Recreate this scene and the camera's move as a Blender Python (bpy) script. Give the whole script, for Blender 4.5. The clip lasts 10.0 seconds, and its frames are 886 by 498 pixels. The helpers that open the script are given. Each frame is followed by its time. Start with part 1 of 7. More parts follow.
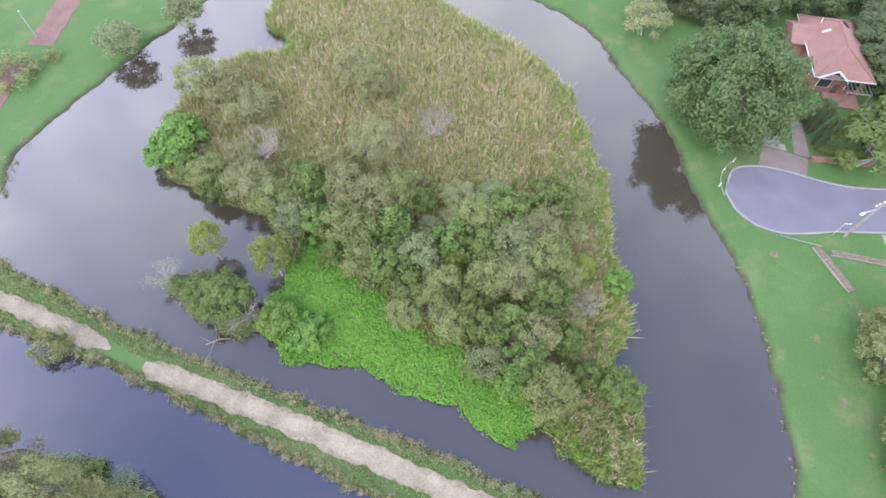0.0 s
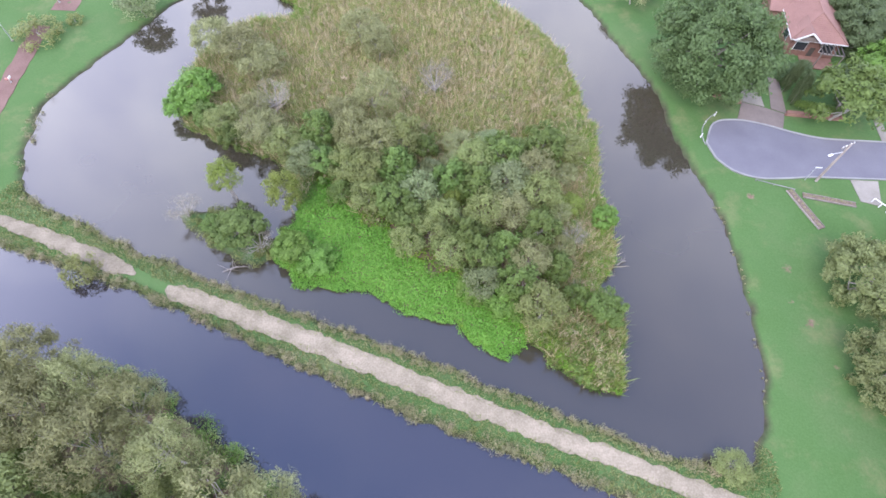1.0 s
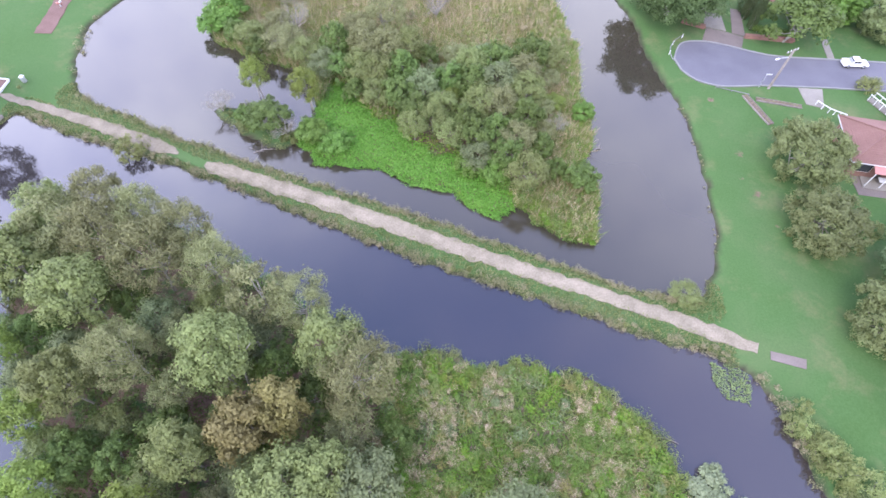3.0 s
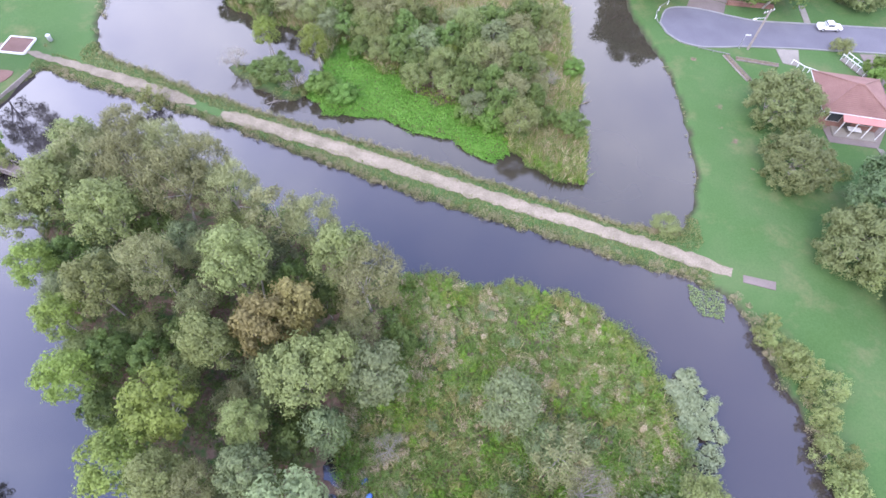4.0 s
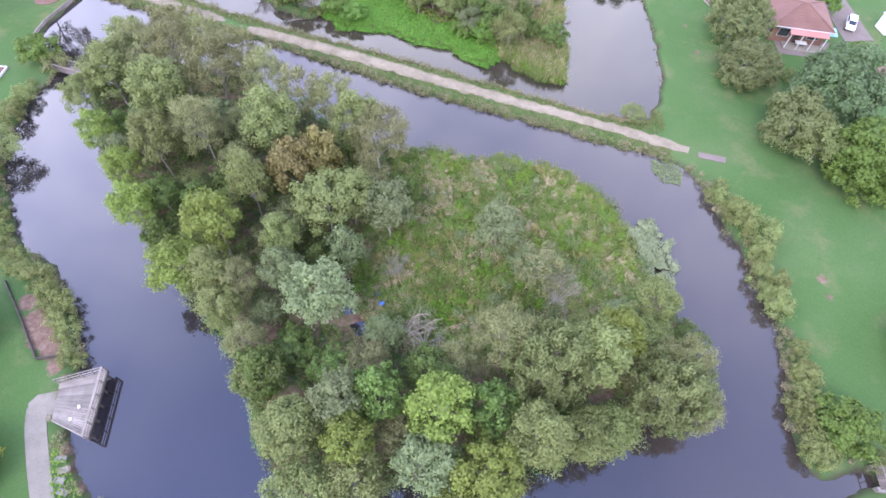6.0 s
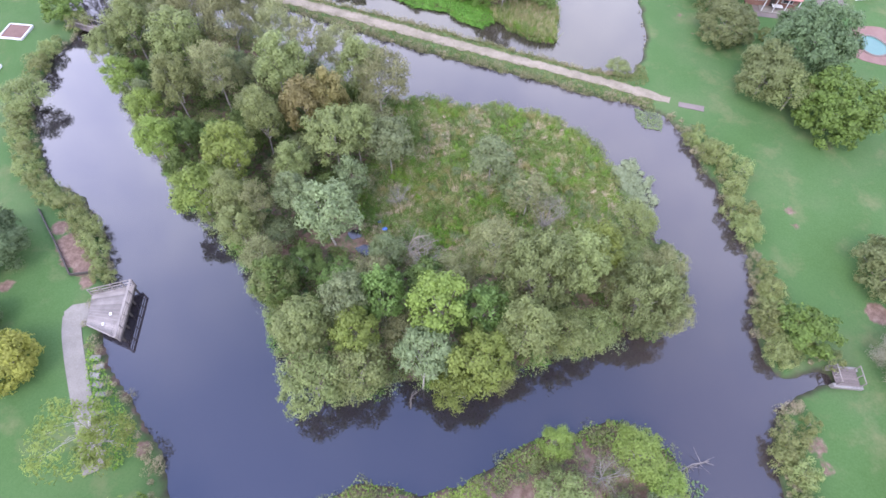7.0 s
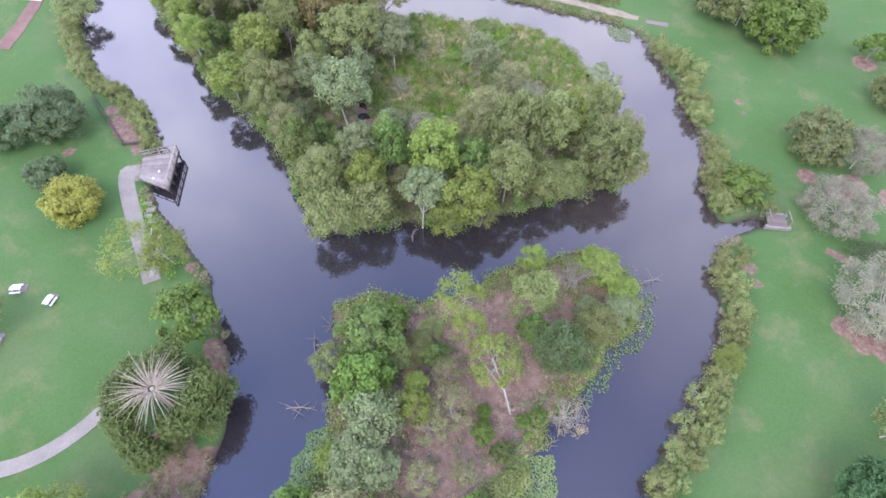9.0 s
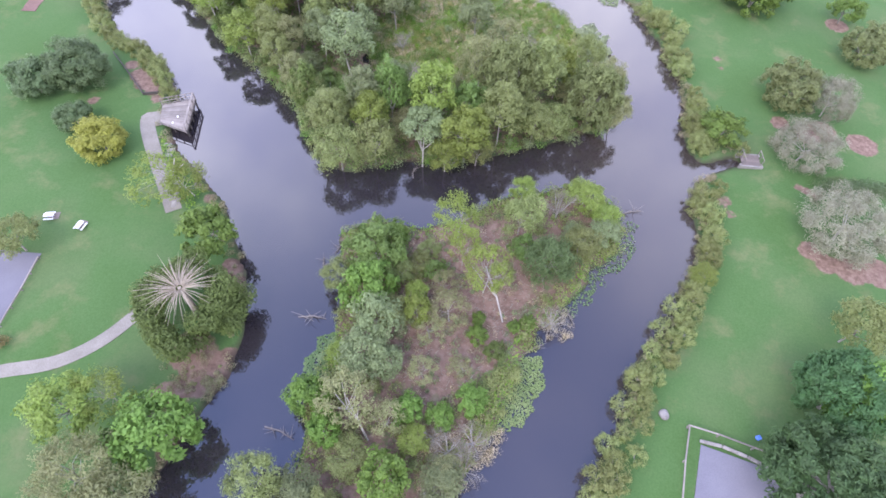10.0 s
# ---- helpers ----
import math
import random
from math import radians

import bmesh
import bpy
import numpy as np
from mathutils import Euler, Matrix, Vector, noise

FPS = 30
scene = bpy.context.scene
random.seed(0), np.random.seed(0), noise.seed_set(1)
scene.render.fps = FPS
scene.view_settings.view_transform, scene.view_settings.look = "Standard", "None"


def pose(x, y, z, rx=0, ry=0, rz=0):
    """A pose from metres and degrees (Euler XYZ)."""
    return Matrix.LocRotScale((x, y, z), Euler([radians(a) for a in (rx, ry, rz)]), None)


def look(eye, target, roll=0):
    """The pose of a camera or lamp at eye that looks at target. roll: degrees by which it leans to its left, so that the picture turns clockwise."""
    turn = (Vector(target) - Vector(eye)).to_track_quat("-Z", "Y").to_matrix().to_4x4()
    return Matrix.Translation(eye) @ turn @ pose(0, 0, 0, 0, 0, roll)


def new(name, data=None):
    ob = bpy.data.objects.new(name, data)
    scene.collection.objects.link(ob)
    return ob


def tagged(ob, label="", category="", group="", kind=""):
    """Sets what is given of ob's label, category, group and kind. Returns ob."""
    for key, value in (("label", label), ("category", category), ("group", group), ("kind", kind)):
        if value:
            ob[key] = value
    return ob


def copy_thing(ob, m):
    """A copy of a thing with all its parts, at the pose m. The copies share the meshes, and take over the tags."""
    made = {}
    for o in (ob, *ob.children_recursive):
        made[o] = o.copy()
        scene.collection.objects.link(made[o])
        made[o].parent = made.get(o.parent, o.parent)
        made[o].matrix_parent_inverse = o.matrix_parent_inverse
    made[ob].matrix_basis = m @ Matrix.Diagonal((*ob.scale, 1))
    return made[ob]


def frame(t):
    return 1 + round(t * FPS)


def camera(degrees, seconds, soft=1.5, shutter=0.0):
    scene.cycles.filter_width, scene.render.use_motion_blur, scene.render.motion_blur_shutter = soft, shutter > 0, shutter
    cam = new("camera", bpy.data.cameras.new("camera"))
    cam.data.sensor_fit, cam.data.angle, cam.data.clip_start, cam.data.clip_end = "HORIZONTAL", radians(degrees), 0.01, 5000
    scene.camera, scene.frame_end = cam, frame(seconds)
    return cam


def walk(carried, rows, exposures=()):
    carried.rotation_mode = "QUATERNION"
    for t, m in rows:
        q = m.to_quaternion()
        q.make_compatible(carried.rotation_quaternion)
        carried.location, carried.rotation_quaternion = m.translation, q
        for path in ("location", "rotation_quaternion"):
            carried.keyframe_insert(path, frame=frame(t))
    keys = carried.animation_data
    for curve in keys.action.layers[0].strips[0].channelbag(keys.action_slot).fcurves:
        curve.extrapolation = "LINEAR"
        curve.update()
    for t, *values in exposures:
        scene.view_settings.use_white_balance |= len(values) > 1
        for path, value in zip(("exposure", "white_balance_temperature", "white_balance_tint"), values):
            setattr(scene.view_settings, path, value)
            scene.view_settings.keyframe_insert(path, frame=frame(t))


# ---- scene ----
cam = camera(79.0, 10.0, soft=1.6)
# the plan below is drawn at 1 : TRUE and brought to true size in the last lines
TRUE = 1.4
# seconds, eye x, y, z in the plan, yaw, pitch, roll
ROWS = [
    (0.0, 0.000, 0.000, 49.999, 1.038, -58.631, 1.957),
    (0.5, 0.157, -4.266, 49.896, 0.928, -58.353, 2.120),
    (1.0, 0.302, -8.539, 49.817, 0.820, -58.115, 2.269),
    (1.5, 0.440, -12.826, 49.757, 0.715, -57.913, 2.406),
    (2.0, 0.577, -17.132, 49.716, 0.612, -57.744, 2.530),
    (2.5, 0.717, -21.462, 49.688, 0.512, -57.602, 2.643),
    (3.0, 0.863, -25.820, 49.671, 0.415, -57.485, 2.744),
    (3.5, 1.017, -30.210, 49.662, 0.321, -57.389, 2.834),
    (4.0, 1.184, -34.632, 49.658, 0.229, -57.310, 2.913),
    (4.5, 1.363, -39.090, 49.655, 0.141, -57.244, 2.983),
    (5.0, 1.555, -43.583, 49.651, 0.055, -57.187, 3.043),
    (5.5, 1.762, -48.110, 49.642, -0.028, -57.135, 3.094),
    (6.0, 1.902, -52.671, 49.625, -0.107, -57.084, 3.137),
    (6.5, 2.215, -57.262, 49.597, -0.184, -57.031, 3.171),
    (7.0, 2.458, -61.882, 49.555, -0.257, -56.972, 3.198),
    (7.5, 2.710, -66.525, 49.496, -0.328, -56.902, 3.218),
    (8.0, 2.967, -71.187, 49.416, -0.395, -56.819, 3.230),
    (8.5, 3.225, -75.863, 49.313, -0.459, -56.717, 3.237),
    (9.0, 3.480, -80.545, 49.184, -0.520, -56.594, 3.238),
    (9.5, 3.727, -85.225, 49.024, -0.577, -56.445, 3.233),
    (10.0, 3.960, -89.897, 48.832, -0.631, -56.267, 3.224),
]
walk(cam, [(t, pose(x * TRUE, y * TRUE, z * TRUE, 90 + pitch, 0, yaw) @ pose(0, 0, 0, 0, 0, roll)) for t, x, y, z, yaw, pitch, roll in ROWS], exposures=[(0.0, 2.00, 6760, 10), (1.5, 2.01, 6580, 12), (4.5, 2.05, 6430, 16), (7.5, 1.97, 6450, 16), (10.0, 1.94, 6480, 16)])

# ---- world, sun ----
world = bpy.data.worlds.new("overcast_sky")
scene.world = world
world.use_nodes = True
wn, wl = world.node_tree.nodes, world.node_tree.links
wn.clear()
w_out = wn.new("ShaderNodeOutputWorld")
w_bg = wn.new("ShaderNodeBackground")
w_sky = wn.new("ShaderNodeTexSky")
w_sky.sky_type = "NISHITA"
w_sky.sun_disc = False
w_sky.sun_elevation = radians(53)
w_sky.sun_rotation = radians(207)
w_sky.air_density, w_sky.dust_density = 1.0, 0.5
w_sky.ozone_density = 4.0
w_co = wn.new("ShaderNodeTexCoord")
w_noise = wn.new("ShaderNodeTexNoise")
w_noise.inputs["Scale"].default_value = 2.6
w_noise.inputs["Detail"].default_value = 5
w_noise.inputs["Roughness"].default_value = 0.55
w_ramp = wn.new("ShaderNodeValToRGB")
w_ramp.color_ramp.elements[0].position, w_ramp.color_ramp.elements[0].color = 0.38, (5.8, 6.2, 9.0, 1)
w_ramp.color_ramp.elements[1].position, w_ramp.color_ramp.elements[1].color = 0.68, (10.6, 10.9, 12.5, 1)
w_mix = wn.new("ShaderNodeMix")
w_mix.data_type = "RGBA"
w_mix.inputs["Factor"].default_value = 0.85
wl.new(w_co.outputs["Generated"], w_noise.inputs["Vector"])
wl.new(w_noise.outputs["Fac"], w_ramp.inputs["Fac"])
# the cloud thins out overhead, where the blue shows through
w_sep = wn.new("ShaderNodeSeparateXYZ")
wl.new(w_co.outputs["Generated"], w_sep.inputs["Vector"])
w_up = wn.new("ShaderNodeMapRange")
w_up.interpolation_type = "SMOOTHSTEP"
for key, value in (("From Min", 0.58), ("From Max", 0.92), ("To Min", 0.95), ("To Max", 0.08)):
    w_up.inputs[key].default_value = value
wl.new(w_sep.outputs["Z"], w_up.inputs["Value"])
wl.new(w_up.outputs["Result"], w_mix.inputs["Factor"])
w_clear = wn.new("ShaderNodeVectorMath")
w_clear.operation = "MULTIPLY"
w_clear.inputs[1].default_value = (1.25, 1.3, 1.65)
wl.new(w_sky.outputs["Color"], w_clear.inputs[0])
wl.new(w_clear.outputs["Vector"], w_mix.inputs[6])
# a brighter bank of cloud in the north-west
w_dot = wn.new("ShaderNodeVectorMath")
w_dot.operation = "DOT_PRODUCT"
w_dot.inputs[1].default_value = Vector((-0.68, 0.22, 0.70)).normalized()
wl.new(w_co.outputs["Generated"], w_dot.inputs[0])
w_glow = wn.new("ShaderNodeMapRange")
w_glow.interpolation_type = "SMOOTHSTEP"
for key, value in (("From Min", 0.6), ("From Max", 1.0), ("To Min", 1.0), ("To Max", 1.5)):
    w_glow.inputs[key].default_value = value
wl.new(w_dot.outputs["Value"], w_glow.inputs["Value"])
w_lit = wn.new("ShaderNodeVectorMath")
w_lit.operation = "SCALE"
wl.new(w_ramp.outputs["Color"], w_lit.inputs[0])
wl.new(w_glow.outputs["Result"], w_lit.inputs["Scale"])
wl.new(w_lit.outputs["Vector"], w_mix.inputs[7])
wl.new(w_mix.outputs[2], w_bg.inputs["Color"])
w_bg.inputs["Strength"].default_value = 0.12
wl.new(w_bg.outputs["Background"], w_out.inputs["Surface"])

sun = new("sun", bpy.data.lights.new("sun", "SUN"))
sun.data.energy, sun.data.angle, sun.data.color = 0.7, radians(25), (1.0, 0.96, 0.9)
sun.matrix_world = look((-30, -60, 90), (0, 0, 0))
tagged(sun, kind="structure")


# ---- materials ----
def mat_new(name):
    m = bpy.data.materials.new(name)
    m.use_nodes = True
    return m, m.node_tree.nodes, m.node_tree.links, m.node_tree.nodes["Principled BSDF"]


def col(c):
    return (*c, 1.0)


def mottled(name, a, b, scale=1.0, fine=12.0, rough=0.8, bump=0.15, metal=0.0, contrast=(0.35, 0.65), rnd=0.12, stain=0.5):
    """Two tones broken up at a large and a fine scale, with relief and a small change from piece to piece."""
    m, n, l, bsdf = mat_new(name)
    tc = n.new("ShaderNodeNewGeometry")
    big, small = n.new("ShaderNodeTexNoise"), n.new("ShaderNodeTexNoise")
    big.inputs["Scale"].default_value, big.inputs["Detail"].default_value = scale / TRUE, 4
    small.inputs["Scale"].default_value, small.inputs["Detail"].default_value = fine / TRUE, 5
    for t in (big, small):
        l.new(tc.outputs["Position"], t.inputs["Vector"])
    add = n.new("ShaderNodeMix")
    add.inputs["Factor"].default_value = 1 - stain
    l.new(big.outputs["Fac"], add.inputs[2])
    l.new(small.outputs["Fac"], add.inputs[3])
    ramp = n.new("ShaderNodeValToRGB")
    ramp.color_ramp.elements[0].position, ramp.color_ramp.elements[0].color = contrast[0], col(a)
    ramp.color_ramp.elements[1].position, ramp.color_ramp.elements[1].color = contrast[1], col(b)
    l.new(add.outputs[0], ramp.inputs["Fac"])
    info = n.new("ShaderNodeObjectInfo")
    rng = n.new("ShaderNodeMapRange")
    rng.inputs["To Min"].default_value, rng.inputs["To Max"].default_value = 1 - rnd, 1 + rnd
    l.new(info.outputs["Random"], rng.inputs["Value"])
    hsv = n.new("ShaderNodeHueSaturation")
    l.new(rng.outputs["Result"], hsv.inputs["Value"])
    l.new(ramp.outputs["Color"], hsv.inputs["Color"])
    l.new(hsv.outputs["Color"], bsdf.inputs["Base Color"])
    bsdf.inputs["Roughness"].default_value, bsdf.inputs["Metallic"].default_value = rough, metal
    if bump:
        bp = n.new("ShaderNodeBump")
        bp.inputs["Strength"].default_value, bp.inputs["Distance"].default_value = bump, 0.05 * TRUE
        l.new(small.outputs["Fac"], bp.inputs["Height"])
        l.new(bp.outputs["Normal"], bsdf.inputs["Normal"])
    return m


def leafy(name, a, b, c, rnd=0.20, hue=0.014, thin=0.40, patch=0.9, even=0.66):
    """Leaves: tones from leaf to leaf, patches over the crown, and a change from plant to plant."""
    m, n, l, bsdf = mat_new(name)
    geo = n.new("ShaderNodeNewGeometry")
    ns = n.new("ShaderNodeTexNoise")
    ns.inputs["Scale"].default_value, ns.inputs["Detail"].default_value = patch / TRUE, 3
    l.new(geo.outputs["Position"], ns.inputs["Vector"])
    mx = n.new("ShaderNodeMix")
    mx.inputs["Factor"].default_value = even
    l.new(geo.outputs["Random Per Island"], mx.inputs[2])
    l.new(ns.outputs["Fac"], mx.inputs[3])
    ramp = n.new("ShaderNodeValToRGB")
    e = ramp.color_ramp.elements
    e[0].position, e[0].color = 0.25, col(a)
    e[1].position, e[1].color = 0.78, col(c)
    mid = e.new(0.5)
    mid.color = col(b)
    l.new(mx.outputs[0], ramp.inputs["Fac"])
    info = n.new("ShaderNodeObjectInfo")
    hsv = n.new("ShaderNodeHueSaturation")
    for sock, lo, hi, src in (("Value", 1 - rnd, 1 + rnd, info.outputs["Random"]), ("Hue", 0.5 - hue, 0.5 + hue, info.outputs["Random"])):
        r = n.new("ShaderNodeMapRange")
        r.inputs["To Min"].default_value, r.inputs["To Max"].default_value = lo, hi
        l.new(src, r.inputs["Value"])
        l.new(r.outputs["Result"], hsv.inputs[sock])
    l.new(ramp.outputs["Color"], hsv.inputs["Color"])
    l.new(hsv.outputs["Color"], bsdf.inputs["Base Color"])
    bsdf.inputs["Roughness"].default_value = 0.6
    bsdf.inputs["Specular IOR Level"].default_value = 0.3
    tr = n.new("ShaderNodeBsdfTranslucent")
    l.new(hsv.outputs["Color"], tr.inputs["Color"])
    ms = n.new("ShaderNodeMixShader")
    ms.inputs["Fac"].default_value = thin
    l.new(bsdf.outputs["BSDF"], ms.inputs[1])
    l.new(tr.outputs["BSDF"], ms.inputs[2])
    l.new(ms.outputs["Shader"], n["Material Output"].inputs["Surface"])
    return m


def tones(c, k=1.0, spread=0.32):
    lo = tuple(v * k * (1 - spread) for v in c)
    hi = tuple(min(v * k * (1 + spread), 0.7) for v in c)
    return lo, tuple(v * k for v in c), hi


LEAF_GAIN = 2.25
LEAF = {
    "grey": leafy("grey_green_leaves", *tones((0.100, 0.105, 0.047), LEAF_GAIN)),
    "olive": leafy("olive_leaves", *tones((0.084, 0.098, 0.034), LEAF_GAIN)),
    "lime": leafy("yellow_green_leaves", *tones((0.080, 0.104, 0.022), LEAF_GAIN)),
    "under": leafy("understorey_leaves", *tones((0.053, 0.078, 0.020), LEAF_GAIN), 0.25),
    "fig": leafy("bright_green_leaves", *tones((0.056, 0.094, 0.018), LEAF_GAIN), 0.18),
    "pale": leafy("pale_green_leaves", *tones((0.076, 0.092, 0.041), LEAF_GAIN)),
    "brown": leafy("bronze_leaves", *tones((0.106, 0.096, 0.034), LEAF_GAIN)),
    "dull": leafy("grey_olive_leaves", *tones((0.079, 0.094, 0.036), LEAF_GAIN)),
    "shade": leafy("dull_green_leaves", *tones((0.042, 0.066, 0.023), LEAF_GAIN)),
    "conifer": leafy("deep_green_leaves", *tones((0.028, 0.056, 0.019), LEAF_GAIN)),
    "round": leafy("dark_green_leaves", *tones((0.047, 0.066, 0.028), LEAF_GAIN)),
    "yellow": leafy("golden_leaves", *tones((0.112, 0.110, 0.022), LEAF_GAIN)),
    "shrub": leafy("shrub_leaves", *tones((0.096, 0.110, 0.038), LEAF_GAIN)),
    "taupe": leafy("bare_twigs", *tones((0.185, 0.178, 0.122), 1.2)),
    "dry": leafy("dry_twigs", *tones((0.235, 0.215, 0.165), 1.1)),
}
BARK = mottled("grey_bark", (0.16, 0.14, 0.12), (0.34, 0.31, 0.28), 3, 20, 0.9, 0.4)
BARK_WHITE = mottled("white_bark", (0.42, 0.40, 0.36), (0.62, 0.60, 0.56), 3, 20, 0.8, 0.3)
BARK_WARM = mottled("buff_bark", (0.22, 0.185, 0.135), (0.34, 0.295, 0.225), 3, 20, 0.9, 0.3)
BARK_PALE = mottled("pale_bark", (0.22, 0.20, 0.175), (0.37, 0.345, 0.31), 3, 20, 0.85, 0.3)
REED = leafy("reed_blades", (0.15, 0.225, 0.045), (0.285, 0.305, 0.112), (0.50, 0.40, 0.23), 0.0, 0.0, 0.2, 0.22, 0.36)
HERB = leafy("marsh_herbs", (0.085, 0.17, 0.014), (0.125, 0.25, 0.024), (0.25, 0.30, 0.055), 0.0, 0.0, 0.3, 0.3)
STRAW = leafy("dry_straw", (0.22, 0.19, 0.09), (0.36, 0.295, 0.17), (0.56, 0.46, 0.31), 0.0, 0.0, 0.2, 0.4, 0.4)
REED_GREEN = leafy("green_rushes", (0.09, 0.165, 0.035), (0.155, 0.24, 0.055), (0.29, 0.29, 0.11), 0.0, 0.0, 0.25, 0.3, 0.65)
MAT_GREEN = leafy("water_weed_leaves", (0.078, 0.19, 0.020), (0.108, 0.25, 0.031), (0.16, 0.31, 0.048), 0.0, 0.0, 0.25, 0.35)
PAD_PALE = leafy("pale_pads", (0.155, 0.19, 0.092), (0.20, 0.237, 0.125), (0.26, 0.29, 0.165), 0.0, 0.0, 0.1, 0.5)
PAD_DARK = leafy("dark_lily_pads", (0.04, 0.07, 0.04), (0.07, 0.11, 0.055), (0.13, 0.17, 0.09), 0.0, 0.0, 0.1, 0.5)
PAD_MID = leafy("mid_green_lily_pads", (0.085, 0.13, 0.035), (0.125, 0.175, 0.055), (0.19, 0.23, 0.09), 0.0, 0.0, 0.1, 0.6)
MAT_GREEN_DULL = leafy("dull_lily_pads", (0.06, 0.11, 0.035), (0.09, 0.15, 0.05), (0.15, 0.20, 0.085), 0.0, 0.0, 0.1, 0.5)
TUFT = leafy("bank_tussock", (0.13, 0.145, 0.06), (0.21, 0.20, 0.10), (0.31, 0.24, 0.16), 0.0, 0.0, 0.2, 0.35, 0.6)
GRASSY = leafy("bank_grass", (0.120, 0.155, 0.046), (0.185, 0.205, 0.075), (0.27, 0.25, 0.125), 0.0, 0.0, 0.2, 0.35)

GRAVEL = mottled("pale_gravel", (0.128, 0.108, 0.072), (0.245, 0.205, 0.150), 0.7, 6, 0.95, 0.4)
CONCRETE = mottled("weathered_concrete", (0.138, 0.124, 0.102), (0.212, 0.193, 0.162), 0.7, 10, 0.9, 0.2)
CONC_PINK = mottled("pinkish_concrete", (0.118, 0.094, 0.081), (0.162, 0.131, 0.115), 0.7, 10, 0.9, 0.2)
ASPHALT = mottled("worn_asphalt", (0.096, 0.092, 0.110), (0.142, 0.137, 0.155), 0.25, 14, 0.9, 0.2)
KERB = mottled("kerb_concrete", (0.15, 0.15, 0.145), (0.21, 0.21, 0.20), 0.7, 10, 0.9, 0.15)
SOIL_BED = mottled("bark_mulch", (0.085, 0.060, 0.046), (0.165, 0.120, 0.092), 1.5, 10, 0.95, 0.5)
MULCH = mottled("red_gravel", (0.106, 0.056, 0.043), (0.166, 0.099, 0.080), 0.6, 8, 0.95, 0.4)
TIMBER = mottled("weathered_timber", (0.140, 0.121, 0.105), (0.245, 0.216, 0.192), 1.2, 18, 0.85, 0.25, rnd=0.25)
TIMBER_DARK = mottled("dark_timber", (0.035, 0.03, 0.026), (0.08, 0.068, 0.055), 1.2, 18, 0.85, 0.25)
BRICK = mottled("red_brick", (0.15, 0.075, 0.056), (0.22, 0.118, 0.09), 1.5, 16, 0.9, 0.3)
TILE_RED = mottled("terracotta_tiles", (0.140, 0.070, 0.054), (0.205, 0.112, 0.088), 0.5, 10, 0.8, 0.3)
TILE_SALMON = mottled("salmon_metal_roof", (0.262, 0.106, 0.087), (0.312, 0.138, 0.112), 0.5, 8, 0.5, 0.05)
WHITE = mottled("white_paint", (0.528, 0.528, 0.520), (0.640, 0.640, 0.632), 1, 14, 0.55, 0.05)
METAL = mottled("galvanised_steel", (0.42, 0.43, 0.44), (0.58, 0.59, 0.60), 2, 20, 0.4, 0.05, 0.6)
CAR_WHITE = mottled("white_car_paint", (0.74, 0.74, 0.75), (0.80, 0.80, 0.81), 1, 10, 0.25, 0.0)
RUBBER = mottled("black_rubber", (0.015, 0.015, 0.016), (0.03, 0.03, 0.03), 3, 20, 0.8, 0.1)
GLASS_DARK = mottled("tinted_glass", (0.02, 0.025, 0.03), (0.035, 0.04, 0.045), 1, 5, 0.08, 0.0)
POOL = mottled("pool_water", (0.036, 0.125, 0.100), (0.050, 0.150, 0.118), 0.6, 6, 0.3, 0.02)
STONE = mottled("grey_stone", (0.133, 0.121, 0.109), (0.250, 0.234, 0.211), 1.5, 9, 0.9, 0.4, rnd=0.2)
BLUE = mottled("blue_plastic", (0.05, 0.12, 0.42), (0.08, 0.18, 0.5), 1, 9, 0.5, 0.0)


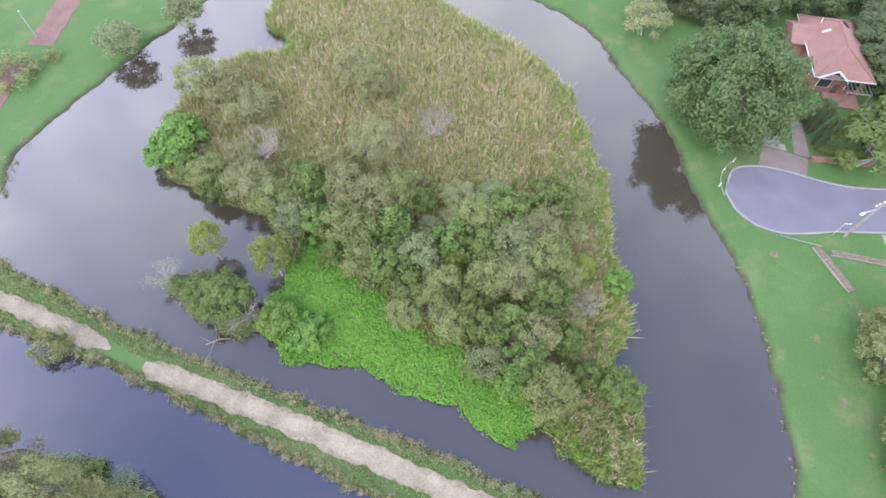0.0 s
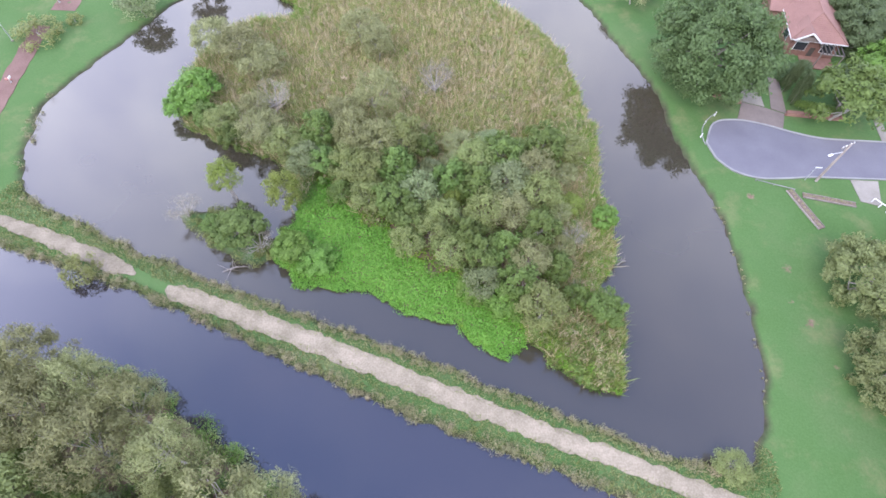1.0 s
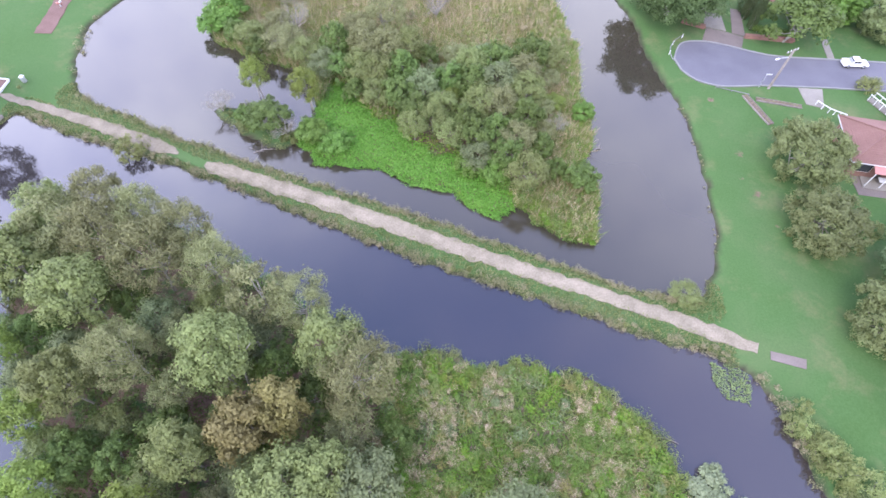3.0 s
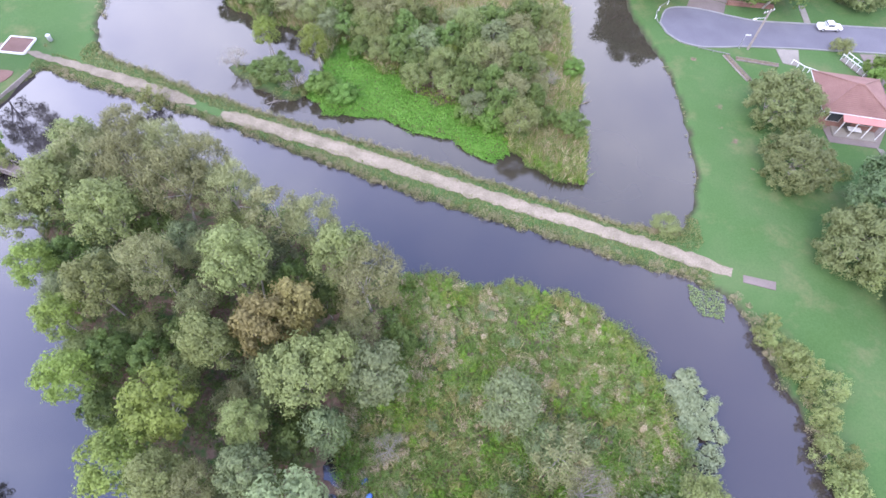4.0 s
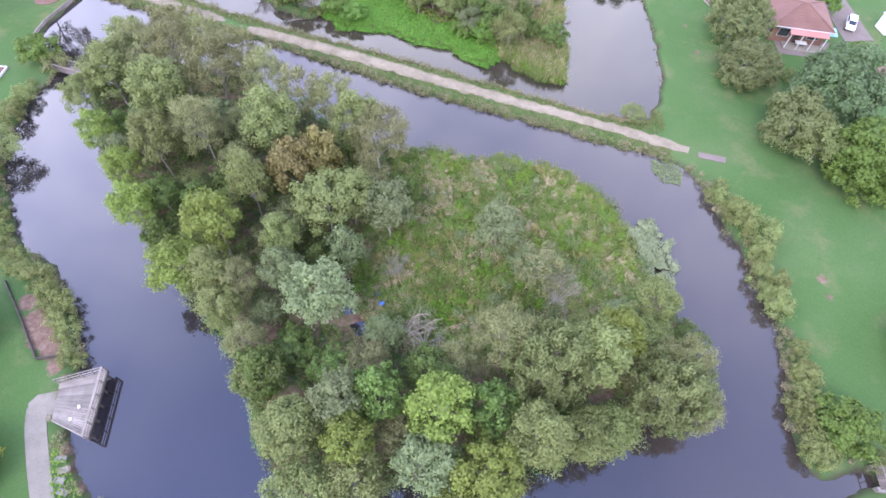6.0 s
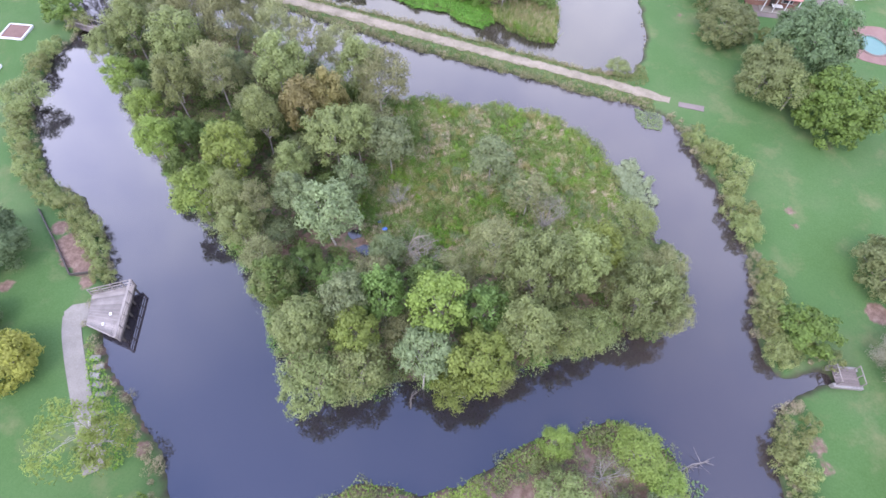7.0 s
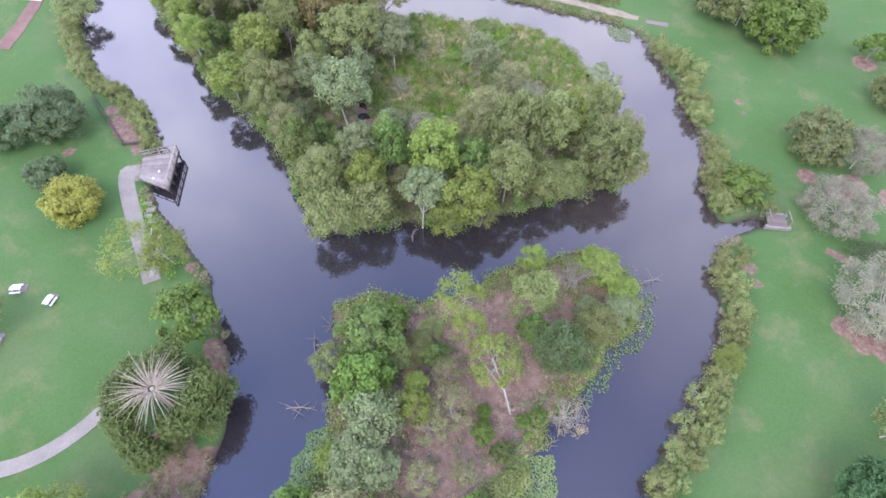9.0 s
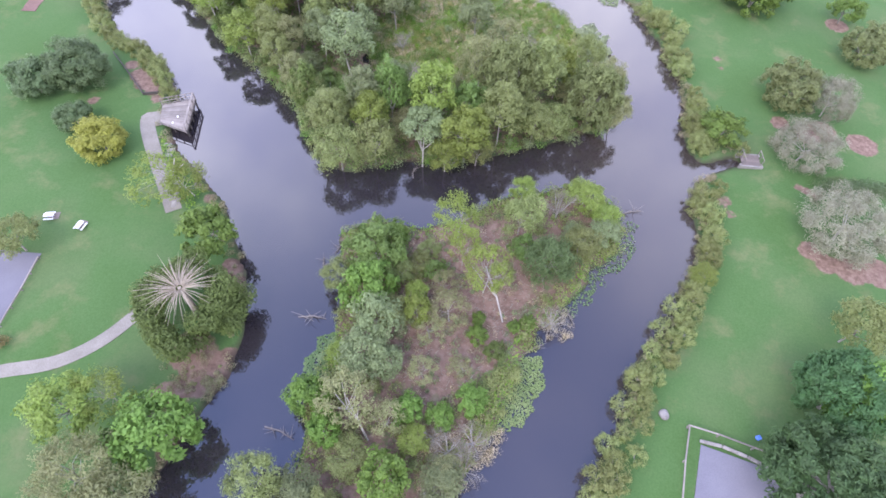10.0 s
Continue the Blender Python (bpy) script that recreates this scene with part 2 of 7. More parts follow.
def make_water(name, thin, thick, ior, drift=0.0):
    """Still water: silt in drifts below a glossy surface with faint ripples."""
    m, n, l, bsdf = mat_new(name)
    geo = n.new("ShaderNodeNewGeometry")
    ns, rp = n.new("ShaderNodeTexNoise"), n.new("ShaderNodeTexNoise")
    ns.inputs["Scale"].default_value, ns.inputs["Detail"].default_value = 0.05 / TRUE, 3
    rp.inputs["Scale"].default_value, rp.inputs["Detail"].default_value = 1.2 / TRUE, 2
    l.new(geo.outputs["Position"], ns.inputs["Vector"])
    l.new(geo.outputs["Position"], rp.inputs["Vector"])
    ramp = n.new("ShaderNodeValToRGB")
    ramp.color_ramp.elements[0].position, ramp.color_ramp.elements[0].color = 0.35, col(thin)
    ramp.color_ramp.elements[1].position, ramp.color_ramp.elements[1].color = 0.7, col(thick)
    sep, east, add = n.new("ShaderNodeSeparateXYZ"), n.new("ShaderNodeMapRange"), n.new("ShaderNodeMath")
    east.interpolation_type = "SMOOTHSTEP"
    for key, value in (("From Min", 0.0), ("From Max", 34.0 * TRUE), ("To Min", -0.5 * drift), ("To Max", 0.5 * drift)):
        east.inputs[key].default_value = value
    l.new(geo.outputs["Position"], sep.inputs["Vector"])
    l.new(sep.outputs["X"], east.inputs["Value"])
    l.new(ns.outputs["Fac"], add.inputs[0])
    l.new(east.outputs["Result"], add.inputs[1])
    l.new(add.outputs[0], ramp.inputs["Fac"])
    l.new(ramp.outputs["Color"], bsdf.inputs["Base Color"])
    bsdf.inputs["Roughness"].default_value = 0.04
    bsdf.inputs["IOR"].default_value = ior
    bp = n.new("ShaderNodeBump")
    bp.inputs["Strength"].default_value, bp.inputs["Distance"].default_value = 0.05, 0.02 * TRUE
    l.new(rp.outputs["Fac"], bp.inputs["Height"])
    l.new(bp.outputs["Normal"], bsdf.inputs["Normal"])
    return m


WATER = make_water("dark_pond_water", (0.0210, 0.0182, 0.0205), (0.036, 0.0285, 0.0250), 1.8, 0.4)
WATER_SILTY = make_water("silty_pond_water", (0.0310, 0.0270, 0.0190), (0.040, 0.0340, 0.0230), 1.7)


def make_ground():
    """Mown grass with dry patches; the sheet's own soil mask opens it to bare earth and leaf litter."""
    m, n, l, bsdf = mat_new("lawn_and_earth")
    geo = n.new("ShaderNodeNewGeometry")

    def tex(scale, detail=4, rough=0.55):
        t = n.new("ShaderNodeTexNoise")
        t.inputs["Scale"].default_value, t.inputs["Detail"].default_value, t.inputs["Roughness"].default_value = scale / TRUE, detail, rough
        l.new(geo.outputs["Position"], t.inputs["Vector"])
        return t.outputs["Fac"]

    def ramp(src, stops):
        r = n.new("ShaderNodeValToRGB")
        e = r.color_ramp.elements
        e[0].position, e[0].color = stops[0][0], col(stops[0][1])
        e[1].position, e[1].color = stops[-1][0], col(stops[-1][1])
        for p, c in stops[1:-1]:
            e.new(p).color = col(c)
        l.new(src, r.inputs["Fac"])
        return r.outputs["Color"]

    def mix(fac, a, b):
        x = n.new("ShaderNodeMix")
        x.data_type = "RGBA"
        l.new(fac, x.inputs["Factor"])
        l.new(a, x.inputs[6])
        l.new(b, x.inputs[7])
        return x.outputs[2]

    grass = ramp(tex(0.09, 5), [(0.32, (0.044, 0.095, 0.024)), (0.5, (0.053, 0.108, 0.033)), (0.68, (0.082, 0.120, 0.048))])
    fine = ramp(tex(5.0, 6, 0.7), [(0.3, (0.036, 0.080, 0.021)), (0.7, (0.092, 0.146, 0.055))])
    third = n.new("ShaderNodeValue")
    third.outputs[0].default_value = 0.35
    lawn = mix(third.outputs[0], grass, fine)
    dry_mask = ramp(tex(0.22, 6, 0.65), [(0.53, (0, 0, 0)), (0.75, (0.5, 0.5, 0.5))])
    dry = ramp(tex(3.0), [(0.3, (0.14, 0.13, 0.06)), (0.7, (0.20, 0.165, 0.10))])
    lawn = mix(dry_mask, lawn, dry)
    soil_att = n.new("ShaderNodeAttribute")
    soil_att.attribute_name = "soil"
    # the mask's edge is broken up by a finer noise
    jit = n.new("ShaderNodeMath")
    jit.operation = "MULTIPLY_ADD"
    jit.inputs[1].default_value, jit.inputs[2].default_value = 0.9, -0.45
    l.new(tex(1.3, 5, 0.65), jit.inputs[0])
    add = n.new("ShaderNodeMath")
    l.new(soil_att.outputs["Fac"], add.inputs[0])
    l.new(jit.outputs[0], add.inputs[1])
    edge = ramp(add.outputs[0], [(0.42, (0, 0, 0)), (0.62, (1, 1, 1))])
    soil = ramp(tex(1.6, 6, 0.7), [(0.3, (0.095, 0.060, 0.044)), (0.5, (0.160, 0.106, 0.080)), (0.7, (0.230, 0.165, 0.128))])
    both = mix(edge, lawn, soil)
    mud_att = n.new("ShaderNodeAttribute")
    mud_att.attribute_name = "mud"
    mud = ramp(tex(2.0), [(0.3, (0.022, 0.017, 0.013)), (0.7, (0.06, 0.047, 0.035))])
    l.new(mix(mud_att.outputs["Fac"], both, mud), bsdf.inputs["Base Color"])
    bsdf.inputs["Roughness"].default_value = 0.95
    bsdf.inputs["Specular IOR Level"].default_value = 0.15
    bp = n.new("ShaderNodeBump")
    bp.inputs["Strength"].default_value, bp.inputs["Distance"].default_value = 0.5, 0.08 * TRUE
    l.new(tex(6.0, 6, 0.7), bp.inputs["Height"])
    l.new(bp.outputs["Normal"], bsdf.inputs["Normal"])
    return m


GROUND = make_ground()


# ---- plan ----
def smooth(points, step=0.6, closed=True):
    """A rounded line through the plan's points, as an array of about equal steps."""
    p = np.array(points, float)
    n = len(p)
    rows = []
    for i in range(n if closed else n - 1):
        a, b, c, d = (p[(i + k) % n] if closed else p[min(max(i + k, 0), n - 1)] for k in (-1, 0, 1, 2))
        m = max(2, int(np.linalg.norm(c - b) / step))
        t = np.linspace(0, 1, m, endpoint=False)[:, None]
        rows.append(0.5 * (2 * b + (c - a) * t + (2 * a - 5 * b + 4 * c - d) * t**2 + (3 * b - a - 3 * c + d) * t**3))
    if not closed:
        rows.append(p[-1:])
    return np.concatenate(rows)


def wavy(line, amount, scale=0.5):
    """The same line with an uneven run."""
    out = line.copy()
    for i, (x, y) in enumerate(line):
        out[i, 0] += amount * noise.noise((x * scale, y * scale, 3.1))
        out[i, 1] += amount * noise.noise((x * scale, y * scale, 8.7))
    return out


def depth_in(poly, x, y):
    """Metres inside a closed line (positive) or outside it (negative)."""
    d = np.full(x.shape, 1e9)
    inside = np.zeros(x.shape, bool)
    for (ax, ay), (bx, by) in zip(poly, np.roll(poly, -1, 0)):
        ex, ey = bx - ax, by - ay
        k = np.clip(((x - ax) * ex + (y - ay) * ey) / (ex * ex + ey * ey + 1e-12), 0, 1)
        d = np.minimum(d, (x - ax - k * ex) ** 2 + (y - ay - k * ey) ** 2)
        if ay != by:
            inside ^= ((ay > y) != (by > y)) & (x < ex * (y - ay) / (by - ay) + ax)
    return np.where(inside, 1, -1) * np.sqrt(d)


def away(line, x, y):
    """Metres from an open line."""
    d = np.full(x.shape, 1e9)
    for (ax, ay), (bx, by) in zip(line[:-1], line[1:]):
        ex, ey = bx - ax, by - ay
        k = np.clip(((x - ax) * ex + (y - ay) * ey) / (ex * ex + ey * ey + 1e-12), 0, 1)
        d = np.minimum(d, (x - ax - k * ex) ** 2 + (y - ay - k * ey) ** 2)
    return np.sqrt(d)


# the two ponds, counter-clockwise: the dam's two edges and the outer banks
DAM_NORTH = [(-47.5, 26.5), (-41, 23.6), (-32.8, 20.1), (-18.2, 15.1), (-4.9, 10.9), (7.6, 6.7), (20.7, 2.2), (27.4, 1.2)]
UPPER_BANK = [
    (29.5, 4), (31, 8), (31.6, 13), (31.8, 19), (31.8, 24), (31.2, 30), (29.6, 35.5), (28.2, 41), (27.2, 48.9), (24.9, 54.8), (22.6, 60.1),
    (20.1, 66.5), (15.7, 72), (10.6, 76), (4, 82), (-8, 88), (-20, 88), (-30, 82), (-37.7, 72.2), (-41.3, 64.6), (-46, 55.4), (-50, 46.8),
    (-52.2, 40.5), (-51.5, 36), (-50.2, 31),
]
DAM_SOUTH = [(28.2, -5), (23.5, -4), (18.4, -2.4), (7.5, 1.1), (-4.3, 4.9), (-17.1, 9.8), (-31.2, 15.1), (-46.2, 19.6), (-53.5, 22.3)]
LOWER_WEST = [
    (-55.4, 21), (-57, 14.4), (-57, 11), (-53, 8.5), (-51, 6), (-51.2, 3), (-52.2, -1), (-52, -4), (-51.2, -9), (-49.5, -13.5), (-47, -17.5),
    (-43.5, -22.5), (-40, -24.5), (-36.5, -27.5), (-33, -32.5), (-31.6, -36), (-30.5, -41), (-28.3, -44.8), (-25.3, -47.6), (-22.8, -50.3),
    (-20, -54), (-18, -58), (-16, -62), (-15.3, -66), (-15, -70), (-15.6, -74), (-17.2, -77), (-18.5, -81), (-21, -86), (-22, -95), (-15, -104),
]
LOWER_EAST = [
    (0, -106), (12, -100), (15, -90), (16.9, -81.7), (19.9, -77.4), (22, -72.7), (23, -70), (26.1, -66.8), (28.5, -63.6), (30.5, -59.4), (32.7, -55.6),
    (33.2, -51.5), (33.6, -48), (35.3, -45.6), (38.5, -43.6), (40.8, -42.6), (40.8, -41.5), (38.5, -42), (36.3, -42.6), (34.9, -41.2), (34.8, -38),
    (35.6, -33), (36.3, -29), (36, -24.5), (35.2, -19), (34, -15), (33, -10.5), (31, -7),
]
ISLAND_REED = [
    (-27.3, 72.2), (-27.8, 66.8), (-24.5, 63.5), (-24, 60.5), (-29.4, 59.5), (-34, 54), (-35.5, 48.2), (-35.2, 42.6), (-33, 38.8), (-28.8, 36.2),
    (-25.2, 34.8), (-21.1, 33.5), (-18, 30.5), (-16.3, 25.2), (-18.2, 22.5), (-17, 19.8), (-13.7, 17.6), (-7.7, 17.4), (-5, 15.6), (-1.6, 14.4),
    (1.1, 13.7), (4.7, 11.2), (8.8, 11.6), (11.6, 9.2), (14.5, 7.8), (17.4, 7.5), (18, 11.2), (18.6, 15.5), (16, 18.4), (18.1, 21.5), (18.6, 28),
    (17.6, 32), (18.2, 38.2), (17, 45), (15.5, 52.6), (13.5, 57.8), (9.2, 63.3), (3.9, 67.8), (-2, 72.5), (-6, 80), (-18, 82), (-25, 78),
]
ISLET = [(-30.2, 25.2), (-28, 23.2), (-24.3, 20.8), (-21, 19.4), (-18.4, 20), (-20, 23.6), (-24, 25.6), (-27.6, 25.8)]
ISLAND_WOOD = [
    (-4.3, -6.7), (0.4, -5.9), (5, -7.4), (8.4, -6.9), (13, -7.7), (16.9, -9.2), (20.4, -12.4), (21.9, -16), (23.2, -19.5), (24.5, -23.5), (26.5, -28),
    (26.5, -33), (24.5, -37), (21, -39.5), (15.7, -40.8), (9.8, -43), (4.2, -44.6), (-1.3, -44.9), (-6.5, -46.6), (-10.5, -45.5), (-13, -41.5),
    (-16, -35.5), (-20, -30.5), (-25, -26.5), (-30, -21), (-35, -15), (-40, -8), (-43.5, -1), (-42.5, 4.5), (-36, 7.6), (-28, 5.6), (-20, 1.8), (-13, -3),
]
ISLAND_SOUTH = [
    (-6, -60.3), (-6.8, -56), (-1.2, -54), (3.3, -54.6), (9.7, -50.5), (18.5, -47.8), (22.2, -48.8), (24.2, -51.7), (24, -55.6), (20.5, -59.5),
    (16.5, -64.5), (14.2, -67.5), (12.2, -71), (10.2, -75), (8, -78.5), (6, -82.5), (3, -92), (-5, -94), (-8.5, -86), (-7.2, -79.5), (-7.4, -74),
    (-5.9, -68.7), (-6.1, -63.7),
]
pond_upper = wavy(smooth(DAM_NORTH + UPPER_BANK), 0.5)
pond_lower = wavy(smooth(DAM_SOUTH + LOWER_WEST + LOWER_EAST), 0.5)
isle_reed, isle_wood, isle_south, isle_small = (wavy(smooth(p), 0.8) for p in (ISLAND_REED, ISLAND_WOOD, ISLAND_SOUTH, ISLET))
DAM_PATH = smooth([(-62, 26.6), (-53.4, 24.3), (-47, 22.4), (-39.1, 19.8), (-31.5, 17), (-28.2, 15.7), (-17.5, 12.5), (-7.7, 9.2), (1.5, 6.1), (10.3, 3.2), (18.5, 0.7), (26.3, -1.9), (32.2, -4.2)], 0.5, False)


def wet(x, y):
    """Metres into open water, negative on land."""
    up = np.minimum(depth_in(pond_upper, x, y), np.minimum(-depth_in(isle_reed, x, y), -depth_in(isle_small, x, y)))
    low = np.minimum(depth_in(pond_lower, x, y), np.minimum(-depth_in(isle_wood, x, y), -depth_in(isle_south, x, y)))
    return np.maximum(up, low)


def level(w):
    """Ground height from metres into the water."""
    land = np.maximum(-w, 0)
    return np.where(w > 0, -0.06 - 0.4 * np.minimum(w, 3), 0.36 * (1 - np.exp(-land / 0.22)) + 0.22 * (1 - np.exp(-land / 4.0)) - 0.06)


def height(x, y):
    return float(level(wet(np.array([float(x)]), np.array([float(y)])))[0])


def heights(p):
    p = np.asarray(p, float)
    return level(wet(p[:, 0], p[:, 1]))


# ---- building helpers ----
def put(name, verts, faces, material, parent=None, label=""):
    me = bpy.data.meshes.new(name)
    me.from_pydata([tuple(map(float, v)) for v in verts], [], [tuple(map(int, q)) for q in faces])
    me.materials.append(material)
    ob = new(name, me)
    if parent is not None:
        ob.parent = parent
    if label:
        ob["label"] = label
    return ob


def part(name, bm, material, parent=None, label="", shade=False):
    me = bpy.data.meshes.new(name)
    bm.normal_update()
    bm.to_mesh(me)
    bm.free()
    me.materials.append(material)
    if shade:
        for p in me.polygons:
            p.use_smooth = True
    ob = new(name, me)
    if parent is not None:
        ob.parent = parent
    if label:
        ob["label"] = label
    return ob


def empty(name, m=None):
    ob = new(name)
    if m is not None:
        ob.matrix_basis = m
    return ob


def box(bm, size, at=(0, 0, 0), turn=(0, 0, 0), bevel=0.0):
    """A box of that size about at, its edges eased."""
    made = bmesh.ops.create_cube(bm, size=1.0, matrix=pose(*at, *turn) @ Matrix.Diagonal((*size, 1)))
    if bevel:
        edges = list({e for v in made["verts"] for e in v.link_edges})
        bmesh.ops.bevel(bm, geom=edges, offset=bevel, segments=1, affect="EDGES", profile=0.5)
    return bm


def boxed(size, at=(0, 0, 0), turn=(0, 0, 0), bevel=0.01):
    return box(bmesh.new(), size, at, turn, bevel)


def tubes(runs, sides=6):
    """Verts and faces of tapered tubes; each run is a list of (point, radius)."""
    verts, faces = [], []
    for run in runs:
        base = len(verts)
        for i, (p, r) in enumerate(run):
            q0, q1 = Vector(run[max(i - 1, 0)][0]), Vector(run[min(i + 1, len(run) - 1)][0])
            ahead = (q1 - q0).normalized() if (q1 - q0).length > 1e-6 else Vector((0, 0, 1))
            side = ahead.cross(Vector((0.31, 0.87, 0.38))).normalized()
            up = ahead.cross(side)
            for k in range(sides):
                a = 2 * math.pi * k / sides
                verts.append(Vector(p) + r * (math.cos(a) * side + math.sin(a) * up))
        for i in range(len(run) - 1):
            for k in range(sides):
                a, b = base + i * sides + k, base + i * sides + (k + 1) % sides
                faces.append((a, b, b + sides, a + sides))
        faces.append(tuple(base + k for k in range(sides))[::-1])
        faces.append(tuple(base + (len(run) - 1) * sides + k for k in range(sides)))
    return verts, faces


def leaf_mesh(name, c, u, v, material, blade=False, broad=False):
    """One mesh of small leaves: pointed ones about c along u, broad diamonds, or, as blades, triangles that stand on c."""
    n = len(c)
    me = bpy.data.meshes.new(name)
    if blade:
        co = np.stack([c - v, c + v, c + u], 1).reshape(-1, 3)
        k = 3
    elif not broad:
        co = np.stack([c - u * 0.65 - v, c - u * 0.65 + v, c + u], 1).reshape(-1, 3)
        k = 3
    else:
        co = np.stack([c - u, c - v * 0.9 + u * 0.1, c + u, c + v * 0.9 + u * 0.1], 1).reshape(-1, 3)
        k = 4
    me.vertices.add(n * k)
    me.vertices.foreach_set("co", co.astype(np.float32).ravel())
    me.loops.add(n * k)
    me.loops.foreach_set("vertex_index", np.arange(n * k, dtype=np.int32))
    me.polygons.add(n)
    me.polygons.foreach_set("loop_start", np.arange(0, n * k, k, dtype=np.int32))
    me.update(calc_edges=True)
    me.materials.append(material)
    return me


def unit(a):
    return a / np.maximum(np.linalg.norm(a, axis=-1, keepdims=True), 1e-9)


def leaves_on(centres, radii, per, rng, size, slim=0.5, squash=0.85, droop=0.0, up=0.45, jitter=0.3):
    """Leaves over the skins of many small clumps."""
    per, size = per * 2, size * 0.80
    c = np.repeat(np.asarray(centres, float), per, 0)
    r = np.repeat(np.asarray(radii, float), per)
    d = rng.normal(size=(len(c), 3))
    d[:, 2] = np.abs(d[:, 2]) * 0.9 - 0.35 * rng.random(len(c))
    d = unit(d)
    at = c + d * (r * rng.uniform(0.5, 1.16, len(c)))[:, None] * (1, 1, squash)
    nrm = unit(d + rng.normal(size=d.shape) * jitter + (0, 0, up))
    tan = unit(np.cross(nrm, rng.normal(size=d.shape)))
    tan[:, 2] -= droop
    tan = unit(tan)
    side = np.cross(nrm, tan)
    s = size * rng.uniform(0.65, 1.35, len(c))[:, None]
    return at, tan * s * 0.5, side * s * 0.5 * slim

# ---- ground, water, paths ----
def axis(lo, hi, step):
    core = np.arange(lo, hi + step / 2, step)
    far = np.array([4, 12, 30, 70, 150, 320, 700, 1500.0])
    return np.concatenate([lo - far[::-1], core, hi + far])


SOUTH_CLEARING = smooth([(-0.5, -56), (2.7, -54.2), (8.4, -53.8), (13.4, -54.2), (14.5, -60), (14.6, -62.8), (12.2, -66.9), (10.9, -69.6), (8, -71.2), (6, -74), (3, -75.4), (1.2, -73.3), (-0.3, -71), (-0.2, -67.8), (1, -62)], 0.8)
WOOD_CLEARINGS = [(-5.8, -29.6, 1.0), (-7, -26.5, 1.6), (0.5, -27, 1.8), (-1.9, -28.7, 1.4), (-19, -33, 3.0), (-15, -31, 3.0), (-13.5, -17, 2.0), (-6, -13, 1.6), (-4, -28, 2.5), (0, -27, 2.5), (2, -24, 2.0), (-21, -13, 2.0), (-26, -18, 2.5)]
BANK_EARTH = [(-29.4, -43.2), (-28.2, -44.6), (-26.9, -45.9), (-25.5, -47.3), (-24, -48.6), (-22.9, -49.9), (-22.4, -52.1)]
POOLS = [[(-8.1, -25.7), (-7.4, -25.1), (-6.5, -26.2), (-6.3, -27.4), (-7.1, -27.4), (-8.0, -26.6)], [(-7.9, -28.6), (-6.9, -28.2), (-6.4, -29.0), (-7.3, -29.3)], [(-6.9, -30.5), (-5.2, -30.0), (-4.5, -30.8), (-5.8, -31.5)]]
BEDS = [(48.5, -58, 1.8), (51.5, -58.2, 2.0), (46.8, -46.3, 0.6), (47.6, -46.9, 0.7), (48.5, -47.5, 0.7), (48, -35.2, 1.3), (51, -37.2, 1.7), (53, -36.5, 2.0), (57.5, -38.6, 2.0), (64, -12.5, 1.8), (-41.5, -37.2, 0.7), (-36.2, -33.2, 1.5), (-34.6, -34.4, 1.2), (-37.6, -31.6, 1.3), (-39.2, -29.8, 1.0), (-33.6, -36.2, 0.8), (-19, -70.5, 2.2), (-17.5, -73, 2.0), (-20, -75, 1.5), (44.9, -55.6, 1.3), (46.2, -57.2, 1.4), (-17.6, -61, 1.2), (-16.6, -63, 1.2), (-15.6, -71, 1.2), (-14.8, -73.5, 1.4), (-18.2, -79.5, 1.3)] + [(x, y, 0.75) for x, y in BANK_EARTH]
WORN = [(35.5, 31.5, 0.9), (37, 22, 0.8), (37.5, 15.5, 0.9), (38.5, 11, 0.6), (42.8, -22, 1.0), (43, -24.5, 0.8), (37, -49, 1.2), (37.4, -51, 0.9), (39.8, 5.5, 0.5), (36.2, 18, 0.6)]


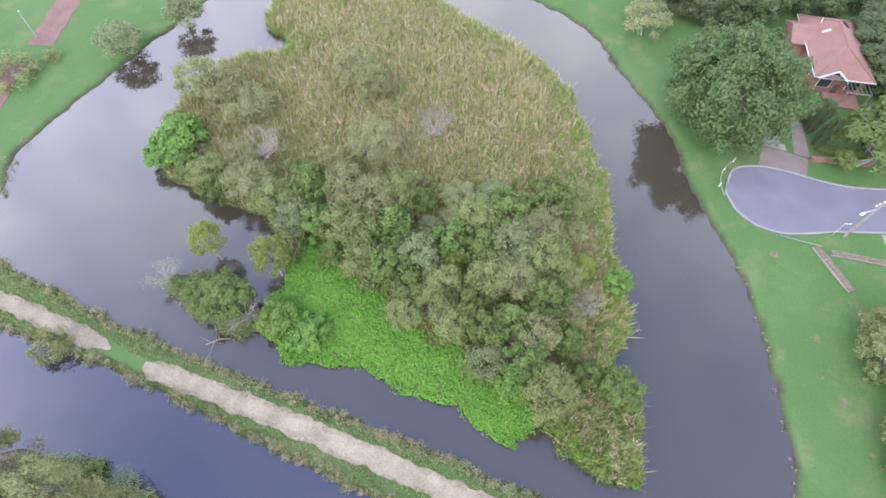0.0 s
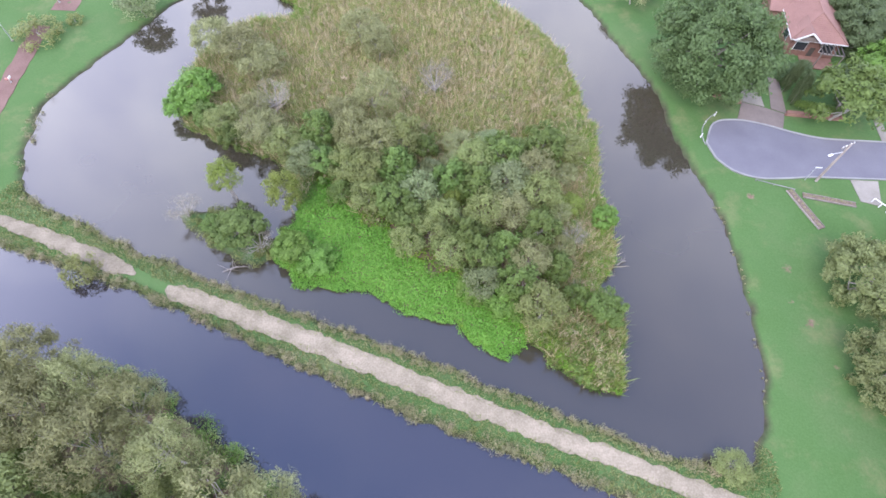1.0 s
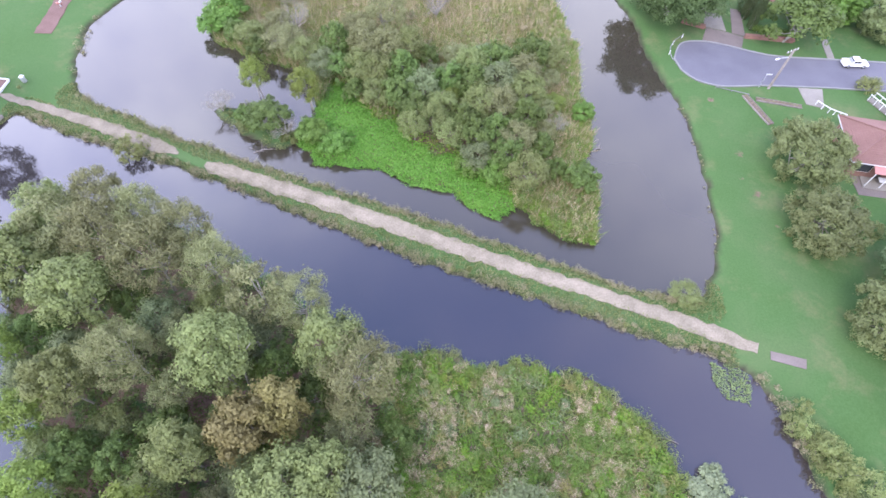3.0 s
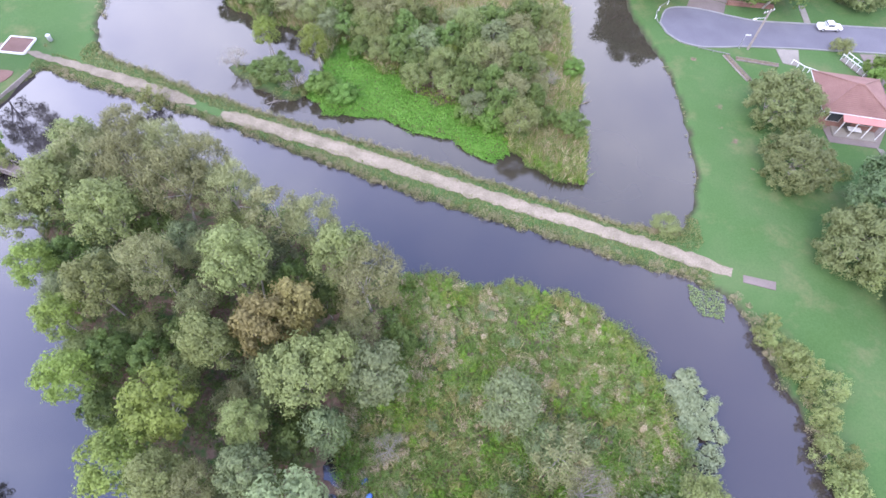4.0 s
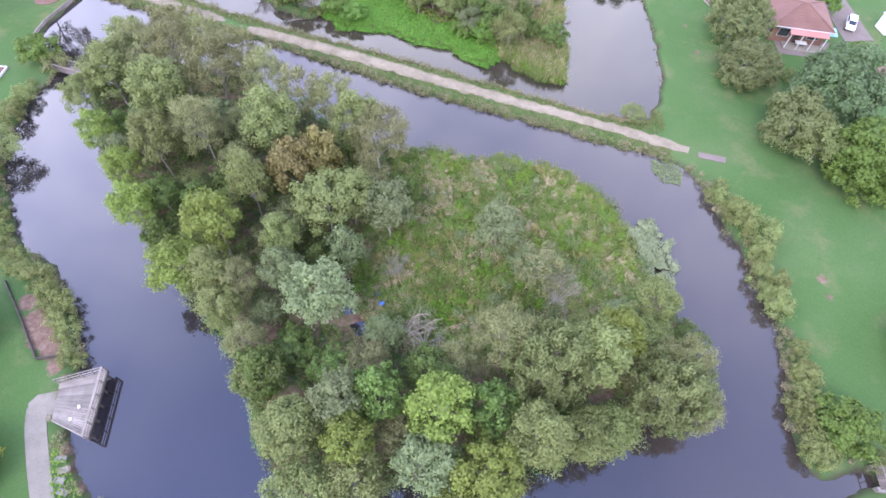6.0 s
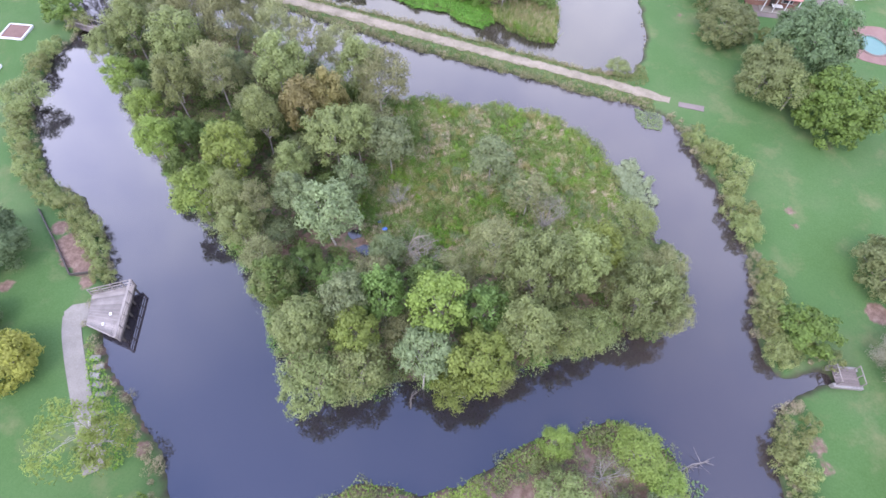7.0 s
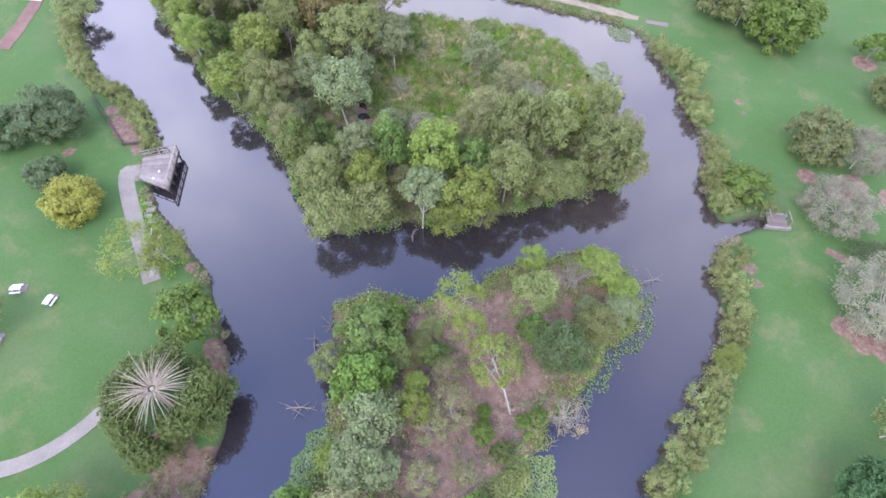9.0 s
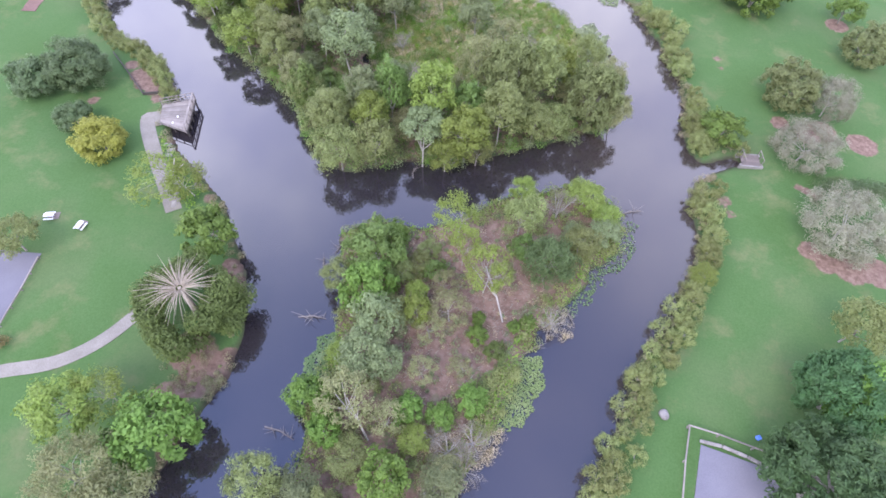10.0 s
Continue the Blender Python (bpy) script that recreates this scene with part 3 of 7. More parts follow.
def build_ground():
    xs, ys = axis(-74, 78, 0.6), axis(-104, 92, 0.6)
    gx, gy = np.meshgrid(xs, ys)
    x, y = gx.ravel(), gy.ravel()
    w = wet(x, y)
    z = level(w)
    rough = np.array([noise.noise((a * 0.35, b * 0.35, 0.0)) + 0.6 * noise.noise((a * 1.1, b * 1.1, 5.0)) for a, b in zip(x, y)])
    z = z + np.where(w < -0.6, 0.05 * rough, 0.0)
    nx = len(xs)
    idx = np.arange(len(x)).reshape(len(ys), nx)
    faces = np.stack([idx[:-1, :-1], idx[:-1, 1:], idx[1:, 1:], idx[1:, :-1]], -1).reshape(-1, 4)
    me = bpy.data.meshes.new("ground")
    me.vertices.add(len(x))
    me.vertices.foreach_set("co", np.stack([x, y, z], 1).astype(np.float32).ravel())
    me.loops.add(faces.size)
    me.loops.foreach_set("vertex_index", faces.astype(np.int32).ravel())
    me.polygons.add(len(faces))
    me.polygons.foreach_set("loop_start", np.arange(0, faces.size, 4, dtype=np.int32))
    me.update(calc_edges=True)
    soil = np.zeros(len(x))
    south = depth_in(isle_south, x, y)
    soil = np.maximum(soil, np.clip(0.25 + depth_in(SOUTH_CLEARING, x, y) / 3, 0, 1) * (south > 0))
    soil = np.maximum(soil, np.where(depth_in(isle_wood, x, y) > 0, 0.55, 0))
    soil = np.maximum(soil, np.where(south > 0, 0.62, 0))
    soil = np.maximum(soil, np.where(depth_in(isle_reed, x, y) > 0, 0.8, 0))
    for cx, cy, r in WOOD_CLEARINGS + BEDS:
        soil = np.maximum(soil, np.clip(0.5 + (r - np.hypot(x - cx, y - cy)) / 1.2, 0, 1))
    for cx, cy, r in WORN:
        soil = np.maximum(soil, 0.6 * np.clip(0.5 + (r - np.hypot(x - cx, y - cy)) / 1.0, 0, 1))
    mud = np.clip(1.15 + w / 0.45, 0, 1)
    for name, data in (("soil", soil), ("mud", mud)):
        att = me.attributes.new(name, "FLOAT", "POINT")
        att.data.foreach_set("value", data.astype(np.float32))
    for p in me.polygons:
        p.use_smooth = True
    me.materials.append(GROUND)
    return tagged(new("ground", me), "mown green lawn with dry patches and earth banks", "ground", kind="structure")


build_ground()
# the dam parts a silty upper pond from a darker lower one
for w_name, w_ring, w_mat, w_text in (
    ("water_lower", [(-64, -112, 0), (46, -112, 0), (46, -8.4, 0), (32.2, -4.2, 0), (-53.4, 24.3, 0), (-64, 27, 0)], WATER, "still dark pond water reflecting an overcast sky"),
    ("water_upper", [(-64, 27, 0), (-53.4, 24.3, 0), (32.2, -4.2, 0), (46, -8.4, 0), (46, 94, 0), (-64, 94, 0)], WATER_SILTY, "still silty brown pond water reflecting an overcast sky"),
):
    tagged(put(w_name, w_ring, [tuple(range(6))], w_mat), w_text, "water", kind="structure")


def strip(name, line, width, material, lift=0.03, ragged=0.0, thick=0.12):
    """A path laid on the ground: a slab that follows a line, with an uneven edge."""
    p = np.asarray(line, float)
    t = unit(np.gradient(p, axis=0))
    side = np.stack([-t[:, 1], t[:, 0]], 1)
    wd = np.array([width * 0.5] * len(p)) if np.isscalar(width) else np.asarray(width) * 0.5
    rows = []
    for i, (a, s) in enumerate(zip(p, side)):
        l = wd[i] + ragged * noise.noise((a[0] * 0.9, a[1] * 0.9, 1.0)) + 0.5 * ragged * noise.noise((a[0] * 2.3, a[1] * 2.3, 4.0))
        r = wd[i] + ragged * noise.noise((a[0] * 0.9, a[1] * 0.9, 7.0)) + 0.5 * ragged * noise.noise((a[0] * 2.3, a[1] * 2.3, 9.0))
        rows += [a + s * l, a + s * l * 0.4, a - s * r * 0.4, a - s * r]
    rows = np.array(rows)
    z = heights(rows) + lift
    verts = [(x, y, k) for (x, y), k in zip(rows, z)] + [(rows[i][0], rows[i][1], z[i] - thick) for j in range(len(p)) for i in (4 * j, 4 * j + 3)]
    n, b = len(p), 4 * len(p)
    faces = []
    for i in range(n - 1):
        for k in range(3):
            faces.append((4 * i + k + 1, 4 * i + k, 4 * i + 4 + k, 4 * i + 5 + k))
        faces.append((4 * i, b + 2 * i, b + 2 * i + 2, 4 * i + 4))
        faces.append((4 * i + 7, b + 2 * i + 3, b + 2 * i + 1, 4 * i + 3))
    return put(name, verts, faces, material)


def patch(name, outline, material, lift=0.04, thick=0.15, flat=None):
    """A paved area within a closed line, with a real edge."""
    p = np.asarray(outline, float)
    bm = bmesh.new()
    z = heights(p) + lift if flat is None else np.full(len(p), flat)
    top = [bm.verts.new((x, y, k)) for (x, y), k in zip(p, z)]
    face = bm.faces.new(top)
    if face.normal.z < 0 or sum(a.co.x * b.co.y - b.co.x * a.co.y for a, b in zip(top, top[1:] + top[:1])) < 0:
        face.normal_flip()
    low = [bm.verts.new((v.co.x, v.co.y, v.co.z - thick)) for v in top]
    for i in range(len(top)):
        j = (i + 1) % len(top)
        bm.faces.new((top[i], low[i], low[j], top[j]))
    bmesh.ops.triangulate(bm, faces=[face])
    return part(name, bm, material)


half = len(DAM_PATH)
seg = np.linalg.norm(np.diff(DAM_PATH, axis=0), axis=1)
gap0, gap1 = (int(np.argmin(np.hypot(*(DAM_PATH - q).T))) for q in ((-31.6, 17.0), (-28.6, 15.8)))
w_west = 1.65 + 0.2 * np.sin(np.arange(gap0) * 0.05)
w_west[-6:] *= np.linspace(1, 0.25, 6)
w_west[:40] *= np.linspace(0.3, 1, 40)
tagged(strip("path_west", DAM_PATH[:gap0], w_west, GRAVEL, 0.07, 0.36), "pale worn gravel path along the grassy dam", "path", kind="structure")
w_east = 1.85 + 0.2 * np.sin(np.arange(half - gap1) * 0.045)
w_east[:5] *= np.linspace(0.35, 1, 5)
w_east[-8:] *= np.linspace(1, 0.7, 8)
tagged(strip("path_east", DAM_PATH[gap1:], w_east, GRAVEL, 0.07, 0.36), "pale worn gravel path along the grassy dam", "path", kind="structure")
tagged(strip("path_park", smooth([(-44, -76.5), (-38, -74.4), (-35.7, -73.4), (-31, -72.2), (-27.4, -69.6), (-24.3, -65.3)], 0.6, False), 1.35, CONCRETE, 0.05), "curved pale concrete footpath across the lawn", "path", kind="structure")
tagged(strip("path_jetty", smooth([(-33.6, -39.9), (-33.0, -41.6), (-31.6, -44.3), (-29.8, -47.4), (-27.9, -50.6), (-25.8, -54.2)], 0.5, False), 1.75, CONCRETE, 0.06), "pale concrete footpath bending towards the timber platform", "path", kind="structure")
tagged(strip("path_red", smooth([(-57.4, 59.6), (-57.6, 70), (-58, 84)], 1, False), 3.6, MULCH, 0.04, 0.3), "red gravel strip in the lawn", "path", kind="structure")
tagged(strip("path_red_mid", smooth([(-57.6, 38), (-58.4, 50), (-58.8, 56)], 1, False), 2.4, MULCH, 0.04, 0.3), "red gravel strip in the lawn", "path", kind="structure")
tagged(strip("path_red_south", smooth([(-58.3, -19), (-58.6, -8), (-59, -7.4)], 1, False), 2.0, MULCH, 0.04, 0.3), "red gravel strip in the lawn", "path", kind="structure")

# street: the turning head and the road that leads to it
TURN_HEAD = smooth([(32.0, 39.8), (33.6, 43.2), (36.6, 44.0), (40, 43.4), (43.5, 42.2), (47, 41.4), (52, 41.3)], 0.7, False)
ROAD_SOUTH = smooth([(52, 35.1), (47, 35.0), (43.5, 34.9), (40, 34.5), (37, 34.4), (34.3, 35.4), (32.6, 37.4)], 0.7, False)
road_line = np.concatenate([TURN_HEAD, [(95, 41.0), (95, 34.6)], ROAD_SOUTH])
tagged(patch("road", road_line, ASPHALT, flat=0.56), "worn bluish grey asphalt of a turning head", "road", kind="structure")
for kname, kline in (("kerb_north", np.concatenate([TURN_HEAD, [(95, 41.0)]])), ("kerb_south", np.concatenate([[(95, 34.6)], ROAD_SOUTH, TURN_HEAD[:3]]))):
    tagged(strip(kname, kline, 0.2, KERB, 0.16, 0.0, 0.3), "pale concrete kerb round the asphalt", "kerb", kind="structure")
DRIVES = {
    "driveway_brick": ([(36.9, 44.2), (38.2, 47.4), (41, 46.5), (43.3, 45.5), (42.4, 42.9)], CONC_PINK),
    "driveway_shed": ([(38.0, 47.6), (38.6, 53), (41.2, 52.4), (41, 46.7)], CONCRETE),
    "driveway_house": ([(41.8, 46.4), (43, 52.5), (44.4, 52.2), (43.6, 45.6)], CONC_PINK),
    "driveway_south": ([(48.1, 34.8), (51.4, 34.8), (50.4, 31.0), (48.2, 31.6)], CONCRETE),
    "driveway_car": ([(60.3, 34.6), (64.6, 34.6), (65.2, 20.5), (60.6, 20)], CONC_PINK),
    "drive_verge": ([(54.4, 41.4), (55.4, 41.4), (55.8, 46), (54.8, 46)], CONCRETE),
    "jetty_apron": ([(-31.9, -38.3), (-34.0, -38.9), (-34.5, -39.7), (-33.9, -41.2), (-32.6, -41.3), (-31.6, -40.9)], CONCRETE),
    "slab": ([(33.4, -4.3), (36.7, -5.0), (36.4, -6.0), (33.2, -5.2)], CONC_PINK),
    "carpark_west": ([(-37.6, -60.6), (-38.0, -69.5), (-40, -76), (-55, -72), (-52, -60)], ASPHALT),
    "carpark_south": ([(27.8, -77.1), (33.2, -78.9), (38, -92), (22.5, -92)], ASPHALT),
    "patio": ([(49.6, 19.6), (49.6, 16.3), (55.6, 15.6), (58.2, 19.4)], CONC_PINK),
    "garden_path": ([(55.4, 15.7), (56.2, 15.4), (57, 10.8), (56.2, 10.6)], CONCRETE),
    "sand_bed": ([(-61.2, 21.2), (-57.6, 21.4), (-58.4, 19.0), (-60.6, 18.8)], MULCH),
}
for dname, (dl, dm) in DRIVES.items():
    tagged(patch(dname, smooth(dl, 0.8) if dname == "sand_bed" else dl, dm, 0.06), "flat paved area of " + {CONC_PINK: "pinkish concrete", CONCRETE: "pale concrete", ASPHALT: "worn grey asphalt", MULCH: "bare red gravel"}[dm], "paving", kind="structure")


# ---- plants ----
def crown_clumps(rng, n, R, zc, zr, low=-0.35, spread=(0.46, 0.96)):
    d = unit(rng.normal(size=(n, 3)))
    d[:, 2] = np.where(d[:, 2] < low, -d[:, 2], d[:, 2])
    k = rng.uniform(*spread, n)[:, None]
    c = d * k * (R, R, zr) + (0, 0, zc)
    c[:, :2] += rng.normal(size=(n, 2)) * R * 0.08
    return c


def limbs(rng, clumps, top, r0, pick, lean=0.2):
    """A tapered trunk and limbs that reach into the crown."""
    bend = rng.normal(size=2) * lean
    mid = Vector((bend[0] * 0.5, bend[1] * 0.5, top * 0.5))
    fork = Vector((bend[0], bend[1], top))
    runs = [[((0, 0, -0.3), r0 * 1.25), ((0, 0, 0.15), r0), (mid, r0 * 0.8), (fork, r0 * 0.6)]]
    for i in rng.choice(len(clumps), min(pick, len(clumps)), replace=False):
        c = Vector(clumps[i])
        start = mid.lerp(fork, rng.uniform(0.3, 1.0))
        knee = start.lerp(c, 0.5) + Vector(rng.normal(size=3)) * 0.12 * (c - start).length
        runs.append([(start, r0 * 0.42), (knee, r0 * 0.28), (c, r0 * 0.1)])
    return runs


# kind: leaf colour, clumps, leaves a clump, crown radius, height, crown centre, crown half-height, clump size, leaf, slimness, droop, trunk, limbs, bark
KINDS = {
    "grey": ("grey", 24, 230, 2.6, 6.4, 0.56, 0.44, 0.33, 0.29, 0.34, 0.7, 0.10, 12, BARK_PALE),
    "olive": ("olive", 22, 230, 2.6, 6.0, 0.55, 0.45, 0.36, 0.26, 0.46, 0.45, 0.11, 9, BARK),
    "lime": ("lime", 20, 190, 2.4, 6.4, 0.58, 0.42, 0.35, 0.28, 0.46, 0.45, 0.09, 12, BARK_PALE),
    "fig": ("fig", 22, 190, 2.4, 4.6, 0.50, 0.49, 0.38, 0.30, 0.58, 0.25, 0.11, 6, BARK),
    "under": ("under", 24, 190, 2.4, 4.6, 0.50, 0.49, 0.34, 0.27, 0.54, 0.25, 0.11, 7, BARK_PALE),
    "pale": ("pale", 20, 190, 2.3, 6.2, 0.56, 0.44, 0.37, 0.29, 0.48, 0.45, 0.09, 10, BARK_PALE),
    "brown": ("brown", 24, 200, 2.2, 6.4, 0.58, 0.42, 0.34, 0.30, 0.46, 0.25, 0.10, 10, BARK),
    "shade": ("shade", 30, 220, 2.6, 6.4, 0.54, 0.46, 0.30, 0.29, 0.32, 0.6, 0.10, 10, BARK),
    "round": ("round", 40, 240, 2.8, 5.0, 0.46, 0.52, 0.30, 0.27, 0.58, 0.0, 0.18, 6, BARK),
    "yellow": ("yellow", 44, 240, 2.8, 4.0, 0.46, 0.52, 0.27, 0.26, 0.52, 0.1, 0.12, 8, BARK),
    "shrub": ("shrub", 16, 90, 1.5, 1.9, 0.42, 0.54, 0.36, 0.21, 0.42, 0.1, 0.05, 4, BARK),
    "big": ("shade", 150, 250, 7.6, 12.5, 0.48, 0.50, 0.17, 0.36, 0.52, 0.35, 0.42, 16, BARK),
    "greytall": ("grey", 36, 220, 2.9, 9.6, 0.56, 0.44, 0.28, 0.29, 0.30, 0.9, 0.12, 14, BARK_PALE),
    "olivetall": ("olive", 32, 220, 2.9, 9.4, 0.56, 0.44, 0.31, 0.27, 0.52, 0.2, 0.13, 10, BARK),
    "limetall": ("lime", 26, 190, 2.6, 9.0, 0.60, 0.40, 0.32, 0.29, 0.52, 0.2, 0.11, 12, BARK_PALE),
    "paletall": ("pale", 26, 190, 2.6, 8.8, 0.58, 0.42, 0.33, 0.29, 0.52, 0.2, 0.11, 10, BARK_PALE),
    "figbig": ("fig", 90, 240, 4.6, 8.0, 0.47, 0.51, 0.22, 0.32, 0.60, 0.1, 0.28, 10, BARK),
    "greybig": ("dull", 80, 220, 4.4, 7.0, 0.46, 0.50, 0.23, 0.32, 0.40, 0.5, 0.24, 14, BARK),
    "olivebig": ("dull", 80, 220, 4.4, 7.0, 0.46, 0.50, 0.23, 0.30, 0.50, 0.25, 0.24, 12, BARK),
    "roundbig": ("round", 100, 240, 5.4, 9.5, 0.47, 0.51, 0.20, 0.32, 0.56, 0.0, 0.35, 10, BARK),
    "wisp": ("lime", 24, 112, 2.4, 6.4, 0.54, 0.46, 0.30, 0.26, 0.40, 0.6, 0.07, 11, BARK_PALE),
    "greywisp": ("grey", 22, 120, 2.4, 5.6, 0.56, 0.43, 0.30, 0.26, 0.36, 0.5, 0.08, 10, BARK_PALE),
    "conifer": ("conifer", 90, 250, 5.0, 8.6, 0.50, 0.48, 0.22, 0.44, 0.28, 0.2, 0.3, 8, BARK),
    "bare": ("taupe", 64, 230, 3.4, 5.2, 0.50, 0.48, 0.22, 0.30, 0.13, 0.1, 0.11, 7, BARK_PALE),
}
SOFT = ("shrub", "grey", "olive", "lime", "pale", "brown", "taupe", "round", "yellow", "shade")
TIGHT = ("round", "yellow", "roundbig", "shrub", "bare", "figbig", "conifer", "olivebig", "greybig", "big")


def crown_shell(rng, n, R, zc, zr, low, spread):
    """Clump centres spread evenly over a dome, set at uneven depths, and the way that each one faces."""
    k = (np.arange(n) + 0.5) / n
    z = 1 - k * (1 - low)
    a = np.arange(n) * 2.39996 + rng.uniform(0, 6.28)
    d = np.column_stack([np.sqrt(np.maximum(1 - z * z, 0)) * np.cos(a), np.sqrt(np.maximum(1 - z * z, 0)) * np.sin(a), z])
    d = unit(d + rng.normal(size=d.shape) * 0.16)
    return d * rng.uniform(*spread, n)[:, None] * (R, R, zr) + (0, 0, zc), d


def tufted(rng, c, face, rad, per, size, slim, droop, loose=True, tufts=6):
    """Each clump is a handful of tufts on its outer side; leaves lie over the tufts, with a few in the hollow behind."""
    n = len(c)
    d = unit(np.repeat(face, tufts, 0) * 0.75 + (0, 0, 0.35) + rng.normal(size=(n * tufts, 3)) * 0.62)
    rc = np.repeat(rad, tufts)
    mid = np.repeat(c, tufts, 0) + d * (rc * rng.uniform(*((0.35, 0.8) if loose else (0.15, 0.5)), n * tufts))[:, None]
    rt = rc * rng.uniform(*((0.40, 0.65) if loose else (0.60, 0.85)), n * tufts)
    m = max(6, per // tufts)
    base, r = np.repeat(mid, m, 0), np.repeat(rt, m)
    out = np.repeat(d, m, 0)
    q = unit(rng.normal(size=base.shape) + out * 0.7 + (0, 0, 0.15))
    at = base + q * (r * rng.uniform(0.35, 1.12, len(r)))[:, None] * (1, 1, 0.85)
    nrm = unit(q * 0.8 + out * 0.5 + rng.normal(size=q.shape) * 0.35 + (0, 0, 0.3))
    tan = unit(np.cross(nrm, rng.normal(size=q.shape)))
    tan[:, 2] -= droop
    tan = unit(tan)
    side = np.cross(nrm, tan)
    s = size * rng.uniform(0.65, 1.4, len(r))[:, None]
    return at, tan * s * 0.5, side * s * 0.5 * slim


def tree_master(kind, seed):
    leaf, n, per, R, H, fc, fr, fs, size, slim, droop, r0, pick, bark = KINDS[kind]
    rng = np.random.default_rng(seed)
    tight = kind in TIGHT
    lopsided = rng.normal(size=2) * R * (0.03 if tight else 0.09)
    c, face = crown_shell(rng, n, R, H * fc, H * fr, -0.75 if tight else -0.30, (0.56, 0.92) if tight and kind.endswith("big") else (0.72, 0.86) if tight else (0.62, 0.84) if leaf in SOFT else (0.50, 0.88))
    c[0] = (0, 0, H * (fc + 0.8 * fr))
    c[:, :2] += lopsided * (c[:, 2:3] / H)
    rad = R * fs * (1.12 if leaf in SOFT else 1.0) * rng.uniform(0.75, 1.25, n)
    if "wisp" not in kind:
        c_in, face_in = crown_shell(rng, max(4, n // 4), R, H * fc, H * fr, 0.0, (0.40, 0.60))
        c, face, rad = np.concatenate([c, c_in]), np.concatenate([face, face_in]), np.concatenate([rad, np.full(len(c_in), R * fs * 1.25)])
    base = empty("shrub" if kind == "shrub" else "bare_tree" if kind == "bare" else "tree")
    v, f = tubes(limbs(rng, c, H * fc * 0.8, r0, pick, R * 0.12), 5)
    put("trunk", v, f, bark, base)
    at, u, s = tufted(rng, c, face, rad, int(per * 0.75), size * 1.14, slim, droop, leaf not in SOFT)
    at[:, 2] = np.maximum(at[:, 2], 0.1)
    ob = new("twiggy_crown" if kind == "bare" else "crown", leaf_mesh("crown", at, u, s, LEAF[leaf]))
    ob.parent = base
    return base


def dead_master(seed, R=2.2, H=4.0, twigs=16, bark=None, tone="dry"):
    """A bare tree: forked limbs and many thin twigs."""
    rng = np.random.default_rng(seed)
    runs = [[((0, 0, -0.2), 0.12), ((0.05, 0, H * 0.2), 0.1), ((0.1, 0.05, H * 0.35), 0.08)]]
    tips = []
    for i in range(9):
        a = 2 * math.pi * (i + rng.random()) / 9
        out = Vector((math.cos(a), math.sin(a), 0)) * R * rng.uniform(0.35, 0.6)
        p0 = Vector((0.08, 0.03, H * rng.uniform(0.18, 0.35)))
        p1 = Vector((out.x * 0.6, out.y * 0.6, H * rng.uniform(0.4, 0.6)))
        p2 = Vector((out.x * 1.1, out.y * 1.1, H * rng.uniform(0.6, 0.85)))
        runs.append([(p0, 0.07), (p1, 0.05), (p2, 0.028)])
        for j in range(5):
            b = p1.lerp(p2, rng.random())
            e = b + Vector((out.x * rng.uniform(0.1, 0.8), out.y * rng.uniform(0.1, 0.8), H * rng.uniform(0.05, 0.3))) + Vector(rng.normal(size=3) * 0.25 * R * 0.4)
            runs.append([(b, 0.025), (e, 0.010)])
            tips.append(e)
    base = empty("bare_tree")
    v, f = tubes(runs, 4)
    put("trunk", v, f, bark or BARK_PALE, base)
    c = np.array([tuple(t) for t in tips])
    at, u, s = leaves_on(c, np.full(len(c), 0.5 * R / 2.2), twigs, rng, 0.5, 0.09, 1.0, -0.5, 0.0, 1.5)
    ob = new("twiggy_crown", leaf_mesh("twiggy_crown", at, u, s, LEAF[tone]))
    ob.parent = base
    return base


LABELS = {
    "under": "dense dark green broad-leaved understorey tree",
    "shade": "grey-green gum tree with a drooping crown",
    "grey": "feathery grey-green paperbark tree with pale limbs", "olive": "olive-green tree with a clumped leafy crown",
    "lime": "yellow-green tree with an open leafy crown", "fig": "dense bright green broad-leaved tree", "pale": "pale green tree with a soft rounded crown",
    "brown": "bronze-tinted tree with a thinning crown", "round": "dark green tree with a tight round crown", "yellow": "golden-leaved low rounded tree on the lawn",
    "shrub": "low rounded green shrub on the bank", "big": "huge spreading green shade tree beside the street", "conifer": "large dark green feathery tree at the car park",
    "figbig": "large dense bright green broad-leaved tree", "greybig": "large spreading grey-green tree with a soft crown", "olivebig": "large spreading olive-green tree", "roundbig": "large dark green tree with a rounded crown",
    "greytall": "tall feathery grey-green paperbark tree with pale limbs", "olivetall": "tall olive-green tree with a clumped crown", "limetall": "tall yellow-green tree with an open crown", "paletall": "tall pale green tree with a soft crown",
    "wisp": "sparse yellow-green tree with white limbs showing through", "greywisp": "sparse grey-green tree with pale limbs showing through",
    "bare": "leafless tree with a fuzzy grey-green crown of twigs", "dead": "bare grey tree with pale twiggy branches",
}
MASTERS, USED = {}, {}
plant_rng = np.random.default_rng(11)
for ki, kk in enumerate(KINDS):
    MASTERS[kk] = [tree_master(kk, 100 * ki + s) for s in range(1 if kk in ("big", "shade", "conifer", "yellow", "brown", "bare", "figbig", "olivebig", "greybig", "roundbig") else 4)]
MASTERS["dead"] = [dead_master(900 + s) for s in range(3)]


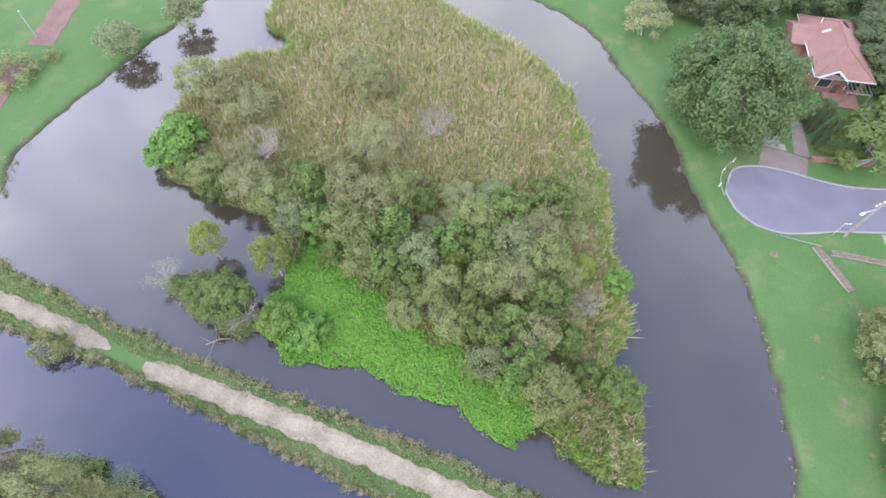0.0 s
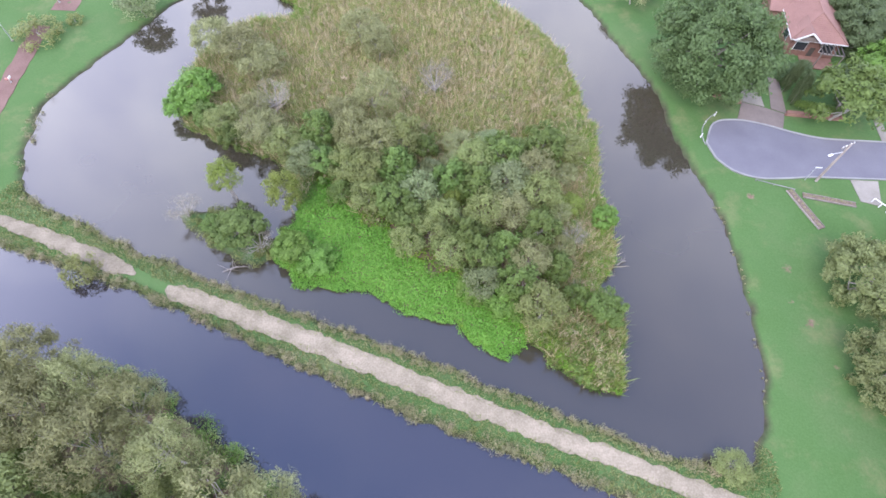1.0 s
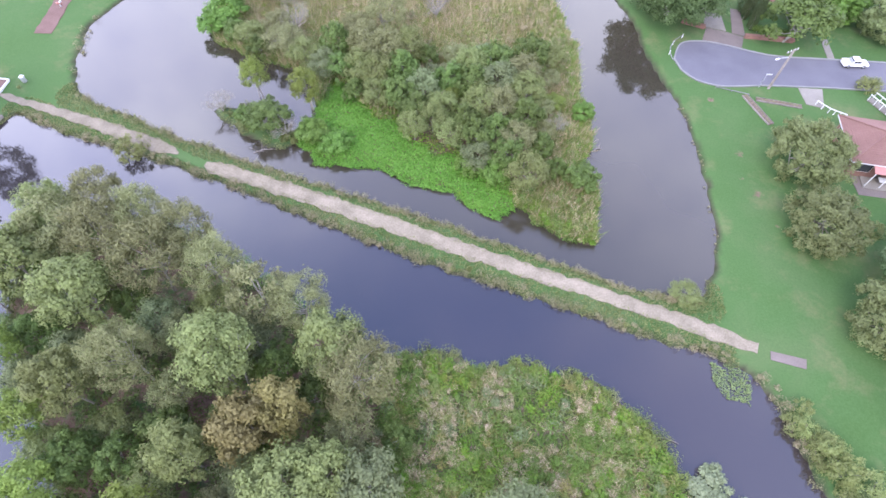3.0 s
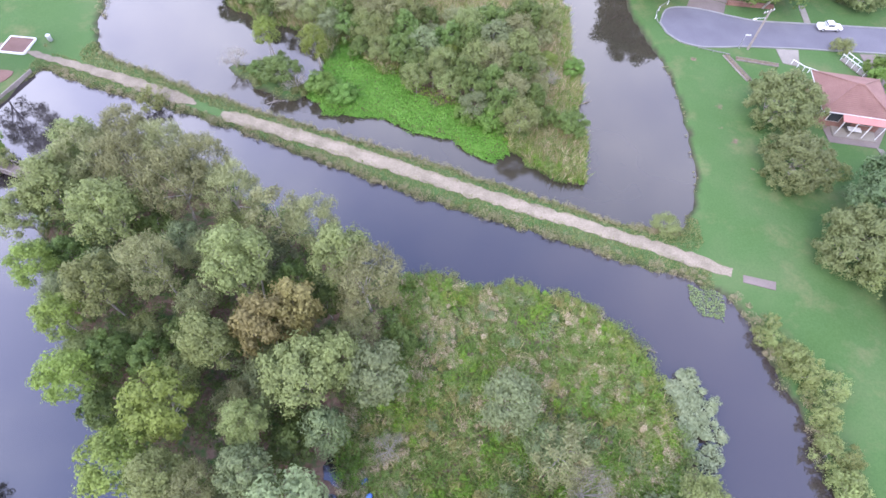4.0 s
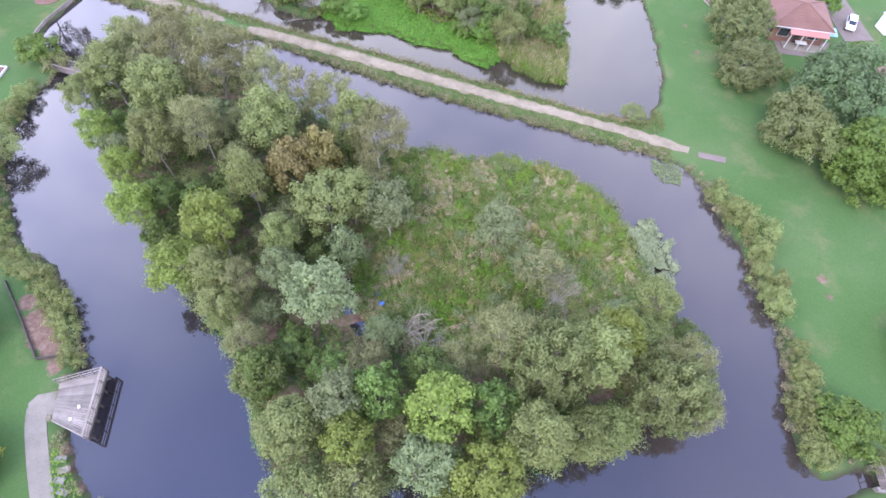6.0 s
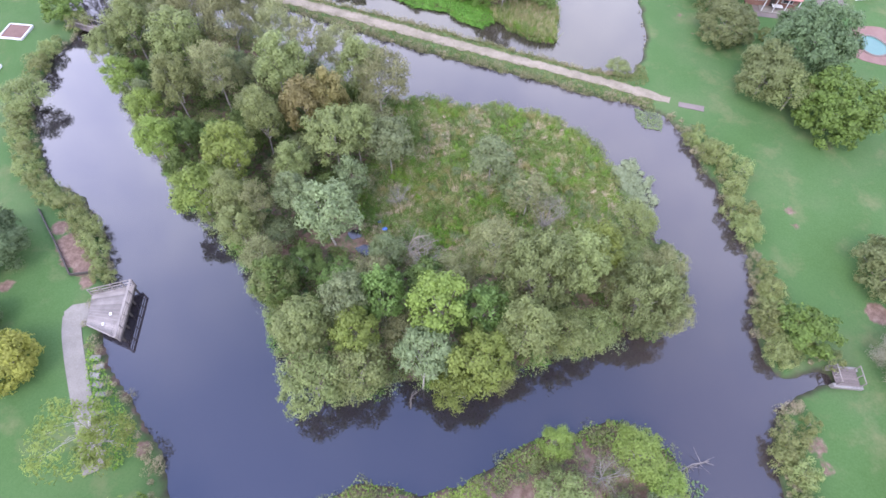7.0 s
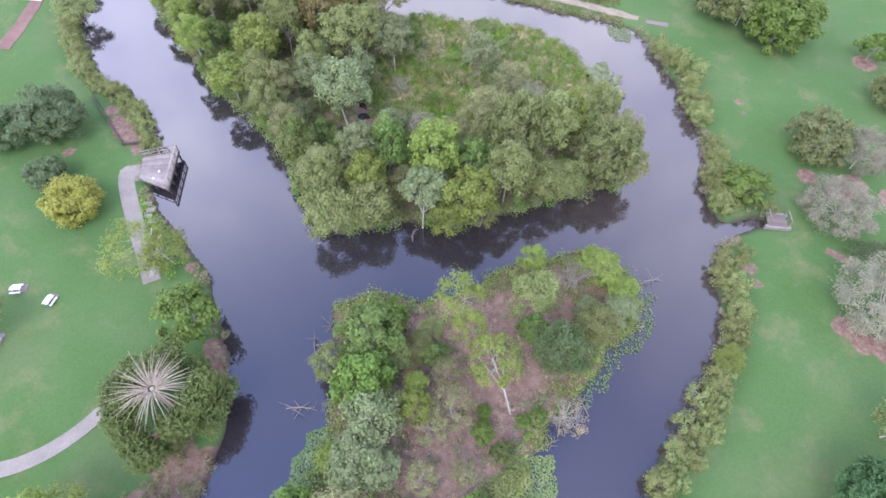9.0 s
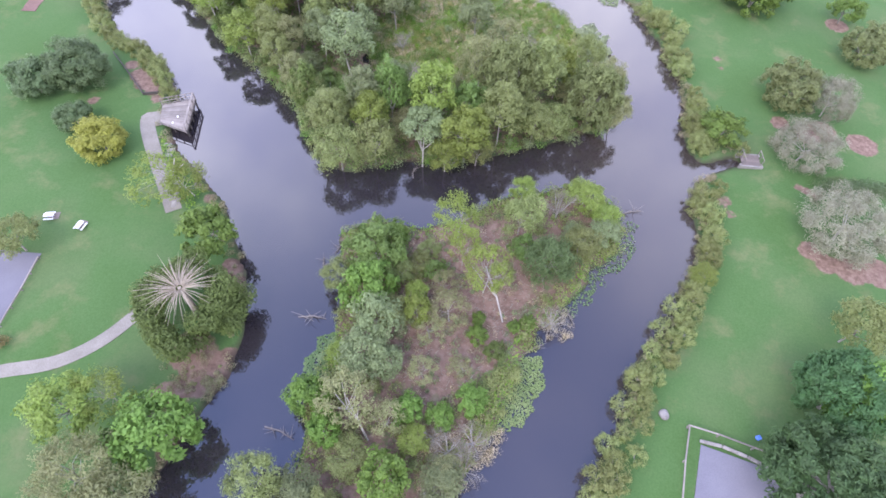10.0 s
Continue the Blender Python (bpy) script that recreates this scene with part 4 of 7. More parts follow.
def plant(kind, x, y, r, h, place):
    """One plant of a kind with its crown's radius and its height."""
    if kind == "fig" and place == "trees on the wooded island":
        kind = "under"
    if r > 3.3 and kind + "big" in KINDS:
        kind += "big"
    elif h > 6.9 and kind + "tall" in KINDS:
        kind += "tall"
    pool = MASTERS[kind]
    k = USED.get(kind, 0)
    USED[kind] = k + 1
    R, H = (2.2, 4.0) if kind == "dead" else (KINDS[kind][3] * 1.06, KINDS[kind][4] * 1.0)
    sx, sz = (1.0 if kind == "shrub" else 1.08) * r / R * plant_rng.uniform(0.95, 1.1), h / H
    z = max(height(x, y), 0.0)
    m = Matrix.Translation((x, y, z)) @ Matrix.Rotation(plant_rng.uniform(0, 6.28), 4, "Z") @ Matrix.Diagonal((sx, sx, sz, 1))
    if k < len(pool):
        ob = pool[k]
        ob.matrix_basis = m
    else:
        ob = copy_thing(pool[k % len(pool)], Matrix.Identity(4))
        ob.matrix_basis = m
    tagged(ob, LABELS[kind], "shrub" if kind == "shrub" else "tree", place)
    return ob


GROVES = []
GROVES.append(("fig", "trees on the reed island", [
    (-32.2, 42.3, 3.0, 4.1), (-34.1, 40.5, 1.8, 3.0), (-16.0, 20.7, 2.1, 2.6), (-13.1, 19.4, 1.9, 2.3), (6.1, 15.2, 1.6, 2.9), (3.0, 16.6, 1.5, 2.3), (17.4, 26.6, 1.4, 2.3),
]))
GROVES.append(("grey", "trees on the reed island", [
    (-32.2, 51.2, 2.9, 5.6), (-28.0, 50.0, 3.1, 5.7), (-25.1, 47.8, 2.9, 4.6), (-24.4, 39.8, 1.8, 4.0), (-22.3, 36.2, 2.6, 4.4), (-19.4, 34.1, 2.2, 4.2), (-11.2, 34.9, 2.5, 6.4), (-9.2, 40.9, 2.8, 7.5), (-12.5, 38.4, 2.4, 5.3), (-14.9, 36.3, 2.3, 5.3), (-8.7, 33.9, 2.5, 6.4), (-5.9, 35.3, 2.3, 5.8), (-12.8, 54.6, 2.6, 5.4), (-10.3, 51.7, 2.4, 5.3), (3.2, 32.8, 2.3, 5.2), (6.2, 33.4, 2.4, 5.3), (9.6, 31.4, 2.5, 5.3), (10.0, 28.1, 2.4, 5.3), (7.1, 25.3, 2.3, 5.3), (9.8, 23.6, 2.3, 5.3),
]))
GROVES.append(("grey", "trees on the reed island", [
    (8.5, 19.5, 2.0, 5.1), (7.6, 16.8, 2.1, 5.2), (9.7, 14.2, 2.3, 5.8), (11.9, 19.5, 1.7, 3.9),
]))
GROVES.append(("olive", "trees on the reed island", [
    (-27.7, 37.9, 2.1, 3.7), (-30.1, 38.6, 1.5, 3.3), (-26.1, 35.6, 1.7, 3.5), (-16.5, 32.0, 2.0, 4.1), (-14.0, 31.4, 2.0, 4.1), (-11.3, 30.2, 2.2, 5.2), (-9.0, 30.3, 2.2, 5.2), (-5.6, 31.2, 2.2, 5.2), (-5.6, 25.9, 2.3, 5.3), (-3.0, 27.3, 2.1, 5.2), (-3.8, 23.5, 2.1, 5.1), (-8.7, 27.2, 1.9, 4.0), (-0.6, 25.1, 1.9, 4.5), (0.3, 29.8, 2.2, 4.7), (3.8, 29.0, 2.4, 5.3), (6.7, 29.2, 2.6, 5.4), (11.0, 35.2, 2.5, 5.4), (13.7, 35.3, 2.0, 4.1), (4.4, 25.2, 2.3, 5.3), (2.2, 22.0, 2.0, 5.1),
]))
GROVES.append(("olive", "trees on the reed island", [
    (0.7, 20.6, 1.8, 4.0), (3.8, 19.8, 2.0, 5.1), (6.0, 21.1, 2.0, 5.1), (3.9, 17.4, 1.7, 3.9), (16.2, 15.1, 1.9, 3.6), (-3.6, 21.3, 1.8, 4.5), (-1.5, 22.6, 1.8, 4.5), (-21.9, 22.5, 2.7, 3.5), (-24.7, 22.9, 1.4, 2.3),
]))
GROVES.append(("dead", "trees on the reed island", [
    (-22.0, 41.2, 2.4, 3.8), (-2.3, 45.6, 2.4, 4.3), (-28.5, 24.8, 1.8, 2.2), (-19.5, 20.9, 1.7, 2.1), (13.9, 23.8, 1.5, 2.3),
]))
GROVES.append(("lime", "trees on the reed island", [
    (-24.6, 28.1, 1.6, 5.9), (-17.5, 26.5, 2.0, 6.1),
]))
GROVES.append(("grey", "trees on the wooded island", [
    (-36.8, 2.7, 3.2, 9.7), (-31.9, 1.3, 3.1, 10.7), (-26.4, -1.2, 3.3, 10.8), (-29.6, -13.1, 2.5, 10.4), (-25.4, -10.5, 3.0, 10.6), (-15.4, -3.7, 2.9, 9.6), (-12.1, -4.8, 2.7, 9.5), (-5.8, -11.0, 3.2, 10.8), (-18.3, -18.0, 2.3, 10.3), (-17.1, -28.7, 2.0, 8.1), (-15.4, -33.9, 1.8, 6.0), (11.6, -35.7, 3.8, 11.1), (8.0, -33.1, 2.9, 9.6), (15.4, -34.8, 2.8, 10.5), (22.2, -36.9, 3.5, 8.9), (24.0, -34.5, 2.3, 8.3), (24.9, -38.1, 2.0, 6.1), (11.6, -24.8, 2.8, 6.5),
]))
GROVES.append(("olive", "trees on the wooded island", [
    (-38.9, -1.9, 3.0, 9.7), (-41.7, -4.5, 2.2, 7.2), (-31.3, -5.2, 2.9, 10.6), (-17.7, -10.2, 2.9, 11.6), (-8.4, -8.5, 2.9, 10.6), (-10.1, -20.0, 3.1, 9.7), (-7.7, -18.5, 2.3, 9.2), (-14.0, -24.0, 1.7, 8.9), (-19.3, -28.2, 2.0, 9.1), (-18.3, -30.9, 2.0, 7.1), (-9.7, -41.3, 2.2, 7.2), (-8.1, -46.6, 2.6, 6.4), (-4.2, -45.5, 2.4, 6.3), (-9.8, -42.0, 2.5, 7.4), (22.9, -27.6, 2.3, 6.2), (10.4, -41.7, 2.6, 9.5), (14.7, -40.6, 2.3, 6.2), (17.2, -39.9, 2.1, 5.2), (-13.6, -37.1, 2.2, 6.2), (7.8, -44.8, 1.9, 4.1),
]))
GROVES.append(("lime", "trees on the wooded island", [
    (-37.5, -10.2, 2.0, 7.1), (-33.1, -15.2, 2.0, 7.1), (-29.4, -20.6, 2.3, 8.3), (-20.4, -23.2, 2.7, 10.5), (-23.3, -27.5, 2.4, 7.3), (-4.9, -42.3, 1.9, 8.1), (2.1, -40.1, 2.8, 10.6), (6.4, -44.3, 2.8, 8.5), (18.1, -32.4, 2.2, 9.2), (4.1, -46.0, 2.1, 5.1),
]))
GROVES.append(("brown", "trees on the wooded island", [
    (-14.0, -15.7, 2.4, 10.3), (-11.5, -14.1, 2.1, 10.2),
]))
GROVES.append(("pale", "trees on the wooded island", [
    (-3.9, -19.6, 2.4, 8.3), (-13.0, -27.3, 2.0, 8.1), (-9.1, -30.2, 2.9, 9.6), (-7.9, -23.9, 1.9, 6.4), (7.6, -20.8, 2.4, 7.3), (10.5, -23.8, 1.6, 4.9), (-5.7, -39.3, 2.3, 9.3), (1.4, -43.7, 2.3, 7.2),
]))
GROVES.append(("fig", "trees on the wooded island", [
    (-12.9, -36.9, 2.2, 7.2), (-7.3, -35.8, 1.9, 4.1), (-11.6, -33.9, 2.0, 3.6), (-2.2, -15.3, 1.5, 4.8), (-2.6, -39.1, 2.3, 9.3), (6.5, -39.2, 2.3, 7.2),
]))
GROVES.append(("dead", "trees on the wooded island", [
    (-2.6, -24.5, 1.4, 2.8), (0.6, -32.4, 1.9, 3.0), (13.5, -27.2, 1.9, 5.0),
]))
GROVES.append(("wisp", "trees on the clearing island", [
    (5.8, -56.8, 2.3, 7.8), (6.4, -59.6, 1.7, 6.8), (8.6, -62.8, 2.3, 7.6),
]))
GROVES.append(("lime", "trees on the clearing island", [
    (19.9, -50.9, 2.3, 3.4), (22.2, -53.0, 1.6, 2.6), (2.2, -66.6, 1.5, 4.6), (1.9, -64.4, 1.2, 4.0), (2.4, -78.1, 1.4, 2.6), (-4.6, -70.9, 1.2, 3.6),
]))
GROVES.append(("fig", "trees on the clearing island", [
    (-2.7, -64.2, 2.5, 6.3), (1.7, -75.7, 1.4, 3.2), (4.7, -76.1, 1.2, 2.2), (0.4, -81.3, 1.9, 4.5), (8.0, -68.0, 0.9, 2.0), (8.1, -66.2, 0.7, 1.4), (7.4, -74.5, 1.4, 2.4), (11.6, -66.7, 0.7, 1.0), (13.0, -66.2, 0.8, 1.1),
]))
GROVES.append(("olive", "trees on the clearing island", [
    (12.5, -55.2, 2.2, 6.0), (18.8, -57.7, 1.9, 4.0), (-5.9, -62.5, 1.6, 3.9), (2.9, -58.6, 1.3, 1.8), (1.8, -60.6, 1.4, 2.4), (0.2, -61.5, 1.3, 2.6), (-9.7, -82.0, 2.0, 6.1), (-0.4, -66.6, 1.6, 4.0), (16.4, -59.8, 1.5, 3.2),
]))
GROVES.append(("under", "trees on the clearing island", [(-2.6, -60.3, 2.9, 6.4), (12.6, -58.4, 1.5, 3.6), (3.4, -61.0, 1.3, 2.6), (9.6, -69.6, 1.0, 2.0)]))
GROVES.append(("grey", "plants on the western lawn", [(-22.9, -82.6, 3.2, 7.4), (-19.9, -84.2, 3.0, 6.6)]))
GROVES.append(("shade", "trees on the clearing island", [(14.9, -61.0, 2.6, 6.6)]))
GROVES.append(("pale", "trees on the clearing island", [
    (21.8, -55.2, 1.6, 2.4), (18.6, -56.0, 1.5, 2.4), (-1.8, -67.8, 2.3, 5.8), (-2.6, -71.6, 2.2, 5.4), (-0.6, -71.4, 1.5, 3.6), (4.9, -81.3, 1.6, 3.0),
]))
GROVES.append(("greywisp", "trees on the clearing island", [
    (4.6, -63.2, 1.5, 4.0), (10.4, -61.6, 1.4, 3.4), (3.0, -72.2, 1.4, 3.2), (6.4, -71.4, 1.1, 2.4), (5.2, -66.2, 1.9, 4.6), (-3.4, -75.6, 2.6, 6.8), (3.4, -68.2, 1.4, 3.4), (0.2, -76.8, 1.6, 4.2), (5.4, -80.4, 1.5, 2.6),
]))
GROVES.append(("dead", "trees on the clearing island", [
    (16.8, -52.9, 1.7, 4.0), (5.4, -78.9, 1.5, 2.0), (7.6, -78.0, 1.5, 1.8), (15.4, -66.0, 1.6, 1.8), (6.9, -80.3, 1.4, 1.8), (4.2, -77.6, 1.3, 1.6), (4.4, -82.0, 1.5, 1.9),
]))
GROVES.append(("round", "plants on the western lawn", [
    (-43.6, -33.7, 3.6, 6.0), (-48.5, -36.1, 2.8, 4.6), (-41.2, -41.9, 1.9, 3.3),
]))
GROVES.append(("yellow", "plants on the western lawn", [
    (-36.5, -45.7, 2.8, 4.0),
]))
GROVES.append(("lime", "plants on the western lawn", [
    (-25.8, -77.3, 2.6, 6.6),
]))
GROVES.append(("wisp", "plants on the western lawn", [
    (-27.0, -52.0, 3.3, 5.6), (-24.2, -51.9, 2.2, 5.1), (-23.4, -76.1, 2.1, 6.1),
]))
GROVES.append(("fig", "plants on the western lawn", [
    (-19.8, -58.9, 2.7, 6.0), (-18.3, -78.8, 2.9, 6.6), (-53.6, 6.5, 2.5, 3.2),
]))
GROVES.append(("olive", "plants on the western lawn", [
    (-39.3, -60.3, 2.3, 4.3), (-50.7, -11.2, 2.6, 3.9),
]))
GROVES.append(("shrub", "plants on the western lawn", [
    (-52.7, -0.8, 1.4, 1.8), (-52.6, -4.7, 1.7, 2.2), (-51.2, -13.4, 1.4, 1.8), (-50.3, -15.5, 1.5, 1.9), (-49.0, -17.7, 1.5, 2.0), (-47.2, -19.9, 1.4, 1.9), (-46.3, -21.9, 1.4, 1.8), (-44.3, -23.9, 1.3, 1.7), (-42.4, -25.8, 1.2, 1.6), (-40.9, -26.6, 1.1, 1.5), (-38.8, -27.3, 1.5, 1.9), (-37.3, -28.7, 1.2, 1.7), (-35.4, -29.8, 1.3, 1.8), (-36.8, -30.3, 0.9, 1.4), (-34.9, -31.5, 1.3, 1.8), (-33.5, -32.7, 1.2, 1.6), (-32.6, -35.6, 0.9, 1.3), (-31.6, -35.5, 0.8, 1.2), (-57.6, 53.4, 3.0, 2.2), (-54.4, 57.1, 1.2, 1.2), (-51.4, 5.4, 1.8, 2.0),
]))
GROVES.append(("pale", "plants on the western lawn", [
    (-45.0, 59.2, 2.9, 4.1), (-38.7, 65.7, 2.5, 4.4),
]))
GROVES.append(("greytall", "plants on the western lawn", [(-59.8, 20.1, 3.4, 12.5), (-66.5, 15.5, 4.2, 11.0)]))
GROVES.append(("big", "plants on the eastern lawn", [(32.6, 50.4, 7.9, 12.8)]))
GROVES.append(("fig", "plants on the eastern lawn", [
    (51.3, -8.4, 5.1, 7.8), (38.9, -38.3, 2.4, 3.5), (64.3, -11.8, 2.1, 4.1), (41.2, -73.4, 2.8, 7.6),
]))
GROVES.append(("grey", "plants on the eastern lawn", [
    (26.2, 67.9, 3.2, 4.7), (43.0, 19.6, 4.7, 6.8), (42.3, 9.9, 4.0, 5.4),
]))
GROVES.append(("olive", "plants on the eastern lawn", [
    (44.2, -2.0, 3.8, 7.1), (47.1, -4.8, 3.0, 5.6), (49.2, -31.6, 3.7, 6.2), (63.4, -21.6, 3.5, 5.7), (44.0, -66.5, 2.6, 6.4),
]))
GROVES.append(("round", "plants on the eastern lawn", [
    (50.8, 3.4, 5.8, 10.2),
]))
GROVES.append(("under", "plants on the eastern lawn", [(49.0, 44.9, 4.6, 7.6)]))
GROVES.append(("olive", "plants on the dam", [(25.6, 1.2, 1.5, 2.2)]))
GROVES.append(("bare", "plants on the eastern lawn", [
    (53.8, -33.5, 3.2, 5.8), (47.9, -41.9, 3.8, 5.1), (48.1, -53.8, 4.8, 5.6),
]))
GROVES.append(("conifer", "plants on the eastern lawn", [
    (35.2, -81.0, 4.9, 8.4), (39.6, -73.2, 4.0, 7.8),
]))
GROVES.append(("shrub", "plants on the eastern lawn", [
    (37.4, -33.2, 1.4, 1.7), (35.7, -14.0, 2.1, 2.1), (36.7, -19.5, 1.8, 2.0), (36.6, -25.9, 1.7, 2.0), (36.2, -39.8, 2.0, 2.1), (36.1, -36.0, 1.5, 1.6), (34.1, -49.1, 1.6, 1.9), (34.8, -51.5, 1.7, 1.9), (34.3, -54.7, 1.5, 1.8), (28.3, -63.5, 1.3, 1.8), (28.6, -65.4, 1.0, 1.6), (26.4, -66.2, 1.3, 1.7), (24.9, -68.6, 1.1, 1.6), (26.5, -69.3, 1.0, 1.5), (23.1, -71.4, 1.4, 1.9), (24.8, -71.3, 0.9, 1.4), (23.5, -73.3, 0.9, 1.4), (21.4, -73.9, 1.2, 1.7), (19.5, -77.5, 1.2, 1.6), (18.2, -80.5, 1.6, 2.1), (30.2, -62.0, 1.3, 1.7), (33.1, -56.8, 1.4, 1.8), (33.4, -50.4, 1.3, 1.7), (36.1, -15.5, 2.3, 2.8), (38.3, -16.6, 1.5, 2.0),
]))
GROVES.append(("shrub", "plants on the eastern lawn", [
    (35.9, -22.8, 1.5, 2.0), (36.6, -25.2, 1.6, 2.1), (33.4, -11.4, 1.2, 1.4), (34.7, -13.6, 1.1, 1.4), (37.1, -33.4, 1.4, 2.1), (35.9, -36.9, 1.5, 2.1), (38.7, -38.2, 1.9, 2.6), (48.9, 10.6, 1.1, 1.6), (57.4, 35.2, 1.6, 1.9),
]))
GROVES.append(("lime", "plants on the eastern lawn", [
    (31.5, -60.1, 1.4, 2.0),
]))
GROVES.append(("shrub", "plants on the dam", [
    (-37.2, 16.9, 1.8, 2.4),
]))
GROVES.append(("grey", "trees on the wooded island", [(-33.5, 5.6, 2.8, 10.0), (-29.0, 4.0, 2.8, 10.2), (-24.6, 2.0, 2.8, 10.0), (-38.5, 4.2, 2.6, 9.0), (-20.6, -1.0, 2.6, 9.8)]))
for g_kind, g_place, g_rows in GROVES:
    for g_i, (gx_, gy_, gr_, gh_) in enumerate(g_rows):
        mixed = g_kind
        if g_kind == "olive" and g_place == "trees on the reed island":
            mixed = ("olive", "under", "under", "pale", "under", "olive")[g_i % 6]
        elif g_kind == "grey" and g_place == "trees on the reed island":
            mixed = ("grey", "under", "olive", "under", "grey", "olive")[g_i % 6] if gy_ < 38 else "grey"
        elif g_kind == "grey" and "wooded" in g_place and g_i % 6 == 5 and gr_ < 3:
            mixed = "greywisp"
        elif g_kind == "grey" and g_i % 5 == 3:
            mixed = "olive"
        plant(mixed, gx_, gy_, min(gr_, 1.5) if mixed == "shrub" and "eastern" in g_place else gr_, gh_, g_place)

DRY_SHORE = smooth([(3.1, -76.6), (5.8, -76.6), (8.4, -75.4), (10.2, -76.6), (8.6, -79.7), (5.9, -82.2), (3.6, -82.6), (2.8, -80.2)], 0.6)
# the rest of the canopy: younger trees between the large ones
fill_rng = np.random.default_rng(23)
STANDING = [(q[0], q[1]) for g in GROVES for q in g[2]] + [(-7.2, -26.4), (-7.1, -28.8), (-5.7, -30.7), (-5.8, -29.5), (-7.0, -32.5)]


def fill(test, box4, tries, gap, kinds, radius, tall, place):
    for _ in range(tries):
        x, y = fill_rng.uniform(box4[0], box4[2]), fill_rng.uniform(box4[1], box4[3])
        if min((x - a) ** 2 + (y - b) ** 2 for a, b in STANDING) < gap * gap or not test(np.array([x]), np.array([y]))[0]:
            continue
        STANDING.append((x, y))
        plant(kinds[fill_rng.integers(len(kinds))], x, y, fill_rng.uniform(*radius), fill_rng.uniform(*tall), place)


wood_open = smooth([(-4, -7.5), (5, -8), (13, -8.5), (20, -13), (22, -19), (22, -26), (12, -31), (2, -33), (-5, -30), (-7, -22), (-4, -14)], 0.8)
fill(lambda x, y: (depth_in(isle_wood, x, y) > 0.6) & (depth_in(wood_open, x, y) < -0.5) & ((y < -11) | (x < -7)) & ((x < 21) | (y < -26)), (-45, -48, 28, 6), 1100, 2.75, ("olive", "grey", "fig", "fig", "pale", "olive", "fig"), (1.7, 2.4), (3.2, 6.0), "trees on the wooded island")
fill(lambda x, y: (depth_in(isle_reed, x, y) > 1.0) & (y < 37 + 0.3 * np.minimum(-x, 0) * 0) & (y > 15) & (depth_in(np.array([(-16, 31), (-18, 22), (-14, 16), (8, 10), (9, 13.5), (-3, 21), (-12, 28)]), x, y) < 0) & (x < 14), (-34, 12, 15, 37), 500, 2.3, ("olive", "grey", "under", "pale", "lime", "under"), (1.2, 1.9), (2.0, 4.0), "trees on the reed island")
fill(lambda x, y: (depth_in(isle_south, x, y) > 0.8) & (depth_in(SOUTH_CLEARING, x, y) < -0.8) & (depth_in(DRY_SHORE, x, y) < 0.2), (-10, -90, 25, -47), 400, 2.6, ("olive", "pale", "fig", "lime"), (1.3, 2.0), (2.2, 4.5), "trees on the clearing island")

# rounded shrubs in an almost unbroken row along the eastern bank, and thinner on the western one
bank_rng = np.random.default_rng(31)


def shrub_row(line, test, gap, out, radius, place):
    p = smooth(line, gap, False)
    t = unit(np.gradient(p, axis=0))
    for (x, y), (a, b) in zip(p, t):
        k = bank_rng.uniform(*out)
        x, y = x + b * k, y - a * k
        if test(x, y) and wet(np.array([x]), np.array([y]))[0] < 0:
            r = bank_rng.uniform(*radius)
            plant("shrub", x, y, r, r * bank_rng.uniform(1.2, 1.6), place)


shrub_row(LOWER_EAST[2:], lambda x, y: (y < -45.5) | (-41 < y < -30) | (-27 < y < -9), 1.25, (0.5, 2.3), (0.65, 1.25), "plants on the eastern lawn")
shrub_row(LOWER_WEST[5:], lambda x, y: -36 < y < 3, 1.7, (0.4, 1.8), (0.6, 1.1), "plants on the western lawn")

# woods behind the houses and past the lawns
for fx, fy, fr, fh, fk in [(36, 72, 5, 9, "round"), (43, 74, 5, 9, "round"), (30, 76, 4.5, 8, "round"), (57, 60, 4, 6, "round"), (58, 66, 4.5, 7, "round"), (58, 52, 4, 5.5, "fig"), (53, 51, 2.4, 3.5, "round"), (64, 47, 4, 6, "olive"), (62, 56, 4, 6, "fig"), (52, 76, 5, 8, "round"), (62, 75, 5, 8, "round"), (72, 50, 4, 6, "olive")]:
    plant(fk, fx, fy, fr, fh, "trees behind the houses")
for fx, fy, fr, fh in [(44.7, 47.6, 0.7, 5.0), (44.2, 49.8, 0.7, 5.0), (51.5, 47.5, 1.3, 2.4), (45.2, 52, 1.4, 2.5), (47.5, 53.5, 1.3, 2.0)]:
    plant("round", fx, fy, fr, fh, "garden plants by the house")
for fx, fy, fr, fh in [(57, 11.5, 1.3, 1.8), (59.2, 26.5, 1.9, 3.6), (59.6, 29.2, 1.6, 3.2), (61, 17, 1.2, 2.0)]:
    plant("fig", fx, fy, fr, fh, "garden plants by the house")


# ---- reeds, weed mats, tussocks ----
stuff_rng = np.random.default_rng(5)


def sow(inside, box4, density):
    """Random places within a region given by a test."""
    x0, y0, x1, y1 = box4
    n = int((x1 - x0) * (y1 - y0) * density)
    p = stuff_rng.uniform((x0, y0), (x1, y1), (n, 2))
    return p[inside(p[:, 0], p[:, 1])]


